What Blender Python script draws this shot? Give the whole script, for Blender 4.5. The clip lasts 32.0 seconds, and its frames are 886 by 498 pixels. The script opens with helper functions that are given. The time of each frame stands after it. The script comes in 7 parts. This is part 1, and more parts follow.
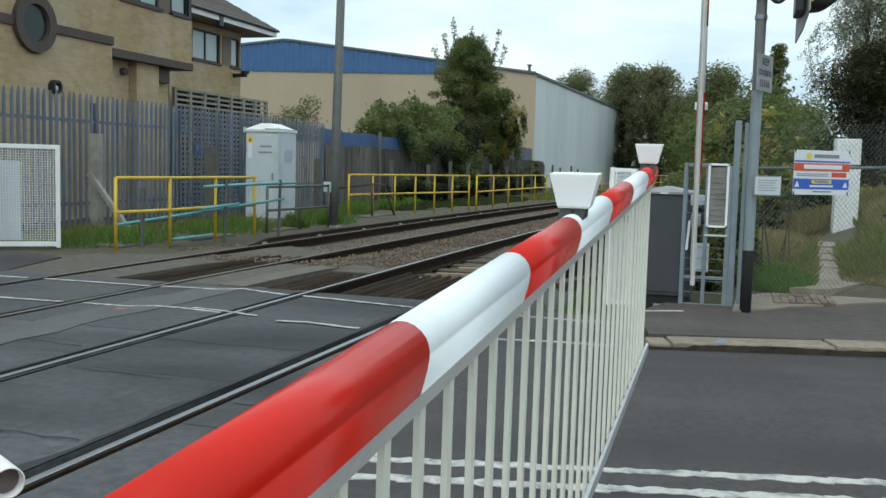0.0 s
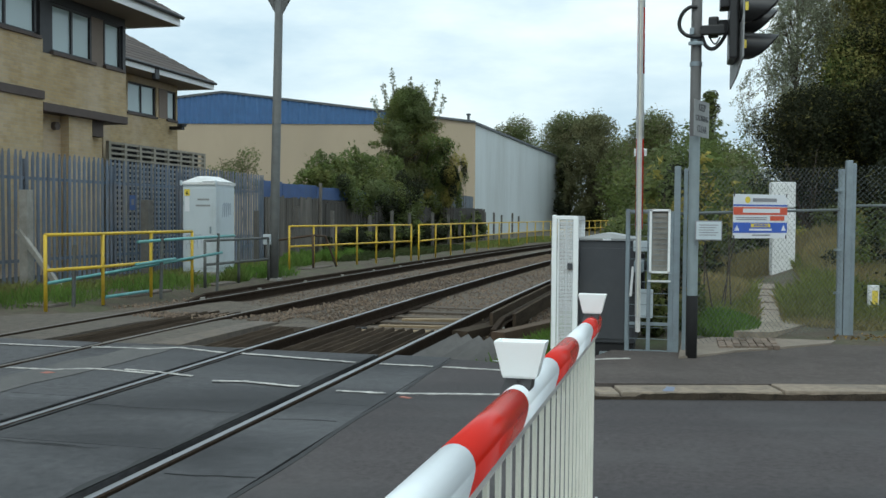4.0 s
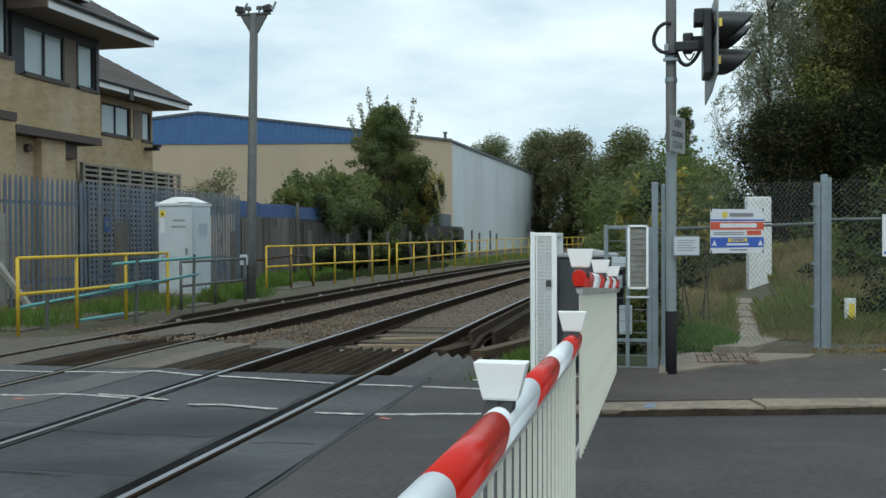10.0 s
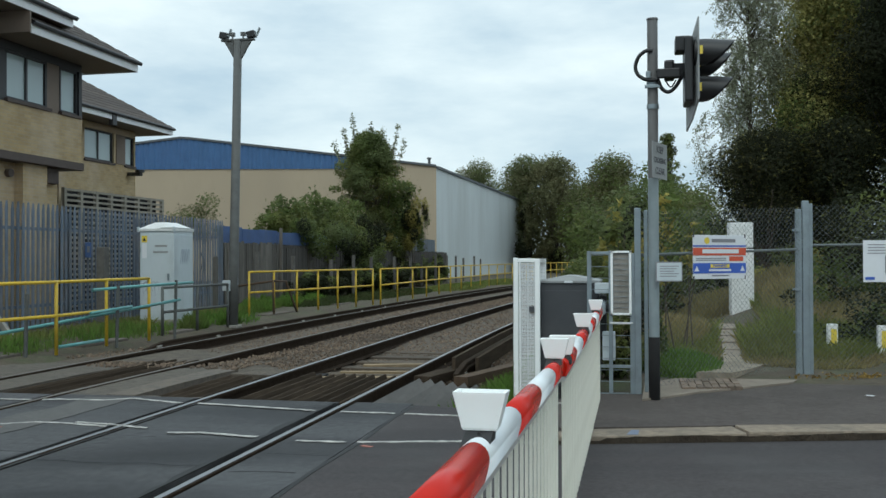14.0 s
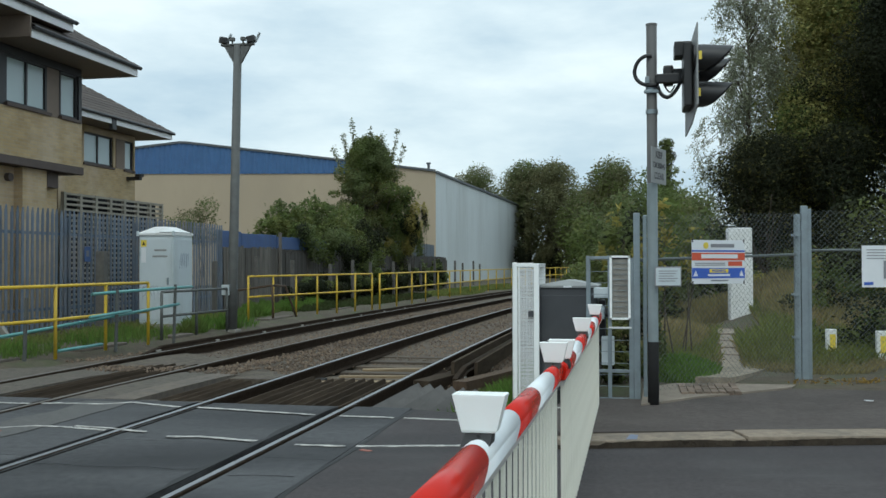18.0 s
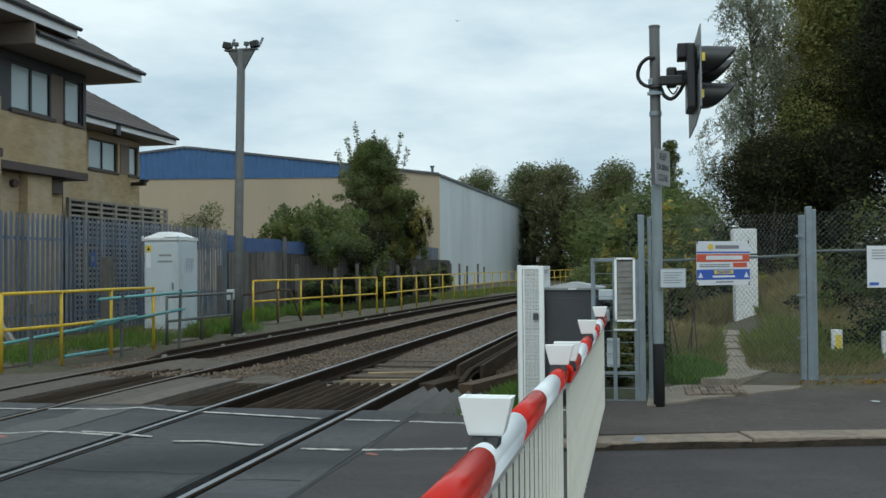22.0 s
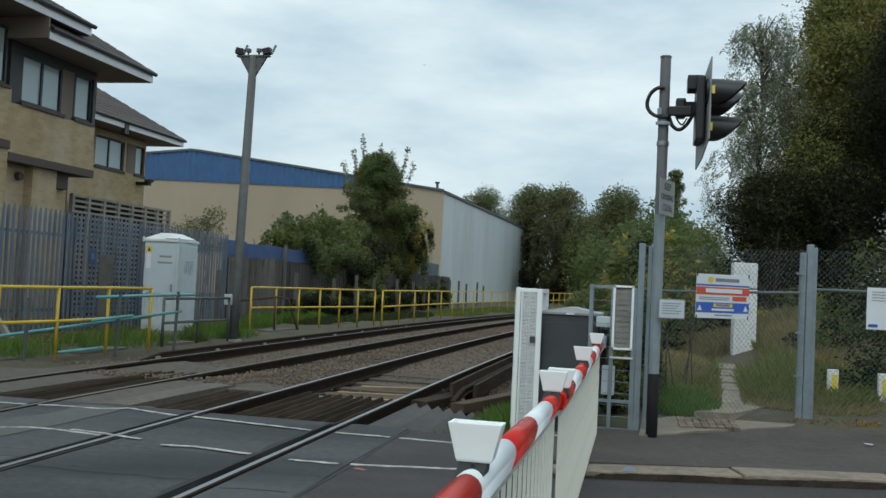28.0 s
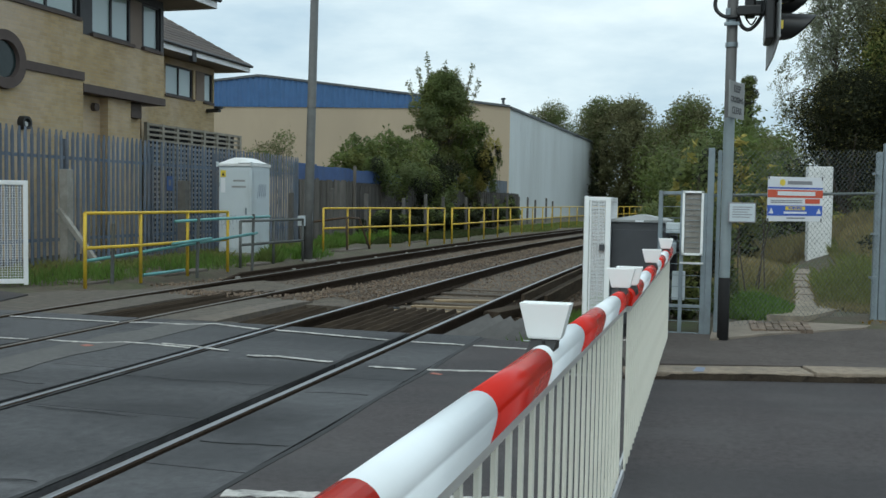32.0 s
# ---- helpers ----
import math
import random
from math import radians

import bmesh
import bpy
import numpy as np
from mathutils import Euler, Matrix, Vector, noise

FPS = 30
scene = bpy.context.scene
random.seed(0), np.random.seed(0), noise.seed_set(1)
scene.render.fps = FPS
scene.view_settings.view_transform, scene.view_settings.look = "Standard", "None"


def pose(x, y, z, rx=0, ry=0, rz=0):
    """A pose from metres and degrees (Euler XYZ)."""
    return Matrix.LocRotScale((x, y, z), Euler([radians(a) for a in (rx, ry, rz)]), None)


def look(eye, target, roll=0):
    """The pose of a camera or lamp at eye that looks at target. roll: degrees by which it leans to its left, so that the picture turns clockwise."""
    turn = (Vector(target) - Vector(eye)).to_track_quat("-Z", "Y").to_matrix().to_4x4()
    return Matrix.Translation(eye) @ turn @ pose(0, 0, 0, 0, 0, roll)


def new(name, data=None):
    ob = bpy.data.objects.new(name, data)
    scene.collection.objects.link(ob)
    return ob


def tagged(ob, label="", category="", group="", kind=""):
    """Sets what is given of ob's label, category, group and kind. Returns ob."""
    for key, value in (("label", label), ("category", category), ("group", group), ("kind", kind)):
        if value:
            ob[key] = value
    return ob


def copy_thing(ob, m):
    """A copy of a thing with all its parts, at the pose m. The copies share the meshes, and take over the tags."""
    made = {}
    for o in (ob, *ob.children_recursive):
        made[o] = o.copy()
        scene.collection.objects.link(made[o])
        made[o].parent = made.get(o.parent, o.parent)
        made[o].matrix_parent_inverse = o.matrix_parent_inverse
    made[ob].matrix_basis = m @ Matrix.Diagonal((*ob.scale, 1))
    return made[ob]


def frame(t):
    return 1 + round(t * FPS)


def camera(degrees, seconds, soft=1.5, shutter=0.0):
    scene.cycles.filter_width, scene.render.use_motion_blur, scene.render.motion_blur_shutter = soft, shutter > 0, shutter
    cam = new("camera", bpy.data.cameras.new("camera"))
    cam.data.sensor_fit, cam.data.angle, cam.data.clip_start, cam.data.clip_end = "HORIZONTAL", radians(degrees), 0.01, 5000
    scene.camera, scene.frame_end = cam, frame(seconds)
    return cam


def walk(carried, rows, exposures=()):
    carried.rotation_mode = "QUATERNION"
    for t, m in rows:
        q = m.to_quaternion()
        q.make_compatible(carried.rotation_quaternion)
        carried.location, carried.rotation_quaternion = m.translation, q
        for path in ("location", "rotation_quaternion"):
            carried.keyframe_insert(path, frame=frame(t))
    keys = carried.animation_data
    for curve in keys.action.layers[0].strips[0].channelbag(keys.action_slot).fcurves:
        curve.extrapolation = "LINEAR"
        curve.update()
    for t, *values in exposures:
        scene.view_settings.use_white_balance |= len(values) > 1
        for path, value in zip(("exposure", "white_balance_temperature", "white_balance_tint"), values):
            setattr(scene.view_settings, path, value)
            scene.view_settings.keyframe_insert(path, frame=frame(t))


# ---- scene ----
cam = camera(50.4, 32.0)
# seconds, place in metres, then yaw, pitch and roll in degrees
PATH = [
    (0.0, 0.046, -0.260, 1.311, 17.22, -5.05, 1.52),
    (0.5, 0.021, -0.208, 1.321, 15.46, -5.02, 2.17),
    (1.0, 0.017, -0.172, 1.327, 15.00, -5.14, 1.90),
    (1.5, 0.011, -0.159, 1.322, 14.94, -5.18, 1.66),
    (2.0, 0.008, -0.136, 1.323, 14.66, -4.44, 1.46),
    (2.5, 0.015, -0.107, 1.335, 14.57, -2.93, 1.12),
    (3.0, 0.008, -0.105, 1.328, 14.34, -2.18, 0.92),
    (3.5, 0.009, -0.101, 1.324, 14.06, -2.16, 0.63),
    (5.5, 0.005, -0.083, 1.331, 13.37, -1.46, 0.43),
    (6.0, 0.001, -0.081, 1.331, 13.37, -1.38, 0.57),
    (6.5, 0.004, -0.073, 1.330, 13.31, -1.25, 0.64),
    (7.0, -0.003, -0.079, 1.331, 13.17, -1.28, 0.44),
    (7.5, 0.005, -0.073, 1.331, 13.05, -1.29, 0.44),
    (8.0, 0.001, -0.072, 1.332, 12.87, -1.21, 0.23),
    (8.5, 0.007, -0.047, 1.336, 12.67, -1.01, 0.29),
    (9.0, -0.002, -0.060, 1.329, 12.57, -0.95, 0.15),
    (9.5, -0.001, -0.048, 1.330, 12.53, -0.97, -0.04),
    (10.0, -0.001, -0.043, 1.326, 12.49, -0.93, -0.23),
    (10.5, -0.003, -0.035, 1.324, 12.44, -0.93, 0.01),
    (11.0, -0.004, -0.028, 1.328, 12.29, -1.04, 0.12),
    (11.5, -0.002, -0.008, 1.330, 11.92, -1.03, 0.13),
    (12.0, -0.009, 0.002, 1.328, 11.59, -0.87, 0.00),
    (12.5, -0.005, 0.010, 1.332, 11.57, -0.38, 0.05),
    (13.0, 0.000, 0.000, 1.330, 11.50, -0.00, -0.00),
    (13.5, -0.001, -0.021, 1.333, 11.49, 0.24, -0.27),
    (14.0, 0.005, -0.016, 1.330, 11.52, 0.61, -0.22),
    (14.5, 0.002, -0.028, 1.332, 11.51, 0.84, -0.10),
    (16.5, 0.003, -0.029, 1.325, 11.44, 0.94, 0.14),
    (17.0, 0.000, -0.025, 1.326, 11.42, 0.86, -0.02),
    (17.5, 0.004, -0.021, 1.324, 11.47, 0.88, -0.13),
    (18.0, 0.006, -0.027, 1.326, 11.47, 0.91, -0.13),
    (18.5, 0.000, -0.023, 1.324, 11.37, 0.94, -0.16),
    (19.0, -0.000, -0.029, 1.327, 11.40, 0.85, -0.56),
    (19.5, -0.000, -0.036, 1.333, 11.43, 0.82, -0.52),
    (20.0, 0.001, -0.033, 1.331, 11.48, 0.80, -0.61),
    (20.5, 0.005, -0.029, 1.330, 11.55, 0.82, -0.74),
    (21.0, 0.001, -0.036, 1.335, 11.59, 0.81, -0.53),
    (21.5, 0.000, -0.044, 1.333, 11.68, 0.89, -0.54),
    (22.0, 0.005, -0.035, 1.327, 11.73, 1.10, -0.52),
    (22.5, 0.005, -0.035, 1.331, 11.77, 1.45, -0.70),
    (23.0, 0.007, -0.034, 1.330, 11.78, 1.44, -0.77),
    (23.5, 0.012, -0.028, 1.332, 11.79, 1.51, -0.32),
    (24.0, 0.005, -0.029, 1.327, 11.69, 1.46, -0.16),
    (24.5, 0.007, -0.018, 1.327, 11.73, 1.54, -0.07),
    (25.0, 0.000, -0.027, 1.328, 11.73, 1.61, -0.00),
    (25.5, 0.002, -0.024, 1.326, 11.74, 1.68, -0.12),
    (27.5, 0.005, -0.006, 1.325, 11.80, 1.89, 0.95),
    (28.0, 0.006, -0.018, 1.340, 11.81, 2.09, 2.71),
    (28.5, 0.019, -0.027, 1.320, 11.85, 2.15, 3.50),
    (29.0, 0.023, -0.026, 1.317, 11.90, 2.10, 3.73),
    (29.5, 0.033, -0.055, 1.321, 11.82, 2.06, 3.28),
    (30.0, 0.029, -0.034, 1.330, 11.85, 2.04, 1.80),
    (30.5, 0.040, 0.009, 1.329, 12.00, 2.04, 0.94),
    (31.0, 0.042, -0.030, 1.322, 11.94, 2.02, 0.64),
    (31.5, 0.032, -0.061, 1.324, 11.81, 1.23, 0.31),
    (32.0, 0.037, -0.151, 1.277, 15.84, -2.965, 0.904),
]


def cam_pose(x, y, z, yaw, pitch, roll):
    return pose(x, y, z, 90 + pitch, 0, yaw) @ pose(0, 0, 0, 0, 0, roll)


walk(cam, [(row[0], cam_pose(*row[1:])) for row in PATH], [(0.0, 0.4, 6200, 0), (2.0, 0.4, 6200, 0), (3.0, 0.34, 6200, 0), (6.0, 0.27, 6150, 0), (10.0, 0.22, 6150, 0), (14.0, 0.12, 6150, 0), (17.0, 0.13, 6150, 0), (19.0, 0.15, 6150, 0), (21.0, 0.07, 6150, 0), (22.0, 0.04, 6150, 0), (24.0, 0.15, 6150, 0), (25.0, 0.11, 6150, 0), (28.0, -0.02, 6150, 0), (29.0, 0.12, 6150, 0), (30.0, 0.04, 6150, 0), (31.0, -0.03, 6150, 0), (32.0, 0.16, 6150, 0)])

# ---- sky, sun ----
world = bpy.data.worlds.new("overcast_sky")
scene.world = world
world.use_nodes = True
wn, wl = world.node_tree.nodes, world.node_tree.links
wn.clear()
w_out = wn.new("ShaderNodeOutputWorld")
w_bg = wn.new("ShaderNodeBackground")
w_sky = wn.new("ShaderNodeTexSky")
w_sky.sky_type = "NISHITA"
w_sky.sun_disc = False
w_sky.sun_elevation = radians(38)
w_sky.sun_rotation = radians(150)
w_map = wn.new("ShaderNodeMapping")
w_co = wn.new("ShaderNodeTexCoord")
w_map.inputs["Scale"].default_value = (1.0, 1.0, 3.2)
w_noise = wn.new("ShaderNodeTexNoise")
w_noise.inputs["Scale"].default_value = 2.6
w_noise.inputs["Detail"].default_value = 7
w_noise.inputs["Roughness"].default_value = 0.55
w_ramp = wn.new("ShaderNodeValToRGB")
w_ramp.color_ramp.elements[0].position, w_ramp.color_ramp.elements[0].color = 0.37, (5.5, 6.55, 7.6, 1)
w_ramp.color_ramp.elements[1].position, w_ramp.color_ramp.elements[1].color = 0.63, (9.4, 9.85, 10.1, 1)
w_mix = wn.new("ShaderNodeMix")
w_mix.data_type = "RGBA"
w_mix.inputs[0].default_value = 0.93
wl.new(w_co.outputs["Generated"], w_map.inputs[0])
wl.new(w_map.outputs[0], w_noise.inputs["Vector"])
wl.new(w_noise.outputs[0], w_ramp.inputs[0])
wl.new(w_sky.outputs[0], w_mix.inputs[6])
wl.new(w_ramp.outputs[0], w_mix.inputs[7])
w_sep = wn.new("ShaderNodeSeparateXYZ")
wl.new(w_co.outputs["Generated"], w_sep.inputs[0])
w_sq = wn.new("ShaderNodeMath")
w_sq.operation = "MULTIPLY"
wl.new(w_sep.outputs[2], w_sq.inputs[0])
wl.new(w_sep.outputs[2], w_sq.inputs[1])
w_zen = wn.new("ShaderNodeMapRange")
w_zen.inputs[3].default_value, w_zen.inputs[4].default_value = 0.95, 1.42
wl.new(w_sq.outputs[0], w_zen.inputs[0])
w_lift = wn.new("ShaderNodeVectorMath")
w_lift.operation = "SCALE"
wl.new(w_mix.outputs[2], w_lift.inputs[0])
wl.new(w_zen.outputs[0], w_lift.inputs["Scale"])
wl.new(w_lift.outputs[0], w_bg.inputs[0])
w_bg.inputs[1].default_value = 0.1
wl.new(w_bg.outputs[0], w_out.inputs[0])
sun = new("sun", bpy.data.lights.new("sun", "SUN"))
sun.data.energy, sun.data.angle, sun.data.color = 0.7, radians(25), (1.0, 0.96, 0.9)
sun.matrix_world = look((-2, -32, 40), (0, 0, 0))


# ---- materials ----
def material(name, color, rough=0.7, metal=0.0, vary=0.15, scale=6.0, bump=0.0, bump_scale=60.0,
             dirt=None, dirt_amount=0.0, dirt_scale=1.2, island=0.0, objvary=0.0, stretch=(1, 1, 1), spec=0.5, stain=None, stain_turn=0):
    """Base colour with grain at two scales, blotches of dirt and fine relief."""
    m = bpy.data.materials.new(name)
    m.use_nodes = True
    n, l = m.node_tree.nodes, m.node_tree.links
    b = n["Principled BSDF"]
    b.inputs["Roughness"].default_value = rough
    b.inputs["Metallic"].default_value = metal
    b.inputs["Specular IOR Level"].default_value = spec
    co = n.new("ShaderNodeTexCoord")
    mp = n.new("ShaderNodeMapping")
    mp.inputs["Scale"].default_value = stretch
    geo = n.new("ShaderNodeNewGeometry")
    l.new(geo.outputs["Position"] if not objvary < 0 else co.outputs["Object"], mp.inputs[0])
    fine = n.new("ShaderNodeTexNoise")
    fine.inputs["Scale"].default_value = scale
    fine.inputs["Detail"].default_value = 6
    fine.inputs["Roughness"].default_value = 0.65
    l.new(mp.outputs[0], fine.inputs["Vector"])
    rng = n.new("ShaderNodeMapRange")
    rng.inputs[1].default_value, rng.inputs[2].default_value = 0.25, 0.75
    rng.inputs[3].default_value, rng.inputs[4].default_value = 1 - vary, 1 + vary
    l.new(fine.outputs[0], rng.inputs[0])
    last = rng.outputs[0]
    if island:
        r2 = n.new("ShaderNodeMapRange")
        r2.inputs[3].default_value, r2.inputs[4].default_value = 1 - island, 1 + island
        l.new(geo.outputs["Random Per Island"], r2.inputs[0])
        mu = n.new("ShaderNodeMath")
        mu.operation = "MULTIPLY"
        l.new(last, mu.inputs[0])
        l.new(r2.outputs[0], mu.inputs[1])
        last = mu.outputs[0]
    if objvary > 0:
        oi = n.new("ShaderNodeObjectInfo")
        r3 = n.new("ShaderNodeMapRange")
        r3.inputs[3].default_value, r3.inputs[4].default_value = 1 - objvary, 1 + objvary
        l.new(oi.outputs["Random"], r3.inputs[0])
        mu = n.new("ShaderNodeMath")
        mu.operation = "MULTIPLY"
        l.new(last, mu.inputs[0])
        l.new(r3.outputs[0], mu.inputs[1])
        last = mu.outputs[0]
    mul = n.new("ShaderNodeVectorMath")
    mul.operation = "SCALE"
    mul.inputs[0].default_value = color
    l.new(last, mul.inputs["Scale"])
    col = mul.outputs[0]
    if dirt is not None:
        dn = n.new("ShaderNodeTexNoise")
        dn.inputs["Scale"].default_value = dirt_scale
        dn.inputs["Detail"].default_value = 8
        dn.inputs["Roughness"].default_value = 0.7
        l.new(mp.outputs[0], dn.inputs["Vector"])
        dr = n.new("ShaderNodeMapRange")
        dr.inputs[1].default_value, dr.inputs[2].default_value = 0.46, 0.68
        dr.inputs[3].default_value, dr.inputs[4].default_value = 0.0, dirt_amount
        l.new(dn.outputs[0], dr.inputs[0])
        mx = n.new("ShaderNodeMix")
        mx.data_type = "RGBA"
        l.new(dr.outputs[0], mx.inputs[0])
        l.new(col, mx.inputs[6])
        mx.inputs[7].default_value = (*dirt, 1)
        col = mx.outputs[2]
    if stain:
        sc, samt, sscale, sstretch = stain
        smp = n.new("ShaderNodeMapping")
        smp.inputs["Scale"].default_value = sstretch
        turn = n.new("ShaderNodeVectorRotate")
        turn.rotation_type = "Z_AXIS"
        turn.inputs["Angle"].default_value = radians(stain_turn)
        l.new(geo.outputs["Position"], turn.inputs["Vector"])
        l.new(turn.outputs[0], smp.inputs[0])
        sn = n.new("ShaderNodeTexNoise")
        sn.inputs["Scale"].default_value = sscale
        sn.inputs["Detail"].default_value = 5
        sn.inputs["Distortion"].default_value = 0.6
        l.new(smp.outputs[0], sn.inputs["Vector"])
        sr = n.new("ShaderNodeMapRange")
        sr.inputs[1].default_value, sr.inputs[2].default_value = 0.45, 0.66
        sr.inputs[3].default_value, sr.inputs[4].default_value = 0.0, samt
        l.new(sn.outputs[0], sr.inputs[0])
        sx = n.new("ShaderNodeMix")
        sx.data_type = "RGBA"
        l.new(sr.outputs[0], sx.inputs[0])
        l.new(col, sx.inputs[6])
        sx.inputs[7].default_value = (*sc, 1)
        col = sx.outputs[2]
    l.new(col, b.inputs["Base Color"])
    if bump:
        bn = n.new("ShaderNodeTexNoise")
        bn.inputs["Scale"].default_value = bump_scale
        bn.inputs["Detail"].default_value = 4
        l.new(mp.outputs[0], bn.inputs["Vector"])
        bp = n.new("ShaderNodeBump")
        bp.inputs["Strength"].default_value = bump
        bp.inputs["Distance"].default_value = 0.02
        l.new(bn.outputs[0], bp.inputs["Height"])
        l.new(bp.outputs[0], b.inputs["Normal"])
    return m


def leaf_material(name, color, island=0.24, other=None):
    """Foliage: each leaf varies, some light passes through."""
    m = material(name, color, rough=0.55, vary=0.3, scale=0.8, island=island, spec=0.14, dirt=other, dirt_amount=0.7 if other else 0, dirt_scale=0.5)
    n, l = m.node_tree.nodes, m.node_tree.links
    b = n["Principled BSDF"]
    tr = n.new("ShaderNodeBsdfTranslucent")
    src = b.inputs["Base Color"].links[0].from_socket
    l.new(src, tr.inputs["Color"])
    mx = n.new("ShaderNodeMixShader")
    mx.inputs[0].default_value = 0.45
    l.new(b.outputs[0], mx.inputs[1])
    l.new(tr.outputs[0], mx.inputs[2])
    l.new(mx.outputs[0], n["Material Output"].inputs[0])
    return m


def brick_material(name, c1, c2, mortar, bw=0.225, bh=0.075, dirt=None, dirt_amount=0.0):
    """Far brickwork on walls that run along y or x; courses follow z."""
    m = material(name, (1, 1, 1), rough=0.85, vary=0.12, scale=3.0, dirt=dirt, dirt_amount=dirt_amount, dirt_scale=0.7, stain=((0.6, 0.5, 0.42), 0.5, 0.5, (1, 1, 0.7)))
    n, l = m.node_tree.nodes, m.node_tree.links
    geo = n.new("ShaderNodeNewGeometry")
    sep = n.new("ShaderNodeSeparateXYZ")
    l.new(geo.outputs["Position"], sep.inputs[0])
    add = n.new("ShaderNodeMath")
    l.new(sep.outputs[0], add.inputs[0])
    l.new(sep.outputs[1], add.inputs[1])
    cmb = n.new("ShaderNodeCombineXYZ")
    l.new(add.outputs[0], cmb.inputs[0])
    l.new(sep.outputs[2], cmb.inputs[1])
    br = n.new("ShaderNodeTexBrick")
    br.inputs["Color1"].default_value, br.inputs["Color2"].default_value = (*c1, 1), (*c2, 1)
    br.inputs["Mortar"].default_value = (*mortar, 1)
    br.inputs["Scale"].default_value = 1.0
    br.inputs["Mortar Size"].default_value = 0.006
    br.inputs["Brick Width"].default_value, br.inputs["Row Height"].default_value = bw, bh
    l.new(cmb.outputs[0], br.inputs["Vector"])
    scale_node = [k for k in n if k.bl_idname == "ShaderNodeVectorMath"][0]
    l.new(br.outputs["Color"], scale_node.inputs[0])
    bp = n.new("ShaderNodeBump")
    bp.inputs["Strength"].default_value, bp.inputs["Distance"].default_value, bp.invert = 0.5, 0.01, True
    l.new(br.outputs["Fac"], bp.inputs["Height"])
    l.new(bp.outputs[0], n["Principled BSDF"].inputs["Normal"])
    return m


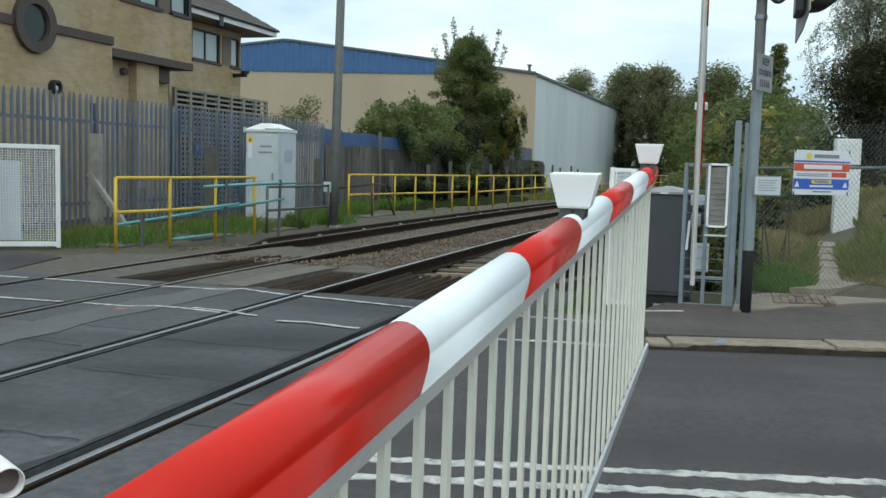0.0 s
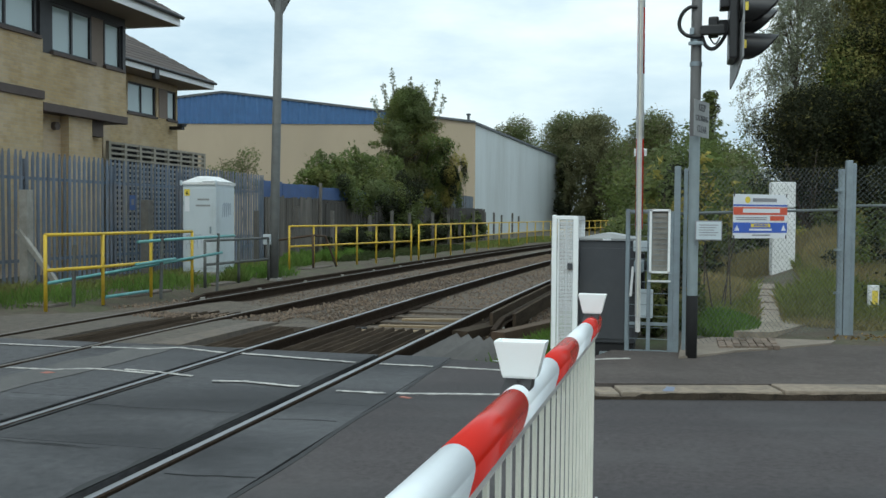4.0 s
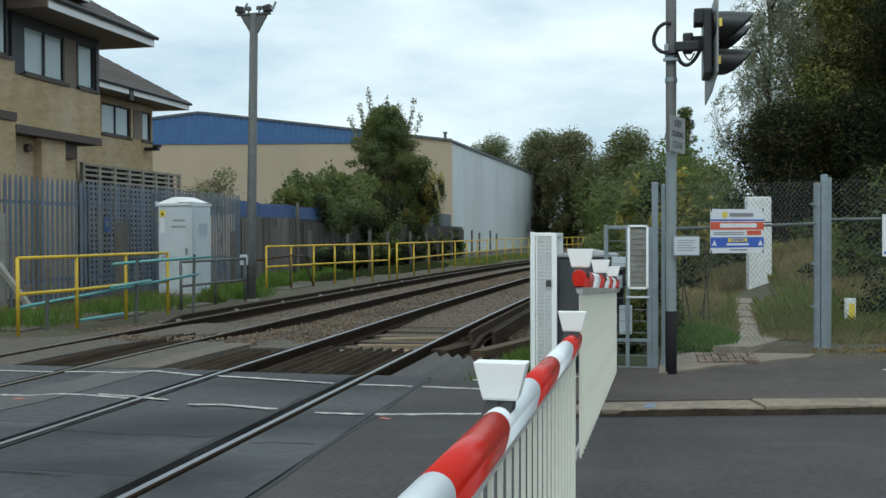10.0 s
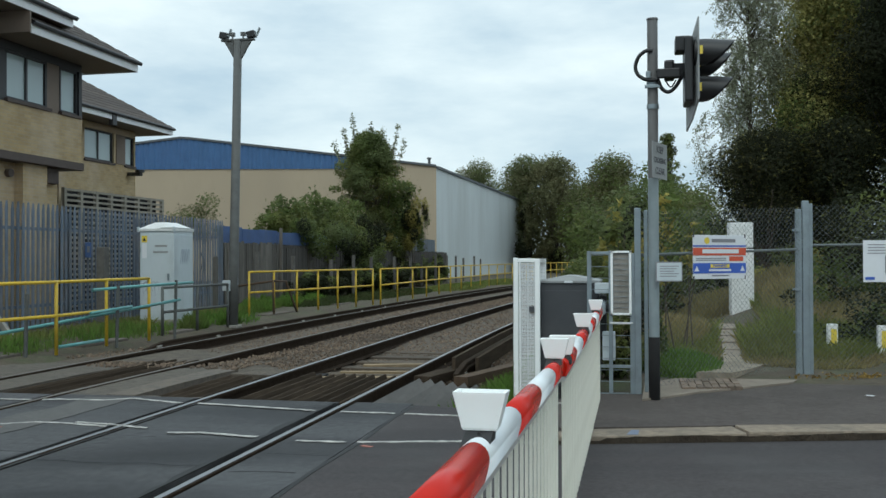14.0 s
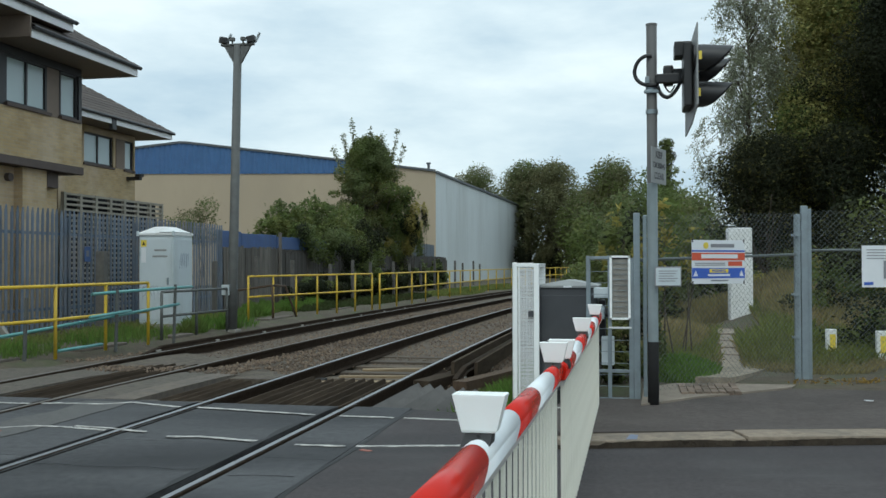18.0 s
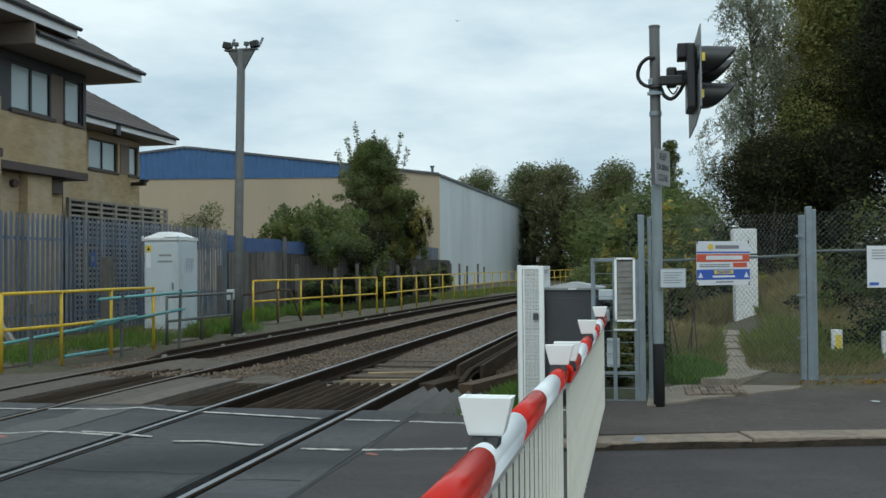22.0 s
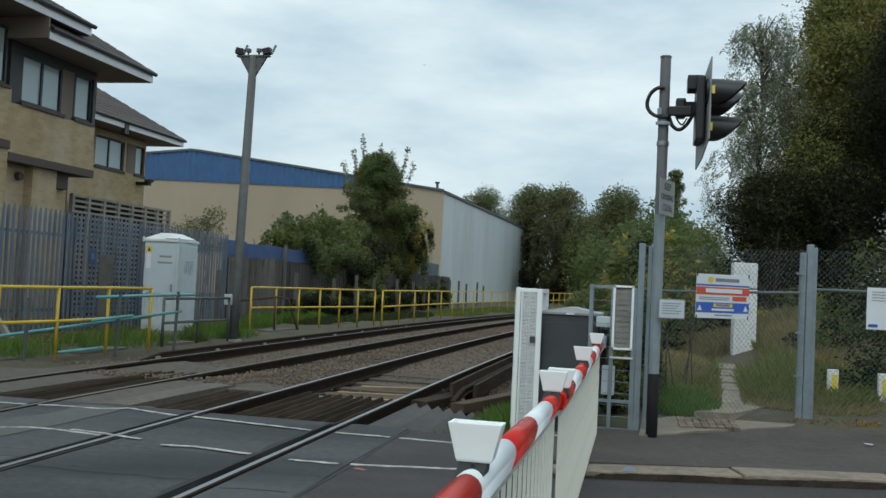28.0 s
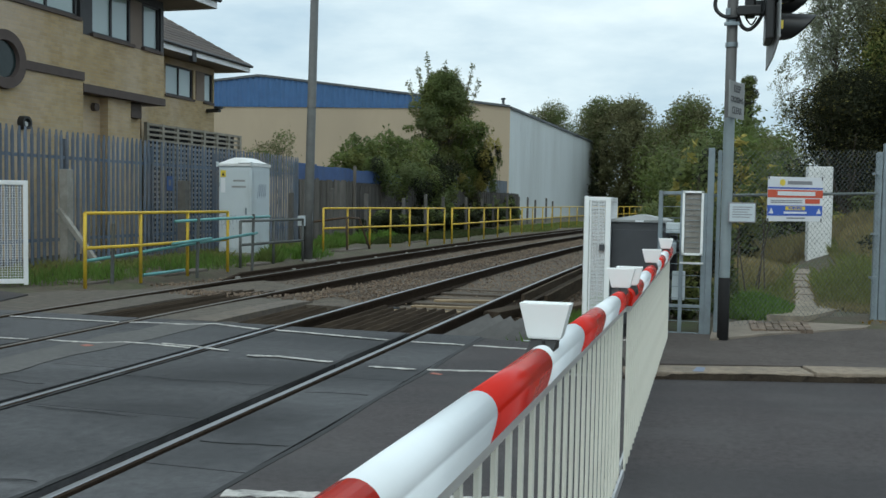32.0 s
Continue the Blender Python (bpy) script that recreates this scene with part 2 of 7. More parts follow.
M = dict(
    road=material("road_asphalt", (0.069, 0.061, 0.0615), 0.85, spec=0.2, vary=0.35, scale=26, bump=0.35, bump_scale=130, dirt=(0.1, 0.095, 0.094), dirt_amount=0.6, dirt_scale=0.9, stain=((0.045, 0.043, 0.045), 0.8, 1.0, (0.05, 1.1, 1)), stain_turn=-14),
    deck=material("deck_asphalt", (0.077, 0.0765, 0.08), 0.72, spec=0.25, vary=0.4, scale=14, bump=0.3, bump_scale=120, dirt=(0.08, 0.081, 0.085), dirt_amount=0.6, dirt_scale=0.7, objvary=0.16, stain=((0.02, 0.02, 0.022), 0.85, 0.6, (0.45, 1.1, 1))),
    pave=material("footway_asphalt", (0.09, 0.076, 0.07), 0.85, spec=0.2, vary=0.35, scale=22, bump=0.35, bump_scale=140, dirt=(0.115, 0.101, 0.092), dirt_amount=0.5, stain=((0.06, 0.053, 0.049), 0.6, 1.3, (1, 1, 1))),
    kerb=material("kerb_stone", (0.25, 0.2, 0.15), 0.85, vary=0.35, scale=14, bump=0.4, bump_scale=60, dirt=(0.1, 0.09, 0.075), dirt_amount=0.6, dirt_scale=3, objvary=0.12),
    concrete=material("concrete", (0.3, 0.285, 0.255), 0.88, vary=0.2, scale=9, bump=0.3, bump_scale=50, dirt=(0.14, 0.13, 0.11), dirt_amount=0.7, dirt_scale=2.2),
    grimeshade=material("gutter_grime_and_shade", (0.034, 0.024, 0.015), 0.95, vary=0.5, scale=18, bump=0.8, bump_scale=50, dirt=(0.06, 0.046, 0.03), dirt_amount=0.7, dirt_scale=5),
    lightcon=material("pale_dusty_concrete", (0.118, 0.1, 0.083), 0.9, vary=0.3, scale=10, bump=0.5, bump_scale=40, dirt=(0.15, 0.12, 0.09), dirt_amount=0.8, dirt_scale=2.5),
    dusty=material("dusty_concrete", (0.1, 0.084, 0.068), 0.9, vary=0.45, scale=8, bump=0.9, bump_scale=30, dirt=(0.09, 0.08, 0.065), dirt_amount=0.8, dirt_scale=1.6),
    ballast=material("ballast_bed", (0.1, 0.078, 0.058), 0.95, vary=0.45, scale=24, bump=1.0, bump_scale=30, dirt=(0.06, 0.05, 0.04), dirt_amount=0.6),
    stone=material("ballast_stone", (0.172, 0.126, 0.09), 0.9, vary=0.2, scale=20, island=0.36, dirt=(0.07, 0.06, 0.05), dirt_amount=0.75, dirt_scale=0.8),
    railtop=material("rail_head_steel", (0.32, 0.32, 0.335), 0.42, metal=1.0, vary=0.12, scale=8, stretch=(20, 0.4, 1)),
    rust=material("rusty_rail_web", (0.034, 0.024, 0.017), 0.9, spec=0.08, vary=0.4, scale=12, bump=0.3),
    timber=material("dark_weathered_timber", (0.056, 0.042, 0.03), 0.92, spec=0.08, vary=0.4, scale=10, stretch=(1, 0.15, 1), bump=0.5, bump_scale=40, objvary=0.25),
    sleeper=material("weathered_sleeper", (0.095, 0.073, 0.052), 0.9, vary=0.35, scale=9, stretch=(0.25, 1, 1), bump=0.5, bump_scale=40, objvary=0.25, dirt=(0.06, 0.05, 0.04), dirt_amount=0.6),
    plank=material("pale_split_plank", (0.27, 0.2, 0.12), 0.9, vary=0.3, scale=9, stretch=(0.3, 1, 1), bump=0.4, bump_scale=40, dirt=(0.12, 0.09, 0.06), dirt_amount=0.7, dirt_scale=3),
    baulk=material("rusty_brown_baulk", (0.08, 0.05, 0.03), 0.9, vary=0.35, scale=9, bump=0.4, bump_scale=40, dirt=(0.06, 0.045, 0.03), dirt_amount=0.7, dirt_scale=3),
    paint=material("worn_road_paint", (0.48, 0.46, 0.43), 0.75, vary=0.2, scale=30, dirt=(0.1, 0.1, 0.1), dirt_amount=0.95, dirt_scale=7),
    trackdirt=material("trodden_track_dirt", (0.105, 0.086, 0.066), 0.95, vary=0.5, scale=16, bump=1.0, bump_scale=26, dirt=(0.06, 0.05, 0.04), dirt_amount=0.9, dirt_scale=3.5),
    soil=material("verge_soil", (0.085, 0.067, 0.047), 0.95, vary=0.4, scale=7, bump=0.8, bump_scale=18, dirt=(0.062, 0.08, 0.03), dirt_amount=0.9, dirt_scale=1.6, stain=((0.06, 0.05, 0.035), 0.6, 0.8, (1, 1, 1))),
    galv=material("galvanised_steel", (0.28, 0.33, 0.36), 0.5, metal=0.55, vary=0.12, scale=12, dirt=(0.2, 0.22, 0.23), dirt_amount=0.5, dirt_scale=4),
    dullpole=material("dull_grey_pole", (0.165, 0.165, 0.165), 0.6, vary=0.25, scale=7, stretch=(1, 1, 0.3), dirt=(0.11, 0.1, 0.09), dirt_amount=0.6, dirt_scale=2.5),
    greypole=material("blue_grey_pole", (0.235, 0.28, 0.295), 0.5, vary=0.12, scale=8, dirt=(0.22, 0.25, 0.26), dirt_amount=0.5, dirt_scale=3),
    mast=material("weathered_mast_grey", (0.105, 0.108, 0.105), 0.6, vary=0.2, scale=6, dirt=(0.08, 0.075, 0.07), dirt_amount=0.6, dirt_scale=2),
    white=material("white_paint", (0.78, 0.79, 0.79), 0.45, vary=0.05, scale=5, dirt=(0.5, 0.5, 0.46), dirt_amount=0.35, dirt_scale=3),
    lampwhite=material("white_lamp_housing", (0.95, 0.97, 0.96), 0.4, vary=0.03, scale=5),
    cream=material("cream_skirt_paint", (0.8, 0.78, 0.68), 0.5, vary=0.05, scale=5, dirt=(0.62, 0.59, 0.48), dirt_amount=0.3, dirt_scale=3, objvary=-1),
    red=material("red_reflective_film", (0.56, 0.015, 0.006), 0.26, vary=0.04, scale=6, dirt=(0.36, 0.02, 0.012), dirt_amount=0.15, dirt_scale=4, objvary=-1, spec=0.2),
    film=material("white_reflective_film", (0.78, 0.81, 0.83), 0.36, vary=0.03, scale=6, dirt=(0.62, 0.64, 0.65), dirt_amount=0.12, dirt_scale=4, objvary=-1, spec=0.6),
    web=material("pale_extruded_web", (0.74, 0.72, 0.69), 0.3, metal=0.0, vary=0.06, scale=5, dirt=(0.42, 0.36, 0.33), dirt_amount=0.5, dirt_scale=2.5, objvary=-1),
    alu=material("aluminium_channel", (0.55, 0.55, 0.56), 0.45, metal=0.6, vary=0.1, scale=10, objvary=-1),
    cabinet=material("dark_grey_cabinet_paint", (0.06, 0.063, 0.07), 0.5, vary=0.1, scale=4, dirt=(0.1, 0.1, 0.1), dirt_amount=0.35, dirt_scale=2.5),
    cablid=material("pale_grey_lid", (0.3, 0.31, 0.31), 0.55, vary=0.12, scale=6, dirt=(0.18, 0.18, 0.17), dirt_amount=0.5),
    relay=material("pale_grey_relay_case", (0.56, 0.62, 0.65), 0.55, vary=0.06, scale=3, dirt=(0.32, 0.34, 0.34), dirt_amount=0.5, dirt_scale=1.5, stretch=(1, 1, 0.4)),
    black=material("black_plastic", (0.016, 0.016, 0.017), 0.45, vary=0.15, scale=8),
    blackmat=material("matt_black_paint", (0.02, 0.02, 0.021), 0.8, vary=0.2, scale=8),
    yellow=material("yellow_rail_paint", (0.62, 0.42, 0.03), 0.5, vary=0.12, scale=8, dirt=(0.3, 0.2, 0.06), dirt_amount=0.5, dirt_scale=3),
    teal=material("teal_plastic_duct", (0.12, 0.33, 0.33), 0.5, vary=0.15, scale=8, dirt=(0.25, 0.36, 0.34), dirt_amount=0.5, dirt_scale=4),
    darkrail=material("dull_grey_handrail", (0.1, 0.105, 0.1), 0.7, vary=0.25, scale=12),
    pale=material("blue_grey_palisade", (0.125, 0.155, 0.205), 0.65, metal=0.1, vary=0.2, scale=3, objvary=0.22, dirt=(0.235, 0.21, 0.2), dirt_amount=0.6, dirt_scale=0.9),
    paleboard=material("pale_weathered_boards", (0.12, 0.108, 0.095), 0.9, vary=0.35, scale=6, stretch=(1, 1, 0.2), objvary=0.3),
    board=material("weathered_boards", (0.06, 0.054, 0.048), 0.9, vary=0.3, scale=6, stretch=(1, 1, 0.2), objvary=0.2),
    bluesheet=material("blue_sheet", (0.045, 0.09, 0.23), 0.6, vary=0.25, scale=2, dirt=(0.06, 0.09, 0.16), dirt_amount=0.5),
    greysheet=material("grey_sheet", (0.12, 0.14, 0.165), 0.6, vary=0.15, scale=2, stretch=(1, 1, 0.2)),
    brick=brick_material("buff_brick", (0.46, 0.335, 0.175), (0.37, 0.265, 0.13), (0.38, 0.32, 0.23), dirt=(0.52, 0.44, 0.32), dirt_amount=0.45),
    band=material("brown_band", (0.085, 0.063, 0.056), 0.7, vary=0.15, scale=5),
    soffit=material("brown_soffit", (0.2, 0.155, 0.125), 0.7, vary=0.08, scale=4),
    fascia=material("white_fascia", (0.75, 0.76, 0.78), 0.5, vary=0.04, scale=4),
    tile=material("brown_roof_tile", (0.062, 0.046, 0.038), 0.8, vary=0.3, scale=5, stretch=(1, 1, 4), bump=0.5, bump_scale=12, objvary=0.2),
    dark=material("dark_void", (0.012, 0.012, 0.014), 0.9),
    wframe=material("dark_window_frame", (0.035, 0.035, 0.04), 0.5),
    cladblue=material("blue_cladding", (0.05, 0.125, 0.275), 0.5, vary=0.12, scale=1.5, dirt=(0.05, 0.1, 0.25), dirt_amount=0.4, dirt_scale=0.2),
    cladcream=material("cream_render", (0.41, 0.335, 0.24), 0.85, vary=0.06, scale=1.2, dirt=(0.3, 0.25, 0.19), dirt_amount=0.45, dirt_scale=0.3, stretch=(1, 1, 0.35)),
    cladwhite=material("white_cladding", (0.6, 0.64, 0.65), 0.6, vary=0.04, scale=0.8, dirt=(0.42, 0.44, 0.43), dirt_amount=0.5, dirt_scale=0.3, stretch=(1, 1, 0.2)),
    roofsheet=material("dark_roof_edge", (0.09, 0.1, 0.11), 0.6),
    bark=material("bark", (0.09, 0.072, 0.055), 0.9, vary=0.35, scale=12, bump=0.8, bump_scale=30),
    leafmid=leaf_material("mid_green_leaves", (0.115, 0.15, 0.045), other=(0.21, 0.205, 0.07)),
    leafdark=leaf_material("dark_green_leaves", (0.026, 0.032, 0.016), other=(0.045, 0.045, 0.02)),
    leafyel=leaf_material("yellowing_leaves", (0.34, 0.29, 0.08), other=(0.24, 0.24, 0.07)),
    leafolive=leaf_material("olive_leaves", (0.28, 0.27, 0.088), island=0.28, other=(0.345, 0.285, 0.105)),
    leafgrey=leaf_material("grey_green_birch_leaves", (0.25, 0.27, 0.18), other=(0.31, 0.31, 0.23)),
    leaffar=leaf_material("far_tree_leaves", (0.15, 0.155, 0.078), other=(0.19, 0.165, 0.08)),
    leafbush=leaf_material("bramble_leaves", (0.125, 0.155, 0.06), other=(0.18, 0.19, 0.085)),
    grass=leaf_material("green_grass", (0.125, 0.215, 0.045), other=(0.18, 0.2, 0.07)),
    drygrass=leaf_material("dry_grass", (0.32, 0.26, 0.13), other=(0.19, 0.2, 0.08)),
    leafinner=leaf_material("inner_leaves", (0.17, 0.165, 0.055), other=(0.2, 0.17, 0.06)),
    shadeweed=leaf_material("dark_weeds", (0.06, 0.08, 0.03), other=(0.09, 0.08, 0.035)),
    weedgrass=leaf_material("weedy_grass", (0.19, 0.22, 0.065), other=(0.21, 0.18, 0.08)),
    oldbrick=material("worn_brown_brick", (0.2, 0.15, 0.115), 0.9, vary=0.3, scale=14, bump=0.5, bump_scale=50, objvary=0.3, dirt=(0.1, 0.085, 0.065), dirt_amount=0.6, dirt_scale=4),
    apron=material("tan_broken_concrete", (0.27, 0.228, 0.175), 0.9, vary=0.3, scale=9, bump=0.5, bump_scale=45, dirt=(0.13, 0.11, 0.085), dirt_amount=0.7, dirt_scale=2.5),
    edging=material("tan_concrete_edge", (0.24, 0.2, 0.16), 0.9, vary=0.3, scale=8, bump=0.5, bump_scale=45, dirt=(0.14, 0.12, 0.095), dirt_amount=0.7, dirt_scale=2.0),
    lane=material("dusty_asphalt_lane", (0.098, 0.094, 0.09), 0.85, vary=0.25, scale=18, bump=0.3, bump_scale=120, dirt=(0.065, 0.065, 0.066), dirt_amount=0.7, dirt_scale=1.6),
    hollow=material("dull_tube_bore", (0.16, 0.12, 0.11), 0.8),
    scrawl=material("faded_blue_grey_scrawl", (0.3, 0.34, 0.4), 0.7, vary=0.2, scale=12),
    signwhite=material("sign_white", (0.75, 0.77, 0.8), 0.4, vary=0.03),
    signred=material("sign_red", (0.62, 0.1, 0.05), 0.4, vary=0.05),
    signblue=material("sign_blue", (0.05, 0.12, 0.5), 0.4, vary=0.05),
    signyel=material("sign_yellow", (0.8, 0.62, 0.08), 0.4, vary=0.05),
    signgrey=material("sign_grey_print", (0.25, 0.25, 0.27), 0.5, vary=0.05),
    wire=material("dull_wire", (0.17, 0.19, 0.19), 0.6, metal=0.4, vary=0.15),
    ribgrey=material("grey_ribbed_panel", (0.135, 0.127, 0.12), 0.75, vary=0.3, scale=10, stretch=(1, 0.3, 1), dirt=(0.075, 0.07, 0.066), dirt_amount=0.6, dirt_scale=2.5, objvary=0.15),
    railold=material("dull_rail_head", (0.15, 0.135, 0.12), 0.6, metal=0.4, vary=0.2, scale=6),
    oldpost=material("dark_old_concrete", (0.115, 0.108, 0.1), 0.9, vary=0.25, scale=9, dirt=(0.08, 0.08, 0.065), dirt_amount=0.7, dirt_scale=2),
    screen=material("grey_block_screen", (0.29, 0.265, 0.22), 0.9, vary=0.2, scale=5),
    litter=leaf_material("fallen_leaves", (0.3, 0.2, 0.06), island=0.5),
    redpaint=material("red_spray_mark", (0.32, 0.12, 0.09), 0.8),
    bluepaint=material("blue_spray_mark", (0.16, 0.19, 0.26), 0.8),
    pinktube=material("scuffed_white_tube", (0.72, 0.68, 0.66), 0.45, vary=0.08),
)
glass = bpy.data.materials.new("window_glass")
glass.use_nodes = True
g = glass.node_tree.nodes["Principled BSDF"]
# pale teal base colour paints the reflected sky into the panes
g.inputs["Base Color"].default_value = (0.4, 0.48, 0.49, 1)
g.inputs["Roughness"].default_value = 0.06
g.inputs["Specular IOR Level"].default_value = 0.9
M["pane"] = material("dark_round_pane", (0.02, 0.03, 0.03), 0.15, spec=0.35)
M["glass"] = glass


# ---- mesh helpers ----
class Build:
    """Collects vertices and faces for one mesh."""

    def __init__(self):
        self.v, self.f = [], []

    def add(self, verts, faces, m=None):
        k = len(self.v)
        self.v += [tuple(m @ Vector(p)) if m else tuple(p) for p in verts]
        self.f += [tuple(i + k for i in face) for face in faces]
        return self

    def box(self, x0, x1, y0, y1, z0, z1, c=0.0, m=None):
        """A box, its edges chamfered by c."""
        if c <= 0:
            v = [(x, y, z) for z in (z0, z1) for y in (y0, y1) for x in (x0, x1)]
            return self.add(v, [(0, 2, 3, 1), (4, 5, 7, 6), (0, 1, 5, 4), (2, 6, 7, 3), (0, 4, 6, 2), (1, 3, 7, 5)], m)
        bm = bmesh.new()
        bmesh.ops.create_cube(bm, size=1)
        for p in bm.verts:
            p.co = Vector(((x0 + x1) / 2 + p.co.x * (x1 - x0), (y0 + y1) / 2 + p.co.y * (y1 - y0), (z0 + z1) / 2 + p.co.z * (z1 - z0)))
        bmesh.ops.bevel(bm, geom=bm.edges[:], offset=c, segments=2, affect="EDGES", profile=0.6)
        bm.verts.index_update()
        self.add([p.co for p in bm.verts], [[q.index for q in face.verts] for face in bm.faces], m)
        bm.free()
        return self

    def tube(self, pts, r, n=10, caps=True, m=None):
        """A round bar through the points; r is one radius or one for each point."""
        pts = [Vector(p) for p in pts]
        rr = r if isinstance(r, (list, tuple)) else [r] * len(pts)
        v, f = [], []
        up = None
        for i, p in enumerate(pts):
            d = (pts[min(i + 1, len(pts) - 1)] - pts[max(i - 1, 0)]).normalized()
            if up is None:
                up = Vector((0, 0, 1)) if abs(d.z) < 0.9 else Vector((1, 0, 0))
            s = d.cross(up).normalized()
            up = s.cross(d).normalized()
            for k in range(n):
                a = 2 * math.pi * k / n
                v.append(p + (s * math.cos(a) + up * math.sin(a)) * rr[i])
        for i in range(len(pts) - 1):
            for k in range(n):
                f.append((i * n + k, i * n + (k + 1) % n, (i + 1) * n + (k + 1) % n, (i + 1) * n + k))
        if caps:
            f.append(tuple(reversed(range(n))))
            f.append(tuple(range((len(pts) - 1) * n, len(pts) * n)))
        return self.add(v, f, m)

    def loft(self, rings, caps=True, m=None):
        """Joins rings of equally many points."""
        n = len(rings[0])
        v = [p for ring in rings for p in ring]
        f = [(i * n + k, i * n + (k + 1) % n, (i + 1) * n + (k + 1) % n, (i + 1) * n + k) for i in range(len(rings) - 1) for k in range(n)]
        if caps:
            f += [tuple(reversed(range(n))), tuple(range((len(rings) - 1) * n, len(rings) * n))]
        return self.add(v, f, m)

    def mesh(self, name, mat, smooth=False):
        me = bpy.data.meshes.new(name)
        me.from_pydata(self.v, [], self.f)
        bm = bmesh.new()
        bm.from_mesh(me)
        if len(bm.faces) < 30000:
            bmesh.ops.recalc_face_normals(bm, faces=bm.faces[:])
        bm.to_mesh(me)
        bm.free()
        me.materials.append(M[mat])
        if smooth:
            for p in me.polygons:
                p.use_smooth = len(p.vertices) == 4
        return me


def part(name, build, mat, parent=None, label="", smooth=False, at=None, kind=""):
    ob = new(name, build.mesh(name, mat, smooth) if isinstance(build, Build) else build)
    if parent:
        ob.parent = parent
    if at is not None:
        ob.matrix_basis = at
    if label:
        ob["label"] = label
    if kind:
        ob["kind"] = kind
    return ob


def thing(name, label, category, at=None, group="", kind=""):
    ob = new(name)
    ob.empty_display_size = 0.2
    if at is not None:
        ob.matrix_basis = at
    return tagged(ob, label, category, group, kind)


def solid(name, build, mat, label, category, group="", kind="", smooth=False):
    return tagged(part(name, build, mat, smooth=smooth), label, category, group, kind)


def slab(poly, z0, z1):
    n = len(poly)
    b = Build()
    b.add([(x, y, z0) for x, y in poly] + [(x, y, z1) for x, y in poly],
          [tuple(reversed(range(n))), tuple(range(n, 2 * n))] + [(i, (i + 1) % n, n + (i + 1) % n, n + i) for i in range(n)])
    return b


def curved(pts, n=6):
    """A smooth line through the points."""
    p = [Vector(pts[0]), *[Vector(q) for q in pts], Vector(pts[-1])]
    out = []
    for i in range(1, len(p) - 2):
        for k in range(n):
            t = k / n
            out.append(0.5 * ((2 * p[i]) + (p[i + 1] - p[i - 1]) * t + (2 * p[i - 1] - 5 * p[i] + 4 * p[i + 1] - p[i + 2]) * t * t + (3 * p[i] - p[i - 1] - 3 * p[i + 1] + p[i + 2]) * t ** 3))
    return out + [p[-1]]


def bend(y):
    """Sideways shift of the tracks, which curve gently beyond the crossing."""
    return 0.0 if y < 9 else (y - 9) ** 2 / (2 * 420.0)


# ---- ground, road, track ----
RAILS = (-2.62, -4.055, -5.62, -7.06)
DECK_END = 8.45


def smooth01(a, b, v):
    t = min(1.0, max(0.0, (v - a) / (b - a)))
    return t * t * (3 - 2 * t)


def kerb_y(x):
    return 7.06 + 0.26 * x


def height(x, y):
    """The lie of the land: sunk track bed, raised bank beyond the fence."""
    s = bend(y)
    z = -0.05
    bed = smooth01(-8.6, -7.9, x - s) * (1 - smooth01(-1.9, -1.2, x - s)) * smooth01(7.9, 8.6, y)
    z -= 0.17 * bed
    bank = smooth01(0.3, 2.5, x - s * 0.6) * smooth01(9.6, 17, y - max(0, 0.5 * (x - 1)))
    z += 0.75 * bank
    near = smooth01(-1.2, 0.2, x - s) * smooth01(9.0, 10.2, y)
    z += 0.13 * near
    far = smooth01(-9.5, -11.5, x) * smooth01(9, 12, y)
    z += 0.06 * far
    if y > 10 and (x > 0.2 or x < -9):
        z += 0.05 * noise.noise((x * 0.7, y * 0.7, 0.0))
    return z


def axis(lo, hi, step, ends):
    vals = list(np.arange(lo, hi + 1e-6, step))
    return [-e for e in reversed(ends)] + vals + list(ends)


gx = sorted(set([round(v, 3) for v in axis(-16, 14, 0.4, (22, 35, 60, 120, 300, 900))]))
gy = sorted(set([round(v, 3) for v in axis(-6, 40, 0.4, (46, 55, 70, 90, 130, 250, 600, 1500))]))
gb = Build()
gb.v = [(x, y, height(x, y)) for y in gy for x in gx]
nx = len(gx)
gb.f = [(j * nx + i, j * nx + i + 1, (j + 1) * nx + i + 1, (j + 1) * nx + i) for j in range(len(gy) - 1) for i in range(nx - 1)]
solid("ground", gb, "soil", "bare soil and weedy verge beside a railway", "ground", kind="structure", smooth=True)

# road: right of the tracks, and beyond them
kx = -0.55
near_edge = lambda x: 0.35 + 0.25 * x
right_road = [(-1.975, -3.5), (30, -3.5), (30, kerb_y(30)), (kx, kerb_y(kx)), (kx - 0.2, DECK_END - 0.35), (-1.975, DECK_END - 0.1)]
road = solid("road", slab(right_road, -0.04, 0.0), "road", "worn grey asphalt road over the level crossing", "road", kind="structure")
left_road = [(-60, -3.5), (-7.86, -3.5), (-7.86, DECK_END), (-8.3, 9.9), (-9.2, 10.2), (-14, 9.6), (-60, 6.0)]
solid("road_beyond", slab(left_road, -0.04, 0.0), "road", "worn grey asphalt road beyond the tracks", "road", kind="structure")

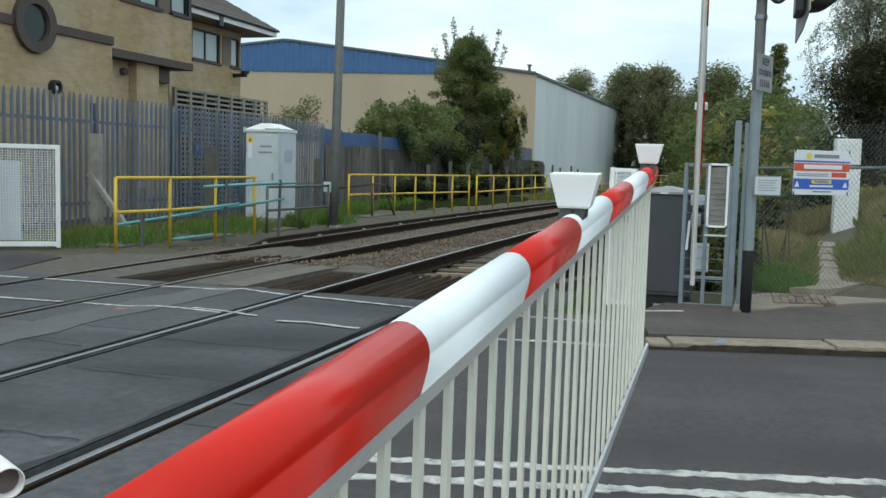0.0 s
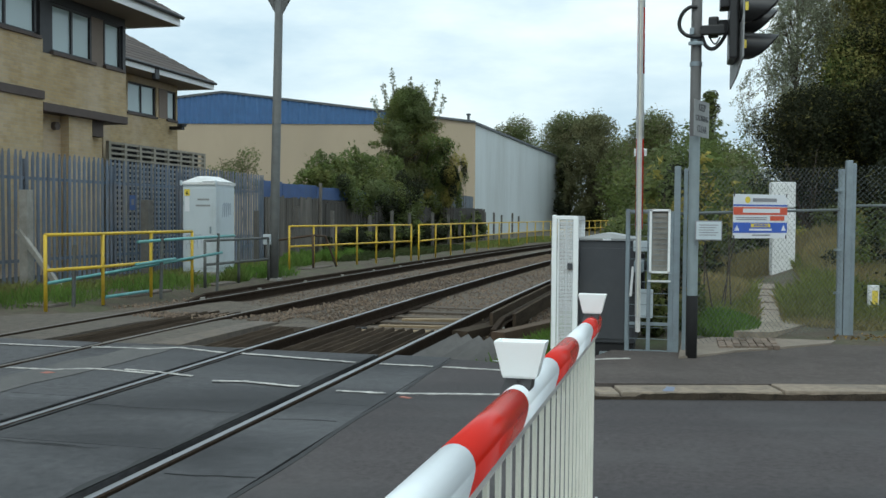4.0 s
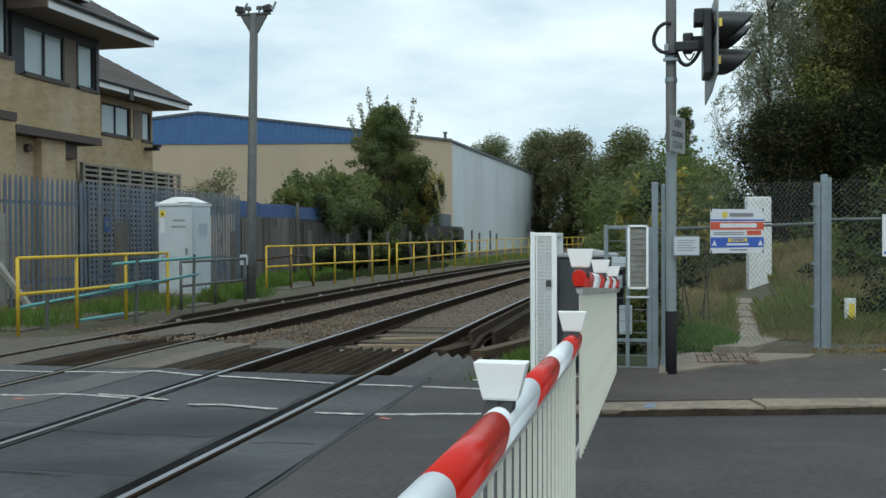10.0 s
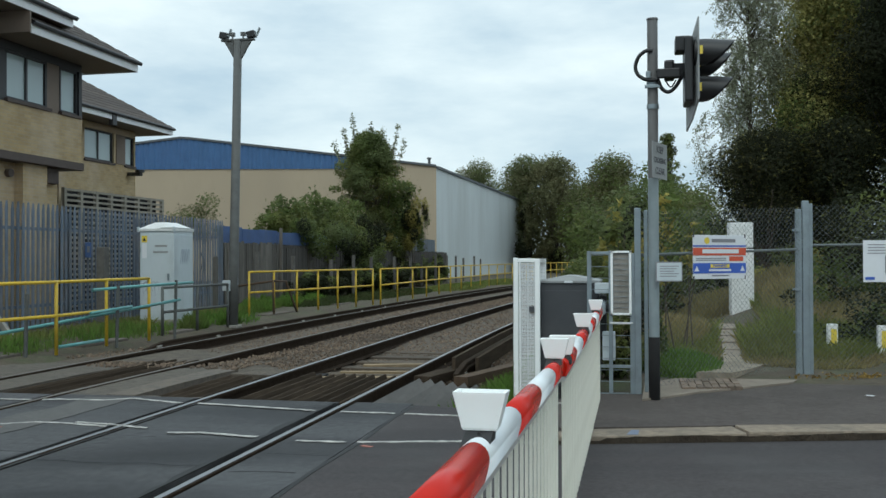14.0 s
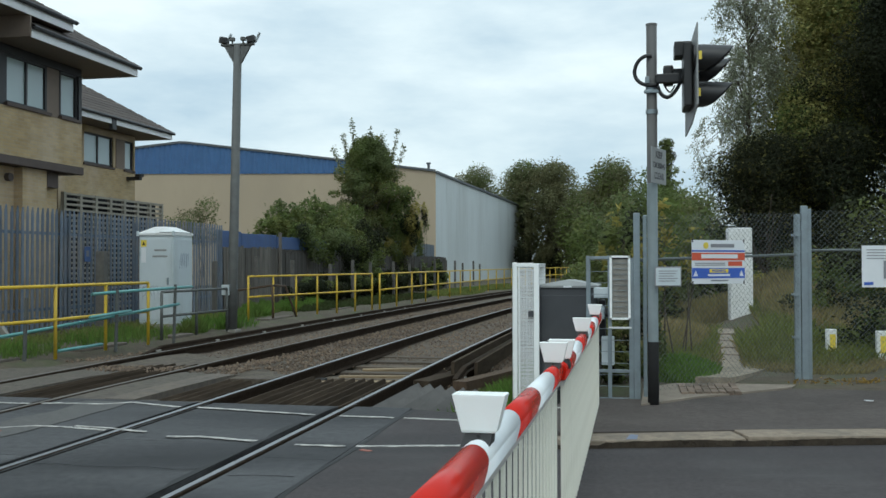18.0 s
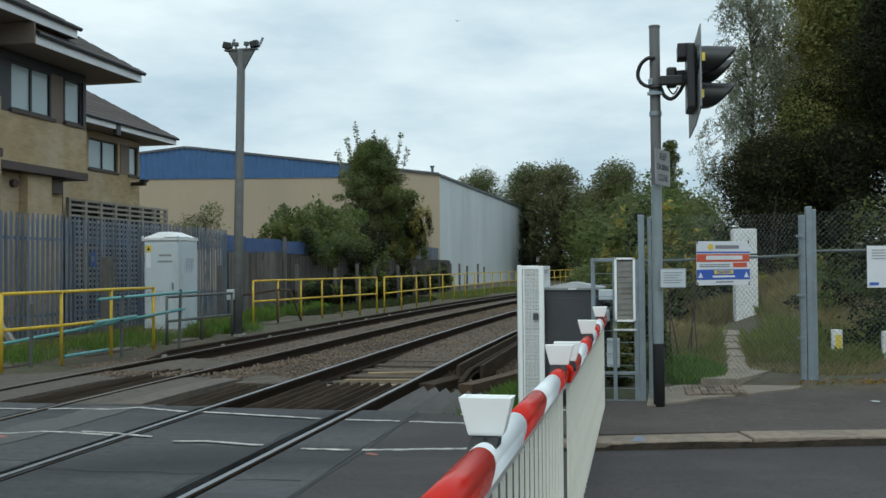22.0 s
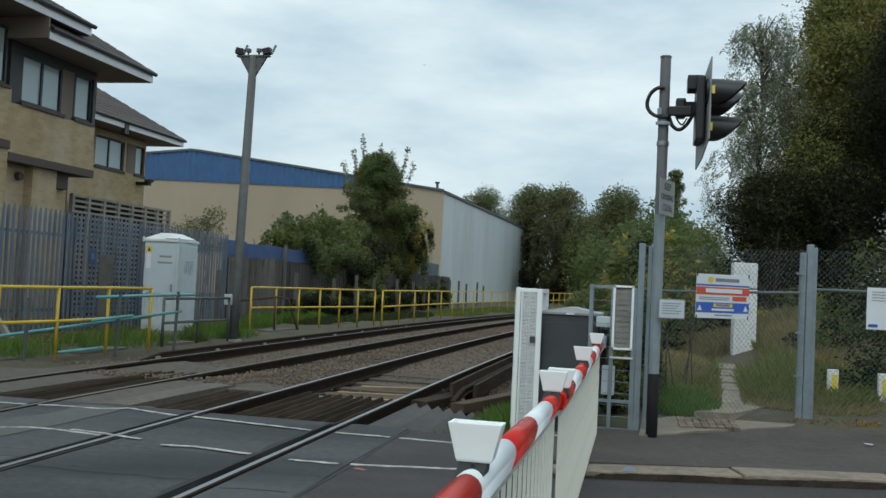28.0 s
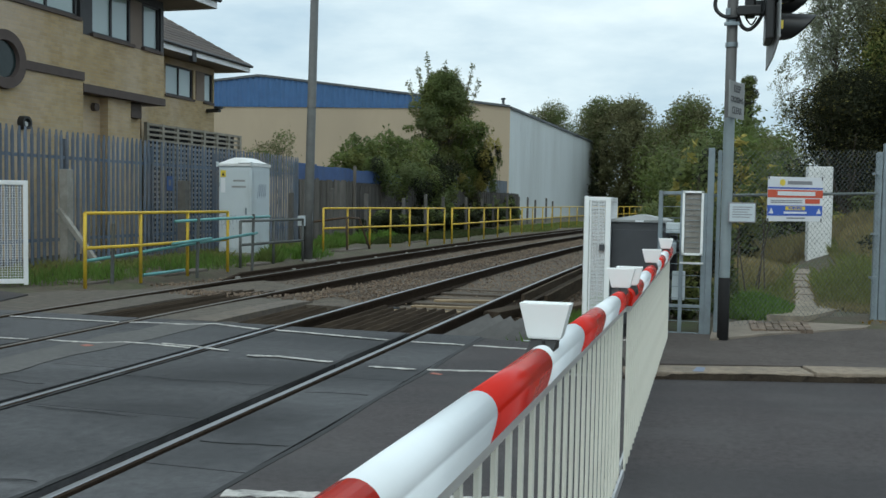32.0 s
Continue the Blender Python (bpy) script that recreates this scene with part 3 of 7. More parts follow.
# decking between and beside the rails, in panels
deck = thing("crossing_deck", "dark asphalt and rubber crossing deck between running rails", "crossing", kind="structure")
strips = [(-2.545, -2.008, 2.35), (-3.97, -2.72, 1.9), (-5.545, -4.13, 2.6), (-6.96, -5.72, 1.9), (-7.85, -7.135, 2.35)]
random.seed(4)
for x0, x1, ln in strips:
    y = DECK_END
    while y > -3.4:
        b = Build().box(x0, x1, y - ln + 0.008, y, -0.2, -0.002 - random.random() * 0.006)
        part("panel", b, "deck", deck)
        y -= ln
part("joint_filler", Build().box(-2.004, -1.985, 6.15, DECK_END - 0.1, -0.2, -0.006), "deck", deck, "tar-filled joint")
bed = Build().box(-7.9, -1.9, -3.5, DECK_END, -0.26, -0.2)
part("bed", bed, "blackmat", deck)


def rail_mesh(x, y0, y1):
    """One flat-bottomed rail: foot, web and head."""
    prof = [(-0.07, -0.16), (0.07, -0.16), (0.07, -0.148), (0.012, -0.13), (0.012, -0.045), (0.035, -0.035), (0.035, -0.006),
            (0.028, 0.0), (-0.028, 0.0), (-0.035, -0.006), (-0.035, -0.035), (-0.012, -0.045), (-0.012, -0.13), (-0.07, -0.148)]
    ys = [y0, 0, 4, 8] + list(np.arange(9, y1, 3.0)) + [y1]
    return Build().loft([[(x + bend(y) + px, y, pz) for px, pz in prof] for y in ys])


def head_mesh(x, y0, y1):
    prof = [(-0.021, 0.0005), (0.021, 0.0005), (0.015, 0.004), (-0.015, 0.004)]
    ys = [y0, 0, 4, 8] + list(np.arange(9, y1, 3.0)) + [y1]
    return Build().loft([[(x + bend(y) + px, y, pz) for px, pz in prof] for y in ys])


tracks = []
for name, pair in (("railway_track", RAILS[:2]), ("railway_track", RAILS[2:])):
    tr = thing(name, "running rails on weathered sleepers, polished heads and rusty webs", "railway track", group="tracks through the crossing")
    for x in pair:
        rl = part("rail", rail_mesh(x, -30, 95), "rust", tr, "rusty brown steel rail")
        part("rail_head", head_mesh(x, -30, 95), "railtop" if pair[0] > -5 else "railold", rl, "worn steel running surface")
    tracks.append(tr)
    mid = sum(pair) / 2
    sl = Build().box(-1.28, 1.28, -0.125, 0.125, -0.31, -0.155, 0.012).mesh("sleeper", "sleeper")
    y = 9.0
    k = 0
    while y < 60:
        part("sleeper", sl, "", tr, at=pose(mid + bend(y) + random.uniform(-0.03, 0.03), y, random.uniform(-0.01, 0.005), 0, 0, -math.degrees((y - 9) / 420) + random.uniform(-0.6, 0.6)))
        y += 0.71
        k += 1

# triangular timbers that keep walkers off the track
guard_sets = [(-3.86, -2.71, 9), (-4.84, -4.15, 5), (-6.42, -5.72, 5)]
random.seed(6)
for n_set, (x0, x1, n) in enumerate(guard_sets):
    tg = thing("trespass_guard", "dark weathered triangular timbers laid between the rails", "timber guard", group="timber guards at the crossing")
    w = (x1 - x0) / n
    y1 = (10.75, 10.6, 11.7)[n_set]
    for i in range(n):
        xa = x0 + i * w
        zt = (-0.03, -0.06, -0.012)[n_set] + random.uniform(-0.012, 0.008)
        ye = y1 + random.uniform(-0.12, 0.12)
        b = Build().loft([[(xa + 0.004, yy, -0.19), (xa + w - 0.004, yy, -0.19), (xa + w * 0.56, yy, zt), (xa + w * 0.44, yy, zt)] for yy in ((DECK_END + 0.02, DECK_END + 0.2, DECK_END + 0.02)[n_set], ye)])
        part("timber", b, "timber", tg)
# concrete apron and grey ribbed guard beside the near rail
rg = thing("ribbed_guard", "grey ribbed guard panels sloping beside the rail", "ribbed guard")
for i in range(8):
    xa = -2.5 + i * 0.145
    ye = 10.55 - i * 0.085
    b = Build().loft([[(xa, yy, -0.24), (xa + 0.143, yy, -0.24), (xa + 0.143, yy, -0.115), (xa + 0.075, yy, -0.03 + dz), (xa, yy, -0.115)] for yy, dz in ((DECK_END - 0.12, 0.012), (ye, -0.005))])
    part("rib", b, "ribgrey", rg)
def apron(x0, x1, y0, ends, zt, mat, label, step=0.12):
    """A slab beside a rail, level to its broken far end."""
    rnd = random.Random(int(-x0 * 100))
    n_ = max(2, int((x1 - x0) / step))
    far_ = [(x0 + (x1 - x0) * i / n_, ends[0] + (ends[1] - ends[0]) * i / n_ + rnd.uniform(-0.22, 0.22)) for i in range(n_ + 1)]
    b = Build()
    def top(x, y, f, drop):
        return (x, max(y0 + 0.04 + 0.1 * f, y0 + (y - y0) * f), zt - drop - rnd.uniform(0, 0.5 * drop + 0.006))
    b.loft([[(x, y0, -0.24), (x, y0, zt)] + [top(x, y, f, d) for f, d in ((0.3, 0), (0.5, 0.004), (0.65, 0.012), (0.78, 0.03), (0.88, 0.06), (0.95, 0.09))] + [(x, y + 0.1, -0.2), (x, y + 0.1, -0.24)] for x, y in far_])
    if mat == "trackdirt":
        solid("track_dirt", b, mat, label, "dirt", kind="structure")
    else:
        solid("concrete_apron", b, mat, label, "concrete apron", group="concrete aprons", kind="structure")


tan_, pale_ = "dusty worn concrete apron beside the rail", "pale broken concrete apron beside the rail"
apron(-5.575, -4.86, 8.46, (12.3, 11.6), -0.008, "dusty", tan_)
apron(-5.15, -4.84, 8.5, (11.9, 11.4), -0.003, "lightcon", pale_)
apron(-6.98, -6.45, 8.46, (12.4, 11.6), -0.012, "dusty", tan_)
apron(-5.72, -5.665, 8.46, (12.0, 12.2), -0.01, "dusty", tan_)
apron(-8.6, -7.105, 8.5, (11.4, 12.7), -0.012, "dusty", tan_)
apron(-4.83, -4.14, 8.46, (8.64, 8.62), -0.012, "dusty", tan_)
dirt_ = "trodden brown dirt and dust between the rails"
apron(-6.92, -5.75, 11.55, (14.2, 13.6), -0.035, "trackdirt", dirt_, 0.08)
apron(-5.5, -4.3, 10.7, (13.0, 11.6), -0.06, "trackdirt", dirt_, 0.08)
# loose boards and old baulks by the end of the live rail
rlb = random.Random(15)
for x, y, z, ln, wd, an, mat, lab in ((-3.15, 12.75, -0.14, 1.15, 0.06, 8, "plank", "pale split plank lying across the sleepers"), (-3.3, 11.9, -0.145, 1.0, 0.05, 5, "plank", "pale split plank lying across the sleepers"), (-3.35, 11.35, -0.15, 1.1, 0.05, 3, "plank", "pale split plank lying across the sleepers"),
                                  (-3.2, 11.05, -0.15, 1.1, 0.04, -4, "plank", "pale split plank lying across the sleepers"), (-2.2, 11.6, -0.06, 2.2, 0.1, 80, "timber", "dark tarred baulk beside the running rail"), (-1.72, 11.4, -0.05, 1.6, 0.09, 72, "baulk", "rusty brown baulk beside the live rail")):
    solid("loose_board", Build().box(-ln / 2, ln / 2, -wd, wd, -0.08, 0.03 if mat != "plank" else 0.012, 0.006, pose(x, y, z, rlb.uniform(-2, 2), rlb.uniform(-1, 1), an)), mat, lab, "timber", group="loose timbers")
# live rails on their stools
for nm, x, y0, y1, boards in (("conductor_rail", -2.05, 10.75, 90, 2), ("conductor_rail", -7.5, 13.4, 90, 0)):
    cr = thing(nm, "dark rusty conductor rail with timber guard boards", "conductor rail", group="conductor rails")
    ys = [y0, y0 + 0.6] + list(np.arange(y0 + 2, y1, 3.0)) + [y1]
    prof = [(-0.05, 0.0), (0.05, 0.0), (0.05, 0.02), (0.03, 0.035), (0.035, 0.07), (0.03, 0.09), (-0.03, 0.09), (-0.035, 0.07), (-0.03, 0.035), (-0.05, 0.02)]
    part("live_rail", Build().loft([[(x + bend(y) + px, y, pz - (0.1 if j == 0 else 0.02) - (0.05 if x < -5 else 0.0)) for px, pz in prof] for j, y in enumerate(ys)]), "rust", cr)
    for k in range(boards):
        off = (0.15, -0.14)[k]
        part("guard_board", Build().loft([[(x + off + bend(y) + px, y, pz) for px, pz in ((-0.02, -0.06), (0.02, -0.06), (0.02, 0.12), (-0.02, 0.12))] for y in ys[1:]]), "timber", cr)
    y = y0 + 0.4
    stool = Build().box(-0.06, 0.06, -0.07, 0.07, -0.19, -0.03, 0.01).mesh("insulator", "concrete")
    while y < 30:
        part("insulator", stool, "", cr, at=pose(x + bend(y), y, 0))
        y += 2.1

# ballast: many loose stones
random.seed(11)
bst = Build()
base = [(1, 0, 0), (-1, 0, 0), (0, 1, 0), (0, -1, 0), (0, 0, 1), (0, 0, -1)]
octa = [(0, 2, 4), (2, 1, 4), (1, 3, 4), (3, 0, 4), (2, 0, 5), (1, 2, 5), (3, 1, 5), (0, 3, 5)]
count = 0
while count < 26000:
    y = 9.0 + 26 * random.random() ** 1.6
    xl = random.uniform(-8.3, -1.5)
    if y < (10.9 if xl < -4.84 else 10.75) and -7.0 < xl < -2.5:
        continue
    if xl < -7.1 and y < 12.6 or xl > -2.6 and y < 10.7:
        continue
    if min(abs(xl - r) for r in RAILS) < 0.1:
        continue
    s = random.uniform(0.01, 0.026) * (1 + (y - 9) * 0.018)
    between = (-3.95 < xl < -2.72) or (-6.95 < xl < -5.73)
    z = (-0.205 + 0.065 * smooth01(13.2, 16.5, y) if between and xl > -5 else -0.155 + (0.06 * (1 - smooth01(11.5, 15.0, y)) if xl < -5 else 0.0)) + random.uniform(-0.02, 0.015) + (0.05 if -5.4 < xl < -4.3 else 0)
    if -7.0 < xl < -4.84 and y < 12.4:
        z = max(z, -0.025 - 0.07 * smooth01(11.2, 12.4, y))
    rot = pose(xl + bend(y), y, z, random.uniform(0, 360), random.uniform(0, 360), random.uniform(0, 360))
    bst.add([(p[0] * s * random.uniform(0.7, 1.3), p[1] * s * random.uniform(0.7, 1.3), p[2] * s * random.uniform(0.6, 1.0)) for p in base], octa, rot)
    count += 1
solid("ballast_stones", bst, "stone", "brown and grey loose ballast stones between the tracks", "ballast", kind="stuff")
hump = Build()
ys = [8.9] + list(np.arange(9.5, 20, 0.5)) + list(np.arange(20, 96, 2.0))
hump.loft([[(-5.45 + bend(y), y, -0.2), (-5.2 + bend(y), y, -0.13), (-4.5 + bend(y), y, -0.13), (-4.25 + bend(y), y, -0.2)] for y in ys])
solid("ballast_ridge", hump, "ballast", "brown ballast heaped between the two tracks", "ballast", kind="structure")
b = Build()
b.loft([[(-8.1 + bend(y), y, -0.26), (-8.0 + bend(y), y, -0.15 + 0.06 * (1 - smooth01(11.5, 15.0, y))), (-5.45 + bend(y), y, -0.15 + 0.06 * (1 - smooth01(11.5, 15.0, y))), (-4.2 + bend(y), y, -0.19), (-4.0 + bend(y), y, -0.2 + 0.062 * smooth01(13.2, 16.5, y)), (-2.7 + bend(y), y, -0.2 + 0.062 * smooth01(13.2, 16.5, y)), (-2.4 + bend(y), y, -0.17), (-1.75 + bend(y), y, -0.18), (-1.6 + bend(y), y, -0.26)] for y in ys])
solid("ballast_bed", b, "ballast", "dirty brown ballast bed under both tracks", "ballast", kind="structure")


# ---- road paint ----
def paint_line(name, pts, w, label, gaps=0.12, seed=1, mat="paint"):
    """Worn painted line: ragged pieces just above the road."""
    rnd = random.Random(seed)
    tl = thing(name, label, "road marking", kind="structure")
    for (xa, ya), (xb, yb) in zip(pts[:-1], pts[1:]):
        L = math.hypot(xb - xa, yb - ya)
        d = ((xb - xa) / L, (yb - ya) / L)
        s = 0.0
        while s < L:
            e = min(L, s + rnd.uniform(0.3, 0.9))
            if rnd.random() > gaps:
                n = max(2, int((e - s) / 0.04))
                up, dn = [], []
                for i in range(n + 1):
                    q = s + (e - s) * i / n
                    for row, sg in ((up, 1), (dn, -1)):
                        o = sg * w / 2 * rnd.uniform(0.45, 1.08)
                        row.append((xa + d[0] * q - d[1] * o, ya + d[1] * q + d[0] * o))
                ring = dn + list(reversed(up))
                part("stroke", slab(ring, 0.001, 0.005), mat, tl)
            s = e
    return tl


FIRST = ([(-8.4, 7.9), (-7.15, 7.97)], [(-6.95, 8.0), (-5.66, 8.02)], [(-5.55, 8.06), (-5.39, 8.1), (-4.93, 8.12), (-4.73, 8.28), (-4.13, 8.08)], [(-3.97, 8.1), (-3.35, 7.99), (-2.75, 7.88)], [(-2.52, 7.87), (-2.03, 7.86)], [(-1.94, 7.86), (-1.2, 7.83), (-0.3, 7.8)])
SECOND = ([(-6.95, 6.7), (-5.7, 6.75)], [(-5.5, 6.78), (-5.03, 6.79), (-4.85, 6.91), (-4.6, 6.92), (-4.15, 6.84)], [(-3.95, 6.79), (-3.53, 6.67), (-3.27, 6.72), (-2.78, 6.63)], [(-2.44, 6.55), (-2.06, 6.56)], [(-1.98, 6.57), (-1.27, 6.74), (-0.5, 6.8)])
for i, pts in enumerate(FIRST):
    paint_line("footway_line", pts, 0.062, "worn white line across the level crossing", (0.06, 0.06, 0.04, 0.03, 0.03, 0.06)[i], 3 + i)
for i, pts in enumerate(SECOND):
    paint_line("footway_line", pts, 0.062, "worn and broken white line across the level crossing", (0.3, 0.06, 0.12, 0.05, 0.04)[i], 13 + i)
tl_ = paint_line("footway_line", [(-0.72, 8.22), (-0.36, 8.4)], 0.06, "worn white line ending on the footway", 0.0, 29)
tl_.matrix_basis = pose(0, 0, 0.066)
paint_line("footway_line", [(-4.5, 6.98), (-4.2, 6.94), (-3.6, 6.78)], 0.05, "second coat of a worn white line, half gone", 0.3, 19)
cy = lambda x, o: 3.78 + 0.24 * x + o
for o, sd in ((0.13, 20), (-0.12, 21)):
    paint_line("centre_line", [(-1.95, cy(-1.95, o)), (12, cy(12, o))], 0.1, "cracked white double centre line on the asphalt", 0.03, sd)
solid("red_spray_mark", slab([(-1.92, 6.44), (-1.84, 6.41), (-1.82, 6.44), (-1.9, 6.48)], 0.001, 0.004), "redpaint", "faded red spray mark on the asphalt", "paint mark", kind="structure")
rl_ = random.Random(77)
def ragged_strip(x0, x1, y0, y1, rnd, step=0.35):
    lo, hi = [], []
    y = y0
    while y <= y1:
        lo.append((x0 + rnd.uniform(-0.06, 0.06), y))
        hi.append((x1 + rnd.uniform(-0.06, 0.06), y))
        y += step
    return lo + list(reversed(hi))
solid("dust_lane", slab(ragged_strip(-5.2, -4.76, 2.0, 8.42, rl_)[::-1], 0.0, 0.003), "lane", "pale dusty lane on the crossing deck", "dust", kind="structure")
solid("red_spray_mark", slab([(1.76, 7.03), (1.84, 7.04), (1.85, 7.08), (1.77, 7.07)], 0.001, 0.004), "redpaint", "faded red spray mark on the asphalt", "paint mark", kind="structure")
# tarred joint between deck and road
jb = Build()
jb.loft([[(-1.99 + 0.012 * math.sin(y * 3.1), y, -0.003), (-1.955 + 0.012 * math.sin(y * 3.1), y, -0.003), (-1.955 + 0.012 * math.sin(y * 3.1), y, 0.003), (-1.99 + 0.012 * math.sin(y * 3.1), y, 0.003)] for y in np.arange(-3.4, 8.3, 0.3)])
solid("tar_joint", jb, "blackmat", "black tar joint between road and crossing deck", "joint", kind="structure")
# black slab paints the shade in the gap beside the rail
solid("grease_strip", slab([(-4.02, 8.46), (-3.86, 8.46), (-3.88, 11.6), (-4.01, 11.6)], -0.25, -0.14), "blackmat", "black strip put in for the deep shade beside the running rail", "grease", kind="structure")
for pts_ in ([(-5.06, 6.62), (-4.98, 6.6), (-4.95, 6.66), (-5.04, 6.69)],):
    solid("red_spray_mark", slab(pts_, 0.003, 0.0055), "redpaint", "faded red spray mark on the asphalt", "paint mark", kind="structure")
# black tar along the inner edge of the rails, and cracks over the deck
for xr, w_, sd in ((-2.722, 0.07, 61), (-4.128, 0.03, 62), (-3.972, 0.03, 63)):
    rt = random.Random(sd)
    ys = list(np.arange(-3.0, 8.4, 0.16))
    edge = [(xr - (w_ * rt.uniform(0.25, 1.1) if xr > -4 or w_ < 0.05 else w_), y) for y in ys]
    solid("tar_band", slab([(xr, y) for y in ys] + list(reversed(edge)), -0.004, 0.0025), "blackmat", "ragged black tar beside the rail", "tar", kind="structure")
rk = random.Random(66)
for x0, x1, y in ((-3.95, -2.8, 3.3), (-3.9, -3.1, 4.6), (-5.5, -4.2, 5.2), (-3.95, -2.75, 5.6), (-2.5, -2.0, 4.2), (-2.5, -2.05, 5.5)):
    ring = []
    yy = y
    for x in np.arange(x0, x1, 0.06):
        yy += rk.uniform(-0.02, 0.02)
        w_ = 0.0035 * rk.uniform(0.1, 1.6)
        ring.append([(x, yy - w_, 0.0), (x, yy + w_, 0.0), (x, yy + w_, 0.0022), (x, yy - w_, 0.0022)])
    solid("deck_crack", Build().loft(ring), "blackmat", "thin dark crack across the crossing deck", "crack", kind="structure")
# cracks
rc = random.Random(31)
for x, y0, y1, lean in ((-0.5, 3.2, 6.6, -0.01), (3.3, 4.6, 7.5, 0.1)):
    cb = Build()
    ring = []
    xx = x
    for y in np.arange(y0, y1, 0.07):
        xx += lean * 0.07 + rc.uniform(-0.01, 0.01)
        w_ = 0.007 * rc.uniform(0.3, 1.6)
        ring.append([(xx - w_, y, 0.0003), (xx + w_, y, 0.0003), (xx + w_, y, 0.002), (xx - w_, y, 0.002)])
    solid("road_crack", cb.loft(ring), "blackmat", "thin dark crack across the asphalt", "crack", kind="structure")

# ---- far footway with its kerb ----
pv = [(kx, kerb_y(kx) + 0.15), (30, kerb_y(30) + 0.15), (30, 17.5), (6.0, 11.45), (1.7, 10.45), (0.85, 9.5), (0.1, 8.95), (-0.55, 8.9), (kx - 0.2, 8.2)]
pavement = solid("pavement", slab(pv, -0.1, 0.066), "pave", "grey asphalt footway between kerb and fence", "pavement", kind="structure")
kerb = thing("kerb", "weathered stone kerb along the far footway", "kerb", kind="structure")
ang = math.degrees(math.atan(0.26))
joints = [kx, -0.39] + [-0.39 + 1.155 * (i + 1) for i in range(12)]
for i, (xa, xb) in enumerate(zip(joints[:-1], joints[1:])):
    x, hl = (xa + xb) / 2, (xb - xa) / 2 / math.cos(radians(ang))
    b = Build().box(-hl + 0.005, hl - 0.005, -0.15, 0.15, -0.25, 0.07, 0.016)
    part("kerbstone", b, "kerb", kerb, at=pose(x, kerb_y(x) + random.uniform(-0.008, 0.008), -0.03 if i == 0 else (-0.012 if i == 1 else 0.0) + random.uniform(-0.005, 0.003), 0, random.uniform(-0.4, 0.4), ang + random.uniform(-0.4, 0.4)))
# damp gutter dirt, dark enough to carry the kerb face's shade as well
gd = random.Random(44)
gut = []
for x in np.arange(kx, 12, 0.05):
    up, out = (0.046 + gd.uniform(-0.004, 0.004) + 0.005 * math.sin(x * 5)) * (0.5 if x < -0.2 else 1.0), gd.uniform(0.004, 0.014)
    f_ = kerb_y(x) - 0.158
    gut.append([(x, f_ - out, 0.0), (x, f_ - 0.004, up), (x, f_ + 0.02, up), (x, f_ + 0.02, 0.0)])
solid("gutter_dirt", Build().loft(gut), "grimeshade", "dark damp dirt along the kerb face, with the face's shade coloured in", "dirt", kind="structure")
solid("blue_spray_mark", slab([(-0.06, kerb_y(0) - 0.13), (0.02, kerb_y(0) - 0.12), (0.03, kerb_y(0) + 0.05), (-0.03, kerb_y(0) + 0.06)], 0.052, 0.0585), "bluepaint", "faded blue spray mark on the kerb", "paint mark", kind="structure")
# near footway under the camera
solid("near_pavement", slab([(-1.6, -3.4), (20, -3.4), (20, near_edge(20)), (-0.9, near_edge(-0.9)), (-1.6, near_edge(-1.6))], 0.0, 0.08), "pave", "grey asphalt footway on the near side of the road", "pavement", kind="structure")


# ---- level crossing barriers ----
NEAR_TURN = [(0.0, 5.1), (0.5, 3.78), (1.0, 2.38), (1.5, 0.75), (2.0, 0.08), (2.5, 0.0), (16.0, 0.0), (32.0, 0.0)]
FAR_TURN = [(0.0, 84.0), (3.0, 84.0), (6.0, 84.0), (6.5, 83.0), (7.0, 72.0), (7.5, 56.0), (8.0, 41.0), (8.5, 26.3), (8.8, 18.8), (9.0, 15.1), (9.2, 11.7), (9.4, 8.7),
            (9.6, 6.0), (10.0, 3.3), (10.5, 2.0), (11.0, 1.0), (11.5, 0.4), (12.0, 0.1), (12.5, 0.0), (20.0, 0.0), (32.0, 0.0)]
MOVERS = []


def arm_ring(y, r, flat=1.0):
    """Cross section of the boom: rounded crown, flat slanting flanks, narrow foot."""
    half = [(0.0, 1.0), (0.2, 0.98), (0.45, 0.89), (0.7, 0.71), (0.88, 0.47), (0.97, 0.22), (1.0, 0.0), (0.99, -0.2), (0.99, -0.2), (0.92, -0.6), (0.92, -0.6), (0.68, -1.5), (0.68, -1.5)]
    ring = half + [(-a, c) for a, c in reversed(half[1:])]
    return [(r * flat * a, y, r * c) for a, c in ring]


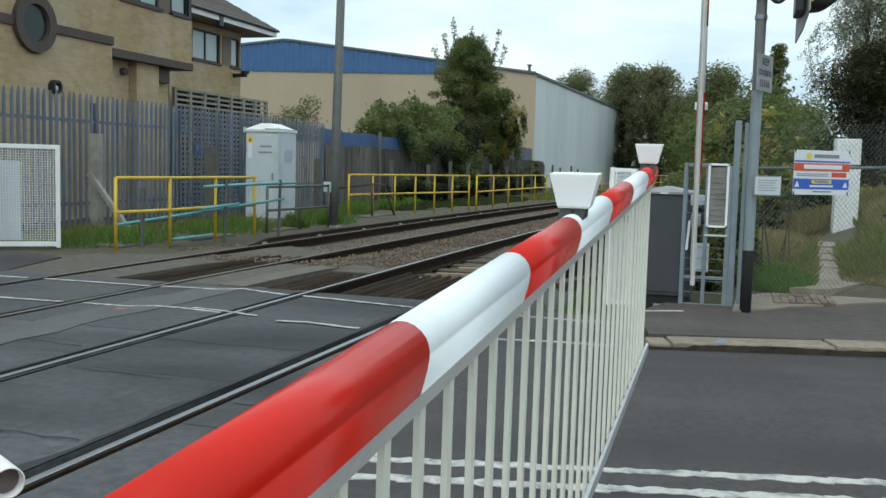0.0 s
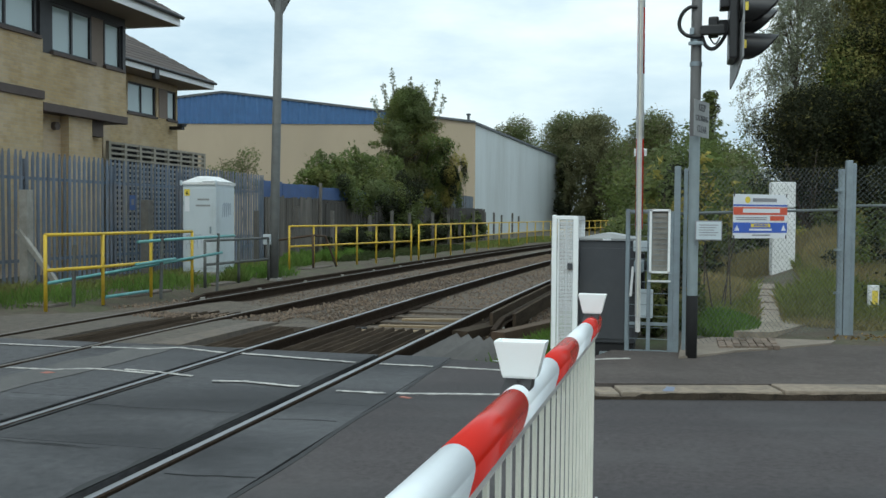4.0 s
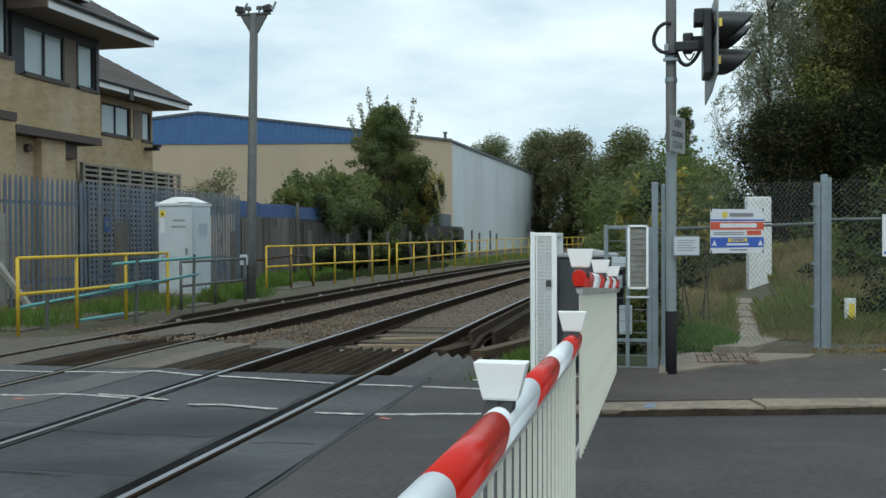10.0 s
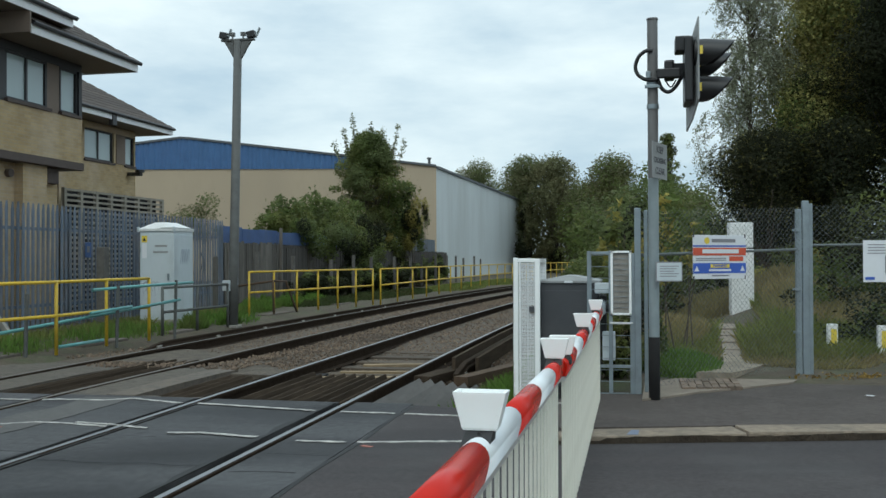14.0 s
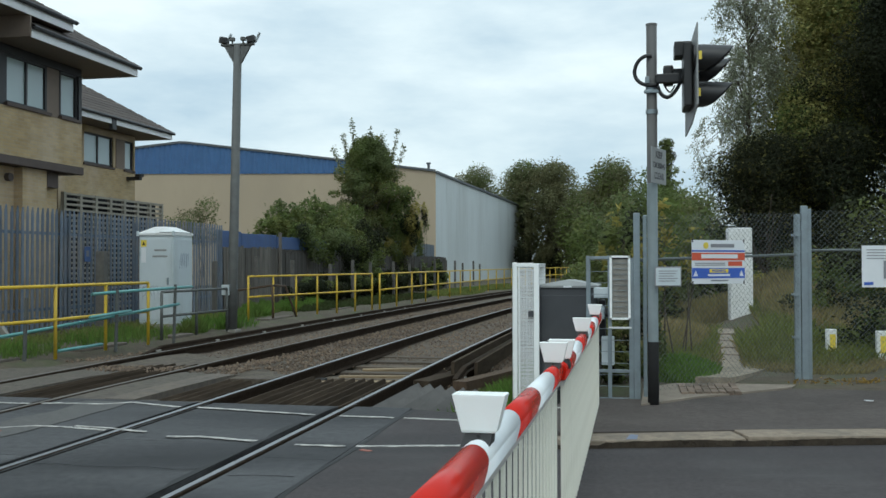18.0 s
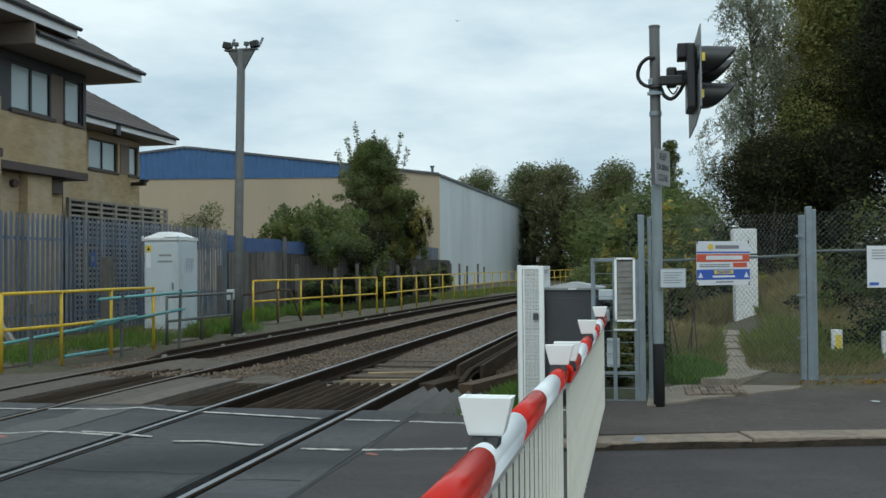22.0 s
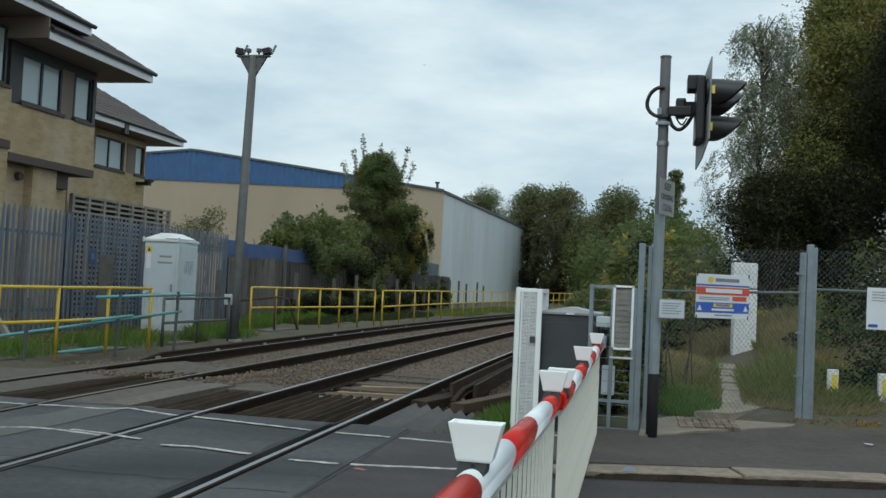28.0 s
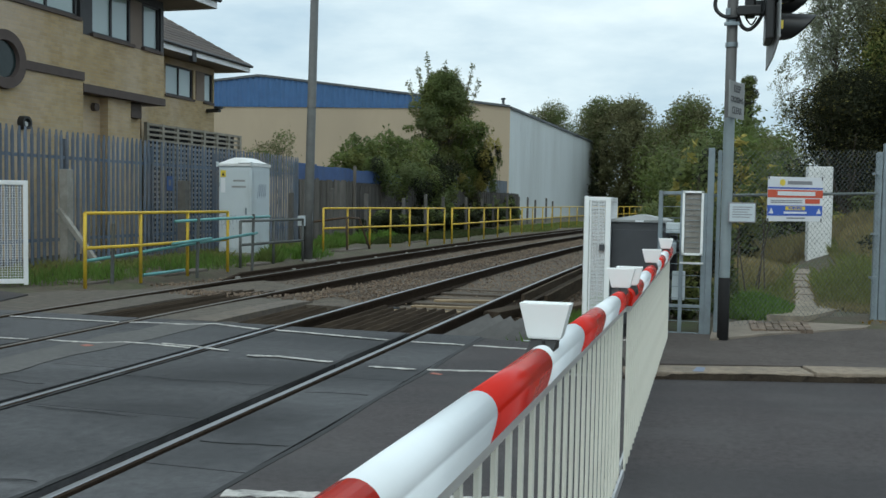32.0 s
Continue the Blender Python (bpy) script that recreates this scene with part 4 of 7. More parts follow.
def barrier_lamp(parent, y, z):
    """White flared hood on a black foot, on top of the boom."""
    hood = Build()
    def ring(w, d, zz):
        return [(-w, -d, zz), (w, -d, zz), (w, d, zz), (-w, d, zz)]
    hood.loft([ring(0.036, 0.026, 0.035), ring(0.039, 0.028, 0.04), ring(0.057, 0.034, 0.112), ring(0.058, 0.034, 0.117), ring(0.05, 0.029, 0.117), ring(0.034, 0.022, 0.05)])
    ob = part("lamp", hood, "lampwhite", parent, "white flared warning lamp housing", at=pose(0, y, z))
    foot = Build().loft([[(-0.037, -0.075, -0.01), (0.026, -0.06, 0.002), (0.026, 0.03, 0.002), (-0.037, 0.03, -0.01)], [(-0.037, -0.062, 0.006), (0.026, -0.05, 0.012), (0.026, 0.03, 0.012), (-0.037, 0.03, 0.006)],
                         [(-0.03, -0.024, 0.0345), (0.029, -0.024, 0.0345), (0.029, 0.024, 0.0345), (-0.03, 0.024, 0.0345)]])
    foot.tube([(0.0, -0.03, 0.03), (0.0, -0.036, 0.03)], 0.004, 8)
    part("lamp_foot", foot, "black", ob, "black plastic lamp foot")
    return ob


def barrier_arm(name, label, length, r0, r1, bands, lamps, skirt, drop, place, turns, step=0.128):
    arm = thing(name, label, "barrier", group="crossing barriers")
    rad = lambda y: r0 + (r1 - r0) * max(0.0, min(1.0, y / length))
    for y0, y1, mat in bands:
        n = max(2, int((y1 - y0) / 0.3))
        b = Build().loft([arm_ring(y0 + (y1 - y0) * i / n, rad(y0 + (y1 - y0) * i / n)) for i in range(n + 1)])
        part("boom_section", b, mat, arm, "glossy red boom section" if mat == "red" else "glossy white boom section", smooth=True)
    cap = Build().loft([arm_ring(length, r1), arm_ring(length + 0.012, r1 * 0.9)])
    part("end_cap", cap, "red", arm, smooth=True)
    for y in lamps:
        barrier_lamp(arm, y, rad(y) - 0.023)
    s0, s1 = skirt
    zt = -r1 * 2.4
    rail = Build().loft([[(-0.64 * rad(y), y, -1.5 * rad(y)), (-0.3 * rad(y), y, -2.45 * rad(y)), (0.3 * rad(y), y, -2.45 * rad(y)), (0.64 * rad(y), y, -1.5 * rad(y))] for y in (s0 - 0.9, s1 + 0.05)])
    part("hanger_rail", rail, "web", arm, "pale hanger rail under the boom")
    n = int(round((s1 - s0) / step))
    slat = Build().box(-0.005, 0.005, -0.011, 0.011, -drop, 0.0, 0.002).mesh("slat", "cream")
    rows = lambda fn: [(t, fn(radians(a))) for t, a in turns]
    for i in range(n + 1):
        y = s0 + (s1 - s0) * i / n
        ob = part("slat", slat, "", arm)
        MOVERS.append((ob, rows(lambda a, y=y: pose(0, y, zt, -math.degrees(a), 0, 0))))
    for h, sx in ((drop - 0.02, 0.017),):
        bar = Build().box(-0.006 + sx, 0.006 + sx, s0 - 0.03, s1 + 0.06, -0.02, 0.02, 0.003)
        ob = part("foot_rail", bar, "alu" if h > 0.3 else "cream", arm, "pale grey foot rail of the skirt")
        MOVERS.append((ob, rows(lambda a, h=h: pose(0, -h * math.sin(a), zt - h * math.cos(a)))))
    MOVERS.append((arm, [(t, place(a)) for t, a in turns]))
    return arm


def alternate(edges, first):
    out = []
    for y0, y1 in zip(edges[:-1], edges[1:]):
        out.append((y0, y1, first))
        first = "film" if first == "red" else "red"
    return out


near_rest = -1.25
near_edges = [v + 0.9 for v in (-0.343, 0.22, 0.783, 1.346, 1.909, 2.472, 3.035, 3.598, 4.07)]
barrier_arm("crossing_barrier", "closed red and white banded barrier with cream slatted skirt", 4.97, 0.038, 0.03,
            alternate(near_edges, "film"), [2.91, 4.82], (1.5, 4.91), 0.745, lambda a: pose(-0.324, -0.9, 0.979, near_rest + a, 0, 0), NEAR_TURN)
barrier_arm("crossing_barrier", "lowering red and white banded barrier with cream slatted skirt", 4.72, 0.036, 0.03,
            alternate([0.35, 1.18, 1.76, 2.34, 2.92, 3.5, 4.08, 4.72], "red"), [1.05, 2.95, 4.62], (0.3, 4.64), 0.735, lambda a: pose(-0.31, 8.8, 0.865, a, 0, 180), FAR_TURN)

# far barrier machine
mc = thing("barrier_machine", "dark grey metal barrier machine cabinet with a pale lid", "cabinet", at=pose(-0.625, 9.47, 0.0))
part("body", Build().box(-0.285, 0.285, -0.33, 0.33, 0.1, 1.095, 0.012), "cabinet", mc)
part("plinth", Build().box(-0.26, 0.26, -0.31, 0.31, -0.05, 0.1, 0.01), "blackmat", mc)
lid = Build().loft([[(-0.3, -0.35, 1.095), (0.3, -0.35, 1.095), (0.3, 0.35, 1.095), (-0.3, 0.35, 1.095)], [(-0.3, -0.35, 1.115), (0.3, -0.35, 1.115), (0.3, 0.35, 1.115), (-0.3, 0.35, 1.115)],
                    [(-0.03, -0.3, 1.165), (0.03, -0.3, 1.165), (0.03, 0.3, 1.165), (-0.03, 0.3, 1.165)]])
part("lid", lid, "cablid", mc, "pale grey pitched lid")
part("door", Build().box(-0.255, 0.255, -0.342, -0.332, 0.14, 1.02, 0.004), "cabinet", mc)
part("label_plate", Build().box(-0.04, 0.04, -0.356, -0.351, 1.096, 1.113), "signwhite", mc, "small white plate")
part("boom_shaft", Build().tube([(0.28, -0.49, 0.865), (0.42, -0.49, 0.865)], 0.045, 14), "blackmat", mc)
part("boom_carrier", Build().box(0.27, 0.36, -0.7, -0.25, 0.81, 0.92, 0.015), "galv", mc, "galvanised boom carrier")
part("counterweight", Build().box(0.295, 0.36, -0.42, -0.1, 0.55, 0.98, 0.02), "blackmat", mc)
# near barrier machine, beside and behind the viewpoint
mn = thing("barrier_machine", "dark grey metal barrier machine cabinet behind the barrier", "cabinet", at=pose(-0.72, -1.2, 0.08))
part("body", Build().box(-0.3, 0.3, -0.33, 0.33, 0.1, 1.06, 0.012), "cabinet", mn)
part("plinth", Build().box(-0.28, 0.28, -0.31, 0.31, -0.05, 0.1, 0.01), "blackmat", mn)
part("lid", lid, "cablid", mn, "pale grey pitched lid")
part("boom_shaft", Build().tube([(0.3, 0.3, 0.978), (0.5, 0.3, 0.978)], 0.05, 14), "blackmat", mn)


# ---- guards of the machines ----
def mesh_panel(b, x0, x1, z0, z1, step, r, y=0.0, step_z=None):
    """Welded wires in the xz plane."""
    n = max(1, int((x1 - x0) / step))
    for i in range(n + 1):
        x = x0 + (x1 - x0) * i / n
        b.box(x - r, x + r, y - r, y + r, z0, z1)
    n = max(1, int((z1 - z0) / (step_z or step)))
    for i in range(n + 1):
        z = z0 + (z1 - z0) * i / n
        b.box(x0, x1, y - 2 * r, y, z - r, z + r)
    return b


def framed_guard(name, label, w, h, at, mat="white", step=0.05, bar=0.025, wire=0.0025, step_z=None, z0=0.02, category="guard panel", group=""):
    g_ = thing(name, label, category, at=at, group=group)
    for x in (0.0, w):
        part("post", Build().box(x - bar, x + bar, -bar, bar, 0.0, h, 0.006), mat, g_)
    for z in (z0 + bar, h - bar):
        part("rail", Build().box(bar, w - bar, -bar, bar, z - bar, z + bar, 0.004), mat, g_)
    part("wire_mesh", mesh_panel(Build(), bar, w - bar, z0 + bar, h - bar, step, wire, 0.0, step_z), mat, g_, kind="stuff")
    return g_


gl = thing("mesh_guard", "white framed mesh guard panel beside the barrier machine", "guard panel", at=pose(-1.135, 8.93, 0.0, 0, 0, 5))
part("channel_post", Build().box(0.0, 0.012, -0.03, 0.03, 0.0, 1.34, 0.003).box(0.0, 0.045, -0.03, -0.022, 0.0, 1.34, 0.003), "lampwhite", gl)
part("inner_post", Build().box(0.056, 0.068, -0.02, 0.0, 0.02, 1.33, 0.003), "lampwhite", gl)
part("post", Build().box(0.205, 0.252, -0.022, 0.022, 0.0, 1.33, 0.005), "lampwhite", gl)
for z in (0.03, 1.315):
    part("rail", Build().box(0.045, 0.205, -0.015, 0.015, z - 0.018, z + 0.018, 0.004), "lampwhite", gl)
part("wire_mesh", mesh_panel(Build(), 0.045, 0.205, 0.05, 1.3, 0.0135, 0.0032, -0.002), "white", gl, kind="stuff")
part("rung_mesh", mesh_panel(Build(), 0.068, 0.205, 0.05, 1.3, 0.05, 0.0055, 0.03, 0.036), "relay", gl, "pale inner rungs", kind="stuff")
part("lock_box", Build().box(0.15, 0.2, -0.04, -0.008, 0.82, 0.88, 0.006), "cabinet", gl, "small dark lock box")
framed_guard("mesh_guard", "white welded mesh guard behind the barrier machine", 0.62, 1.33, pose(-0.905, 9.0, 0.0, 0, 0, 90), step=0.035, bar=0.02)
cage = thing("machine_cage", "galvanised steel cage with a white framed mesh flap", "machine cage", at=pose(-0.42, 8.95, 0.02, 0, 0, 0))
for x, w_, mat in ((0.0, 0.018, "galv"), (0.2, 0.018, "galv"), (0.4, 0.02, "galv")):
    part("post", Build().box(x - w_, x + w_, -w_, w_, 0.0, 1.36 if x > 0.3 else 1.38, 0.004), mat, cage)
for z in (0.03, 0.3, 1.36):
    part("rail", Build().box(0.02, 0.38, -0.012, 0.012, z - 0.015, z + 0.015, 0.003), "galv", cage)
part("wire_mesh", mesh_panel(Build(), 0.02, 0.38, 0.05, 1.34, 0.18, 0.0026, 0.012, 0.1), "galv", cage, kind="stuff")
part("wide_bar", Build().box(0.19, 0.4, -0.04, -0.02, 0.7, 0.715), "white", cage)
fl = part("flap_frame", Build().box(0.2, 0.222, -0.035, -0.012, 0.78, 1.38, 0.003).box(0.37, 0.392, -0.035, -0.012, 0.78, 1.38, 0.003).box(0.2, 0.392, -0.035, -0.012, 0.78, 0.8, 0.003).box(0.2, 0.392, -0.035, -0.012, 1.36, 1.38, 0.003), "lampwhite", cage, "white flap frame")
part("flap_mesh", mesh_panel(Build(), 0.222, 0.37, 0.8, 1.36, 0.09, 0.0022, -0.02, 0.05), "galv", fl, kind="stuff")
part("flap_panel", Build().box(0.222, 0.37, -0.012, -0.008, 0.8, 1.36), "concrete", fl, "dull grey-brown mesh backing")
part("junction_box", Build().box(0.12, 0.24, 0.03, 0.12, 0.35, 0.62, 0.01), "relay", cage, "pale grey junction box")
part("upper_box", Build().box(0.05, 0.2, 0.03, 0.12, 0.98, 1.08, 0.01), "relay", cage, "pale grey junction box")
part("base_frame", Build().box(-0.25, 0.42, -0.03, 0.03, -0.02, 0.02, 0.004), "galv", cage)
part("white_strip", Build().box(-0.012, 0.012, -0.01, 0.01, 0.0, 0.28, 0.004, pose(0.035, -0.04, 0.56, 0, 4, 0)), "white", cage)

# end of the near guard tube, by the viewpoint
tube_guard = thing("tube_guard", "white hollow tubular guard rail at the near barrier machine", "guard rail")
tg_a, tg_b = Vector((-1.362, 1.29, 0.632)), Vector((-1.9, 1.62, 0.62))
def pipe(a, c, r_out, r_in):
    """Open-ended tube with a wall thickness."""
    d = (c - a).normalized()
    s_ = d.cross(Vector((0, 0, 1))).normalized()
    u_ = s_.cross(d)
    circ = lambda p, r: [p + (s_ * math.cos(2 * math.pi * k / 24) + u_ * math.sin(2 * math.pi * k / 24)) * r for k in range(24)]
    return Build().loft([circ(c, r_out), circ(a + d * 0.003, r_out), circ(a, r_out - 0.002), circ(a, r_in), circ(c, r_in)], caps=False)
part("top_rail", pipe(tg_a, tg_b, 0.034, 0.03), "pinktube", tube_guard, smooth=True)
part("bore", Build().tube([tg_a + (tg_b - tg_a) * 0.05, tg_b], 0.0295, 20), "hollow", tube_guard, "dull brown inside of the tube", smooth=True)
part("end_post", Build().tube([(-1.9, 1.62, 0.0), (-1.9, 1.62, 0.654)], 0.034, 20), "pinktube", tube_guard, smooth=True)

# guard over the tracks, seen at the far end of the road
fg = framed_guard("mesh_guard", "white welded mesh guard across the tracks", 1.5, 1.46, pose(-10.4, 10.05, 0.0, 0, 0, 36), step=0.034, bar=0.03, wire=0.003)
part("back_plate", Build().box(0.2, 1.0, 0.1, 0.14, 0.1, 1.22, 0.01), "relay", fg, "pale grey plate behind the mesh")

# ---- signal pole ----
sp = thing("signal_pole", "grey steel signal pole with a black foot and road signals", "signal pole", at=pose(0.17, 8.62, 0.066))
part("post", Build().tube([(0, 0, 0.56), (0, 0, 0.565), (0, 0, 1.975), (0, 0, 1.98)], 0.047, 20), "greypole", sp, "paler blue-grey lower post", smooth=True)
part("post", Build().tube([(0, 0, 1.98), (0, 0, 1.985), (0, 0, 3.395), (0, 0, 3.4)], 0.0465, 20), "dullpole", sp, "dull brown-grey upper post", smooth=True)
part("cap", Build().tube([(0, 0, 3.4), (0, 0, 3.415)], 0.051, 20), "dullpole", sp)
part("black_foot", Build().tube([(0, 0, -0.1), (0, 0, 0.555), (0, 0, 0.56)], 0.05, 20), "blackmat", sp, "black painted foot", smooth=True)
for z in (2.83, 2.62):
    part("clamp", Build().tube([(0, 0, z - 0.02), (0, 0, z + 0.02)], 0.054, 20), "galv", sp)
part("drop_cable", Build().tube(curved([(0.05, -0.06, 2.84), (0.08, -0.06, 2.77), (0.14, -0.06, 2.74), (0.21, -0.06, 2.8), (0.27, -0.06, 2.93), (0.29, -0.06, 3.1)]), 0.017, 10), "black", sp, smooth=True)
part("thin_cable", Build().tube(curved([(0.03, -0.06, 2.93), (0.09, -0.08, 2.9), (0.12, -0.08, 2.82), (0.16, -0.08, 2.78), (0.2, -0.08, 2.84)]), 0.007, 8), "black", sp, smooth=True)
part("clamp_box", Build().box(-0.07, 0.07, -0.075, -0.045, 2.78, 2.81, 0.005).box(-0.06, -0.02, -0.075, -0.045, 2.87, 2.93, 0.005), "galv", sp, "galvanised cable clamp")
hd = part("bracket", Build().box(0.1, 0.19, -0.05, 0.05, 2.85, 3.03, 0.02).box(0.03, 0.11, -0.025, 0.025, 2.9, 2.95, 0.01).box(0.17, 0.36, -0.03, 0.03, 2.87, 3.0, 0.01), "black", sp, "black junction bracket")
part("cable_loop", Build().tube(curved([(0.0, -0.05, 3.115), (-0.06, -0.05, 3.115), (-0.12, -0.04, 3.07), (-0.15, -0.03, 2.99), (-0.135, -0.03, 2.92), (-0.08, -0.04, 2.87), (0.0, -0.065, 2.85), (0.06, -0.07, 2.86)]), 0.017, 10), "black", sp, smooth=True)
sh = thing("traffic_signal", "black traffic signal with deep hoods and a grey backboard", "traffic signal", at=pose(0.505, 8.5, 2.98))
bb = Build()
oct_ = [(-0.28, -0.3), (0.0, -0.43), (0.3, -0.5), (0.3, 0.17), (0.0, 0.29), (-0.28, 0.4)]
bb.loft([[(0.0, a, c) for a, c in oct_], [(0.012, a, c) for a, c in oct_]])
part("backboard", bb, "cablid", sh, "pale grey back of the signal board", at=pose(0.0, 0, 0, 0, 0, 7))
part("housing", Build().box(-0.07, 0.0, -0.2, 0.2, -0.3, 0.26, 0.015), "black", sh)
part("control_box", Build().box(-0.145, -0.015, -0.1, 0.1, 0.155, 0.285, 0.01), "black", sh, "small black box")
for y, z in ((-0.15, 0.12), (0.15, 0.07), (0.0, -0.17)):
    hb = Build()
    n = 20
    rings = []
    for d, rr in ((0.012, 0.114), (0.1, 0.114), (0.3, 0.108)):
        rings.append([(d, y + rr * math.cos(2 * math.pi * k / n), z + rr * math.sin(2 * math.pi * k / n)) for k in range(n)])
    for k in range(n):
        a = 2 * math.pi * k / n
        rings[2][k] = (0.1 + 0.25 * (0.5 + 0.5 * math.sin(a)) ** 0.65, y + 0.11 * math.cos(a), z + 0.11 * math.sin(a) - 0.018 * (0.5 + 0.5 * math.sin(a)))
    hb.loft(rings, caps=False)
    inner = [[(p[0] - 0.001, y + (p[1] - y) * 0.95, z + (p[2] - z) * 0.95) for p in ring] for ring in rings]
    hb.loft(inner, caps=False)
    hood = part("hood", hb, "black", sh, "long black lamp hood", smooth=True)
    part("lens", Build().tube([(0.02, y, z), (0.035, y, z)], 0.085, 20), "blackmat", hood)
    part("yellow_tab", Build().box(0.05, 0.075, y - 0.12, y - 0.112, z - 0.035, z + 0.035), "signyel", hood, "small yellow label")
part("arm_bracket", Build().box(-0.3, -0.1, -0.03, 0.03, -0.06, 0.02, 0.008), "black", sh)


# ---- signs ----
def lettering(text, size, mat, parent, at, name="lettering", bold=0.0):
    cu = bpy.data.curves.new(name, "FONT")
    cu.body, cu.size, cu.extrude, cu.align_x, cu.align_y, cu.offset = text, size, 0.0008, "CENTER", "CENTER", bold
    tmp = bpy.data.objects.new("tmp_text", cu)
    scene.collection.objects.link(tmp)
    dg = bpy.context.evaluated_depsgraph_get()
    dg.update()
    me = bpy.data.meshes.new_from_object(tmp.evaluated_get(dg))
    bpy.data.objects.remove(tmp)
    me.materials.clear()
    me.materials.append(M[mat])
    ob = new(name, me)
    ob.parent = parent
    ob.matrix_basis = at
    return ob


xs = thing("crossing_plate", "small grey plate with dark lettering on the signal pole", "sign", at=pose(0.226, 8.62, 2.2, 0, 0, 70))
part("plate", Build().box(-0.2, 0.2, -0.004, 0.004, -0.16, 0.16, 0.003), "cablid", xs)
for i, (txt, sz) in enumerate((("KEEP", 0.085), ("CROSSING", 0.07), ("CLEAR", 0.085))):
    lettering(txt, sz, "cabinet", xs, pose(0, -0.0055, 0.095 - 0.095 * i, 90, 0, 0), bold=0.0015)
ps = thing("pole_notice", "small pale grey notice on the signal pole", "sign", at=pose(0.3, 8.55, 1.21, 0, 0, 14))
part("plate", Build().box(-0.12, 0.12, -0.004, 0.004, -0.088, 0.088, 0.003), "signgrey", ps)
part("face", Build().box(-0.11, 0.11, -0.007, -0.0045, -0.078, 0.078), "relay", ps, "pale grey face")
for i in range(5):
    part("print_bar", Build().box(-0.085, 0.085 - 0.02 * (i % 3), -0.009, -0.0075, 0.045 - i * 0.022, 0.052 - i * 0.022), "signgrey", ps)


def barsign(parent, x0, x1, z0, z1, mat, y=-0.006):
    part("print_bar", Build().box(x0, x1, y - 0.001, y, z0, z1), mat, parent)


FA, FB = Vector((0.03, 8.96, 0.05)), Vector((1.765, 10.47, 0.1))
fdir = math.degrees(math.atan2(FB.y - FA.y, FB.x - FA.x))
ws = thing("warning_sign", "white, red and blue printed warning sign on the chain-link fence", "sign", at=pose(0.82, 9.61, 1.335, 0, 0, fdir - 4))
part("board", Build().box(-0.335, 0.335, -0.004, 0.0, -0.21, 0.22, 0.002), "signwhite", ws)
barsign(ws, -0.335, 0.335, 0.105, 0.12, "signblue")
barsign(ws, -0.335, 0.335, 0.02, 0.095, "signred")
barsign(ws, -0.22, 0.24, 0.04, 0.08, "signwhite", -0.008)
barsign(ws, 0.12, 0.3, -0.035, 0.01, "signred")
barsign(ws, -0.3, 0.08, -0.012, -0.004, "signgrey")
barsign(ws, -0.3, 0.08, -0.03, -0.022, "signgrey")
barsign(ws, -0.335, 0.335, -0.155, -0.055, "signblue")
barsign(ws, -0.12, 0.12, -0.1, -0.065, "signyel", -0.008)
lettering("WARNING", 0.036, "signblue", ws, pose(0, -0.0095, -0.083, 90, 0, 0), bold=0.001)
barsign(ws, -0.14, 0.14, -0.135, -0.115, "signwhite", -0.008)
barsign(ws, -0.1, 0.12, -0.185, -0.172, "signgrey")
part("emblem", Build().tube([(-0.16, -0.004, 0.165), (-0.16, -0.0075, 0.165)], 0.032, 16), "signyel", ws, "round yellow emblem")
barsign(ws, -0.1, 0.2, 0.148, 0.182, "signgrey")
for sx in (-0.29, 0.29):
    part("symbol", Build().loft([[(sx - 0.03, -0.0062, -0.135), (sx + 0.03, -0.0062, -0.135), (sx, -0.0062, -0.08)], [(sx - 0.03, -0.008, -0.135), (sx + 0.03, -0.008, -0.135), (sx, -0.008, -0.08)]]), "signwhite", ws, "white triangle symbol")
for sx in (-0.325, 0.325):
    for sz in (-0.2, 0.21):
        part("tie", Build().box(sx - 0.006, sx + 0.006, -0.008, 0.004, sz - 0.015, sz + 0.02), "black", ws)
pn = thing("paper_notice", "white laminated paper notice tied to the fence", "notice", at=pose(2.52, 10.6, 1.29, 0, 0, 13))
part("sheet", Build().box(-0.17, 0.17, -0.003, 0.0, -0.22, 0.22), "signwhite", pn)
barsign(pn, -0.15, -0.05, -0.195, -0.165, "signblue")
for i in range(4):
    barsign(pn, -0.12, 0.12 - 0.03 * (i % 2), 0.17 - i * 0.03, 0.178 - i * 0.03, "signgrey")
barsign(pn, 0.06, 0.16, -0.13, 0.06, "signgrey")


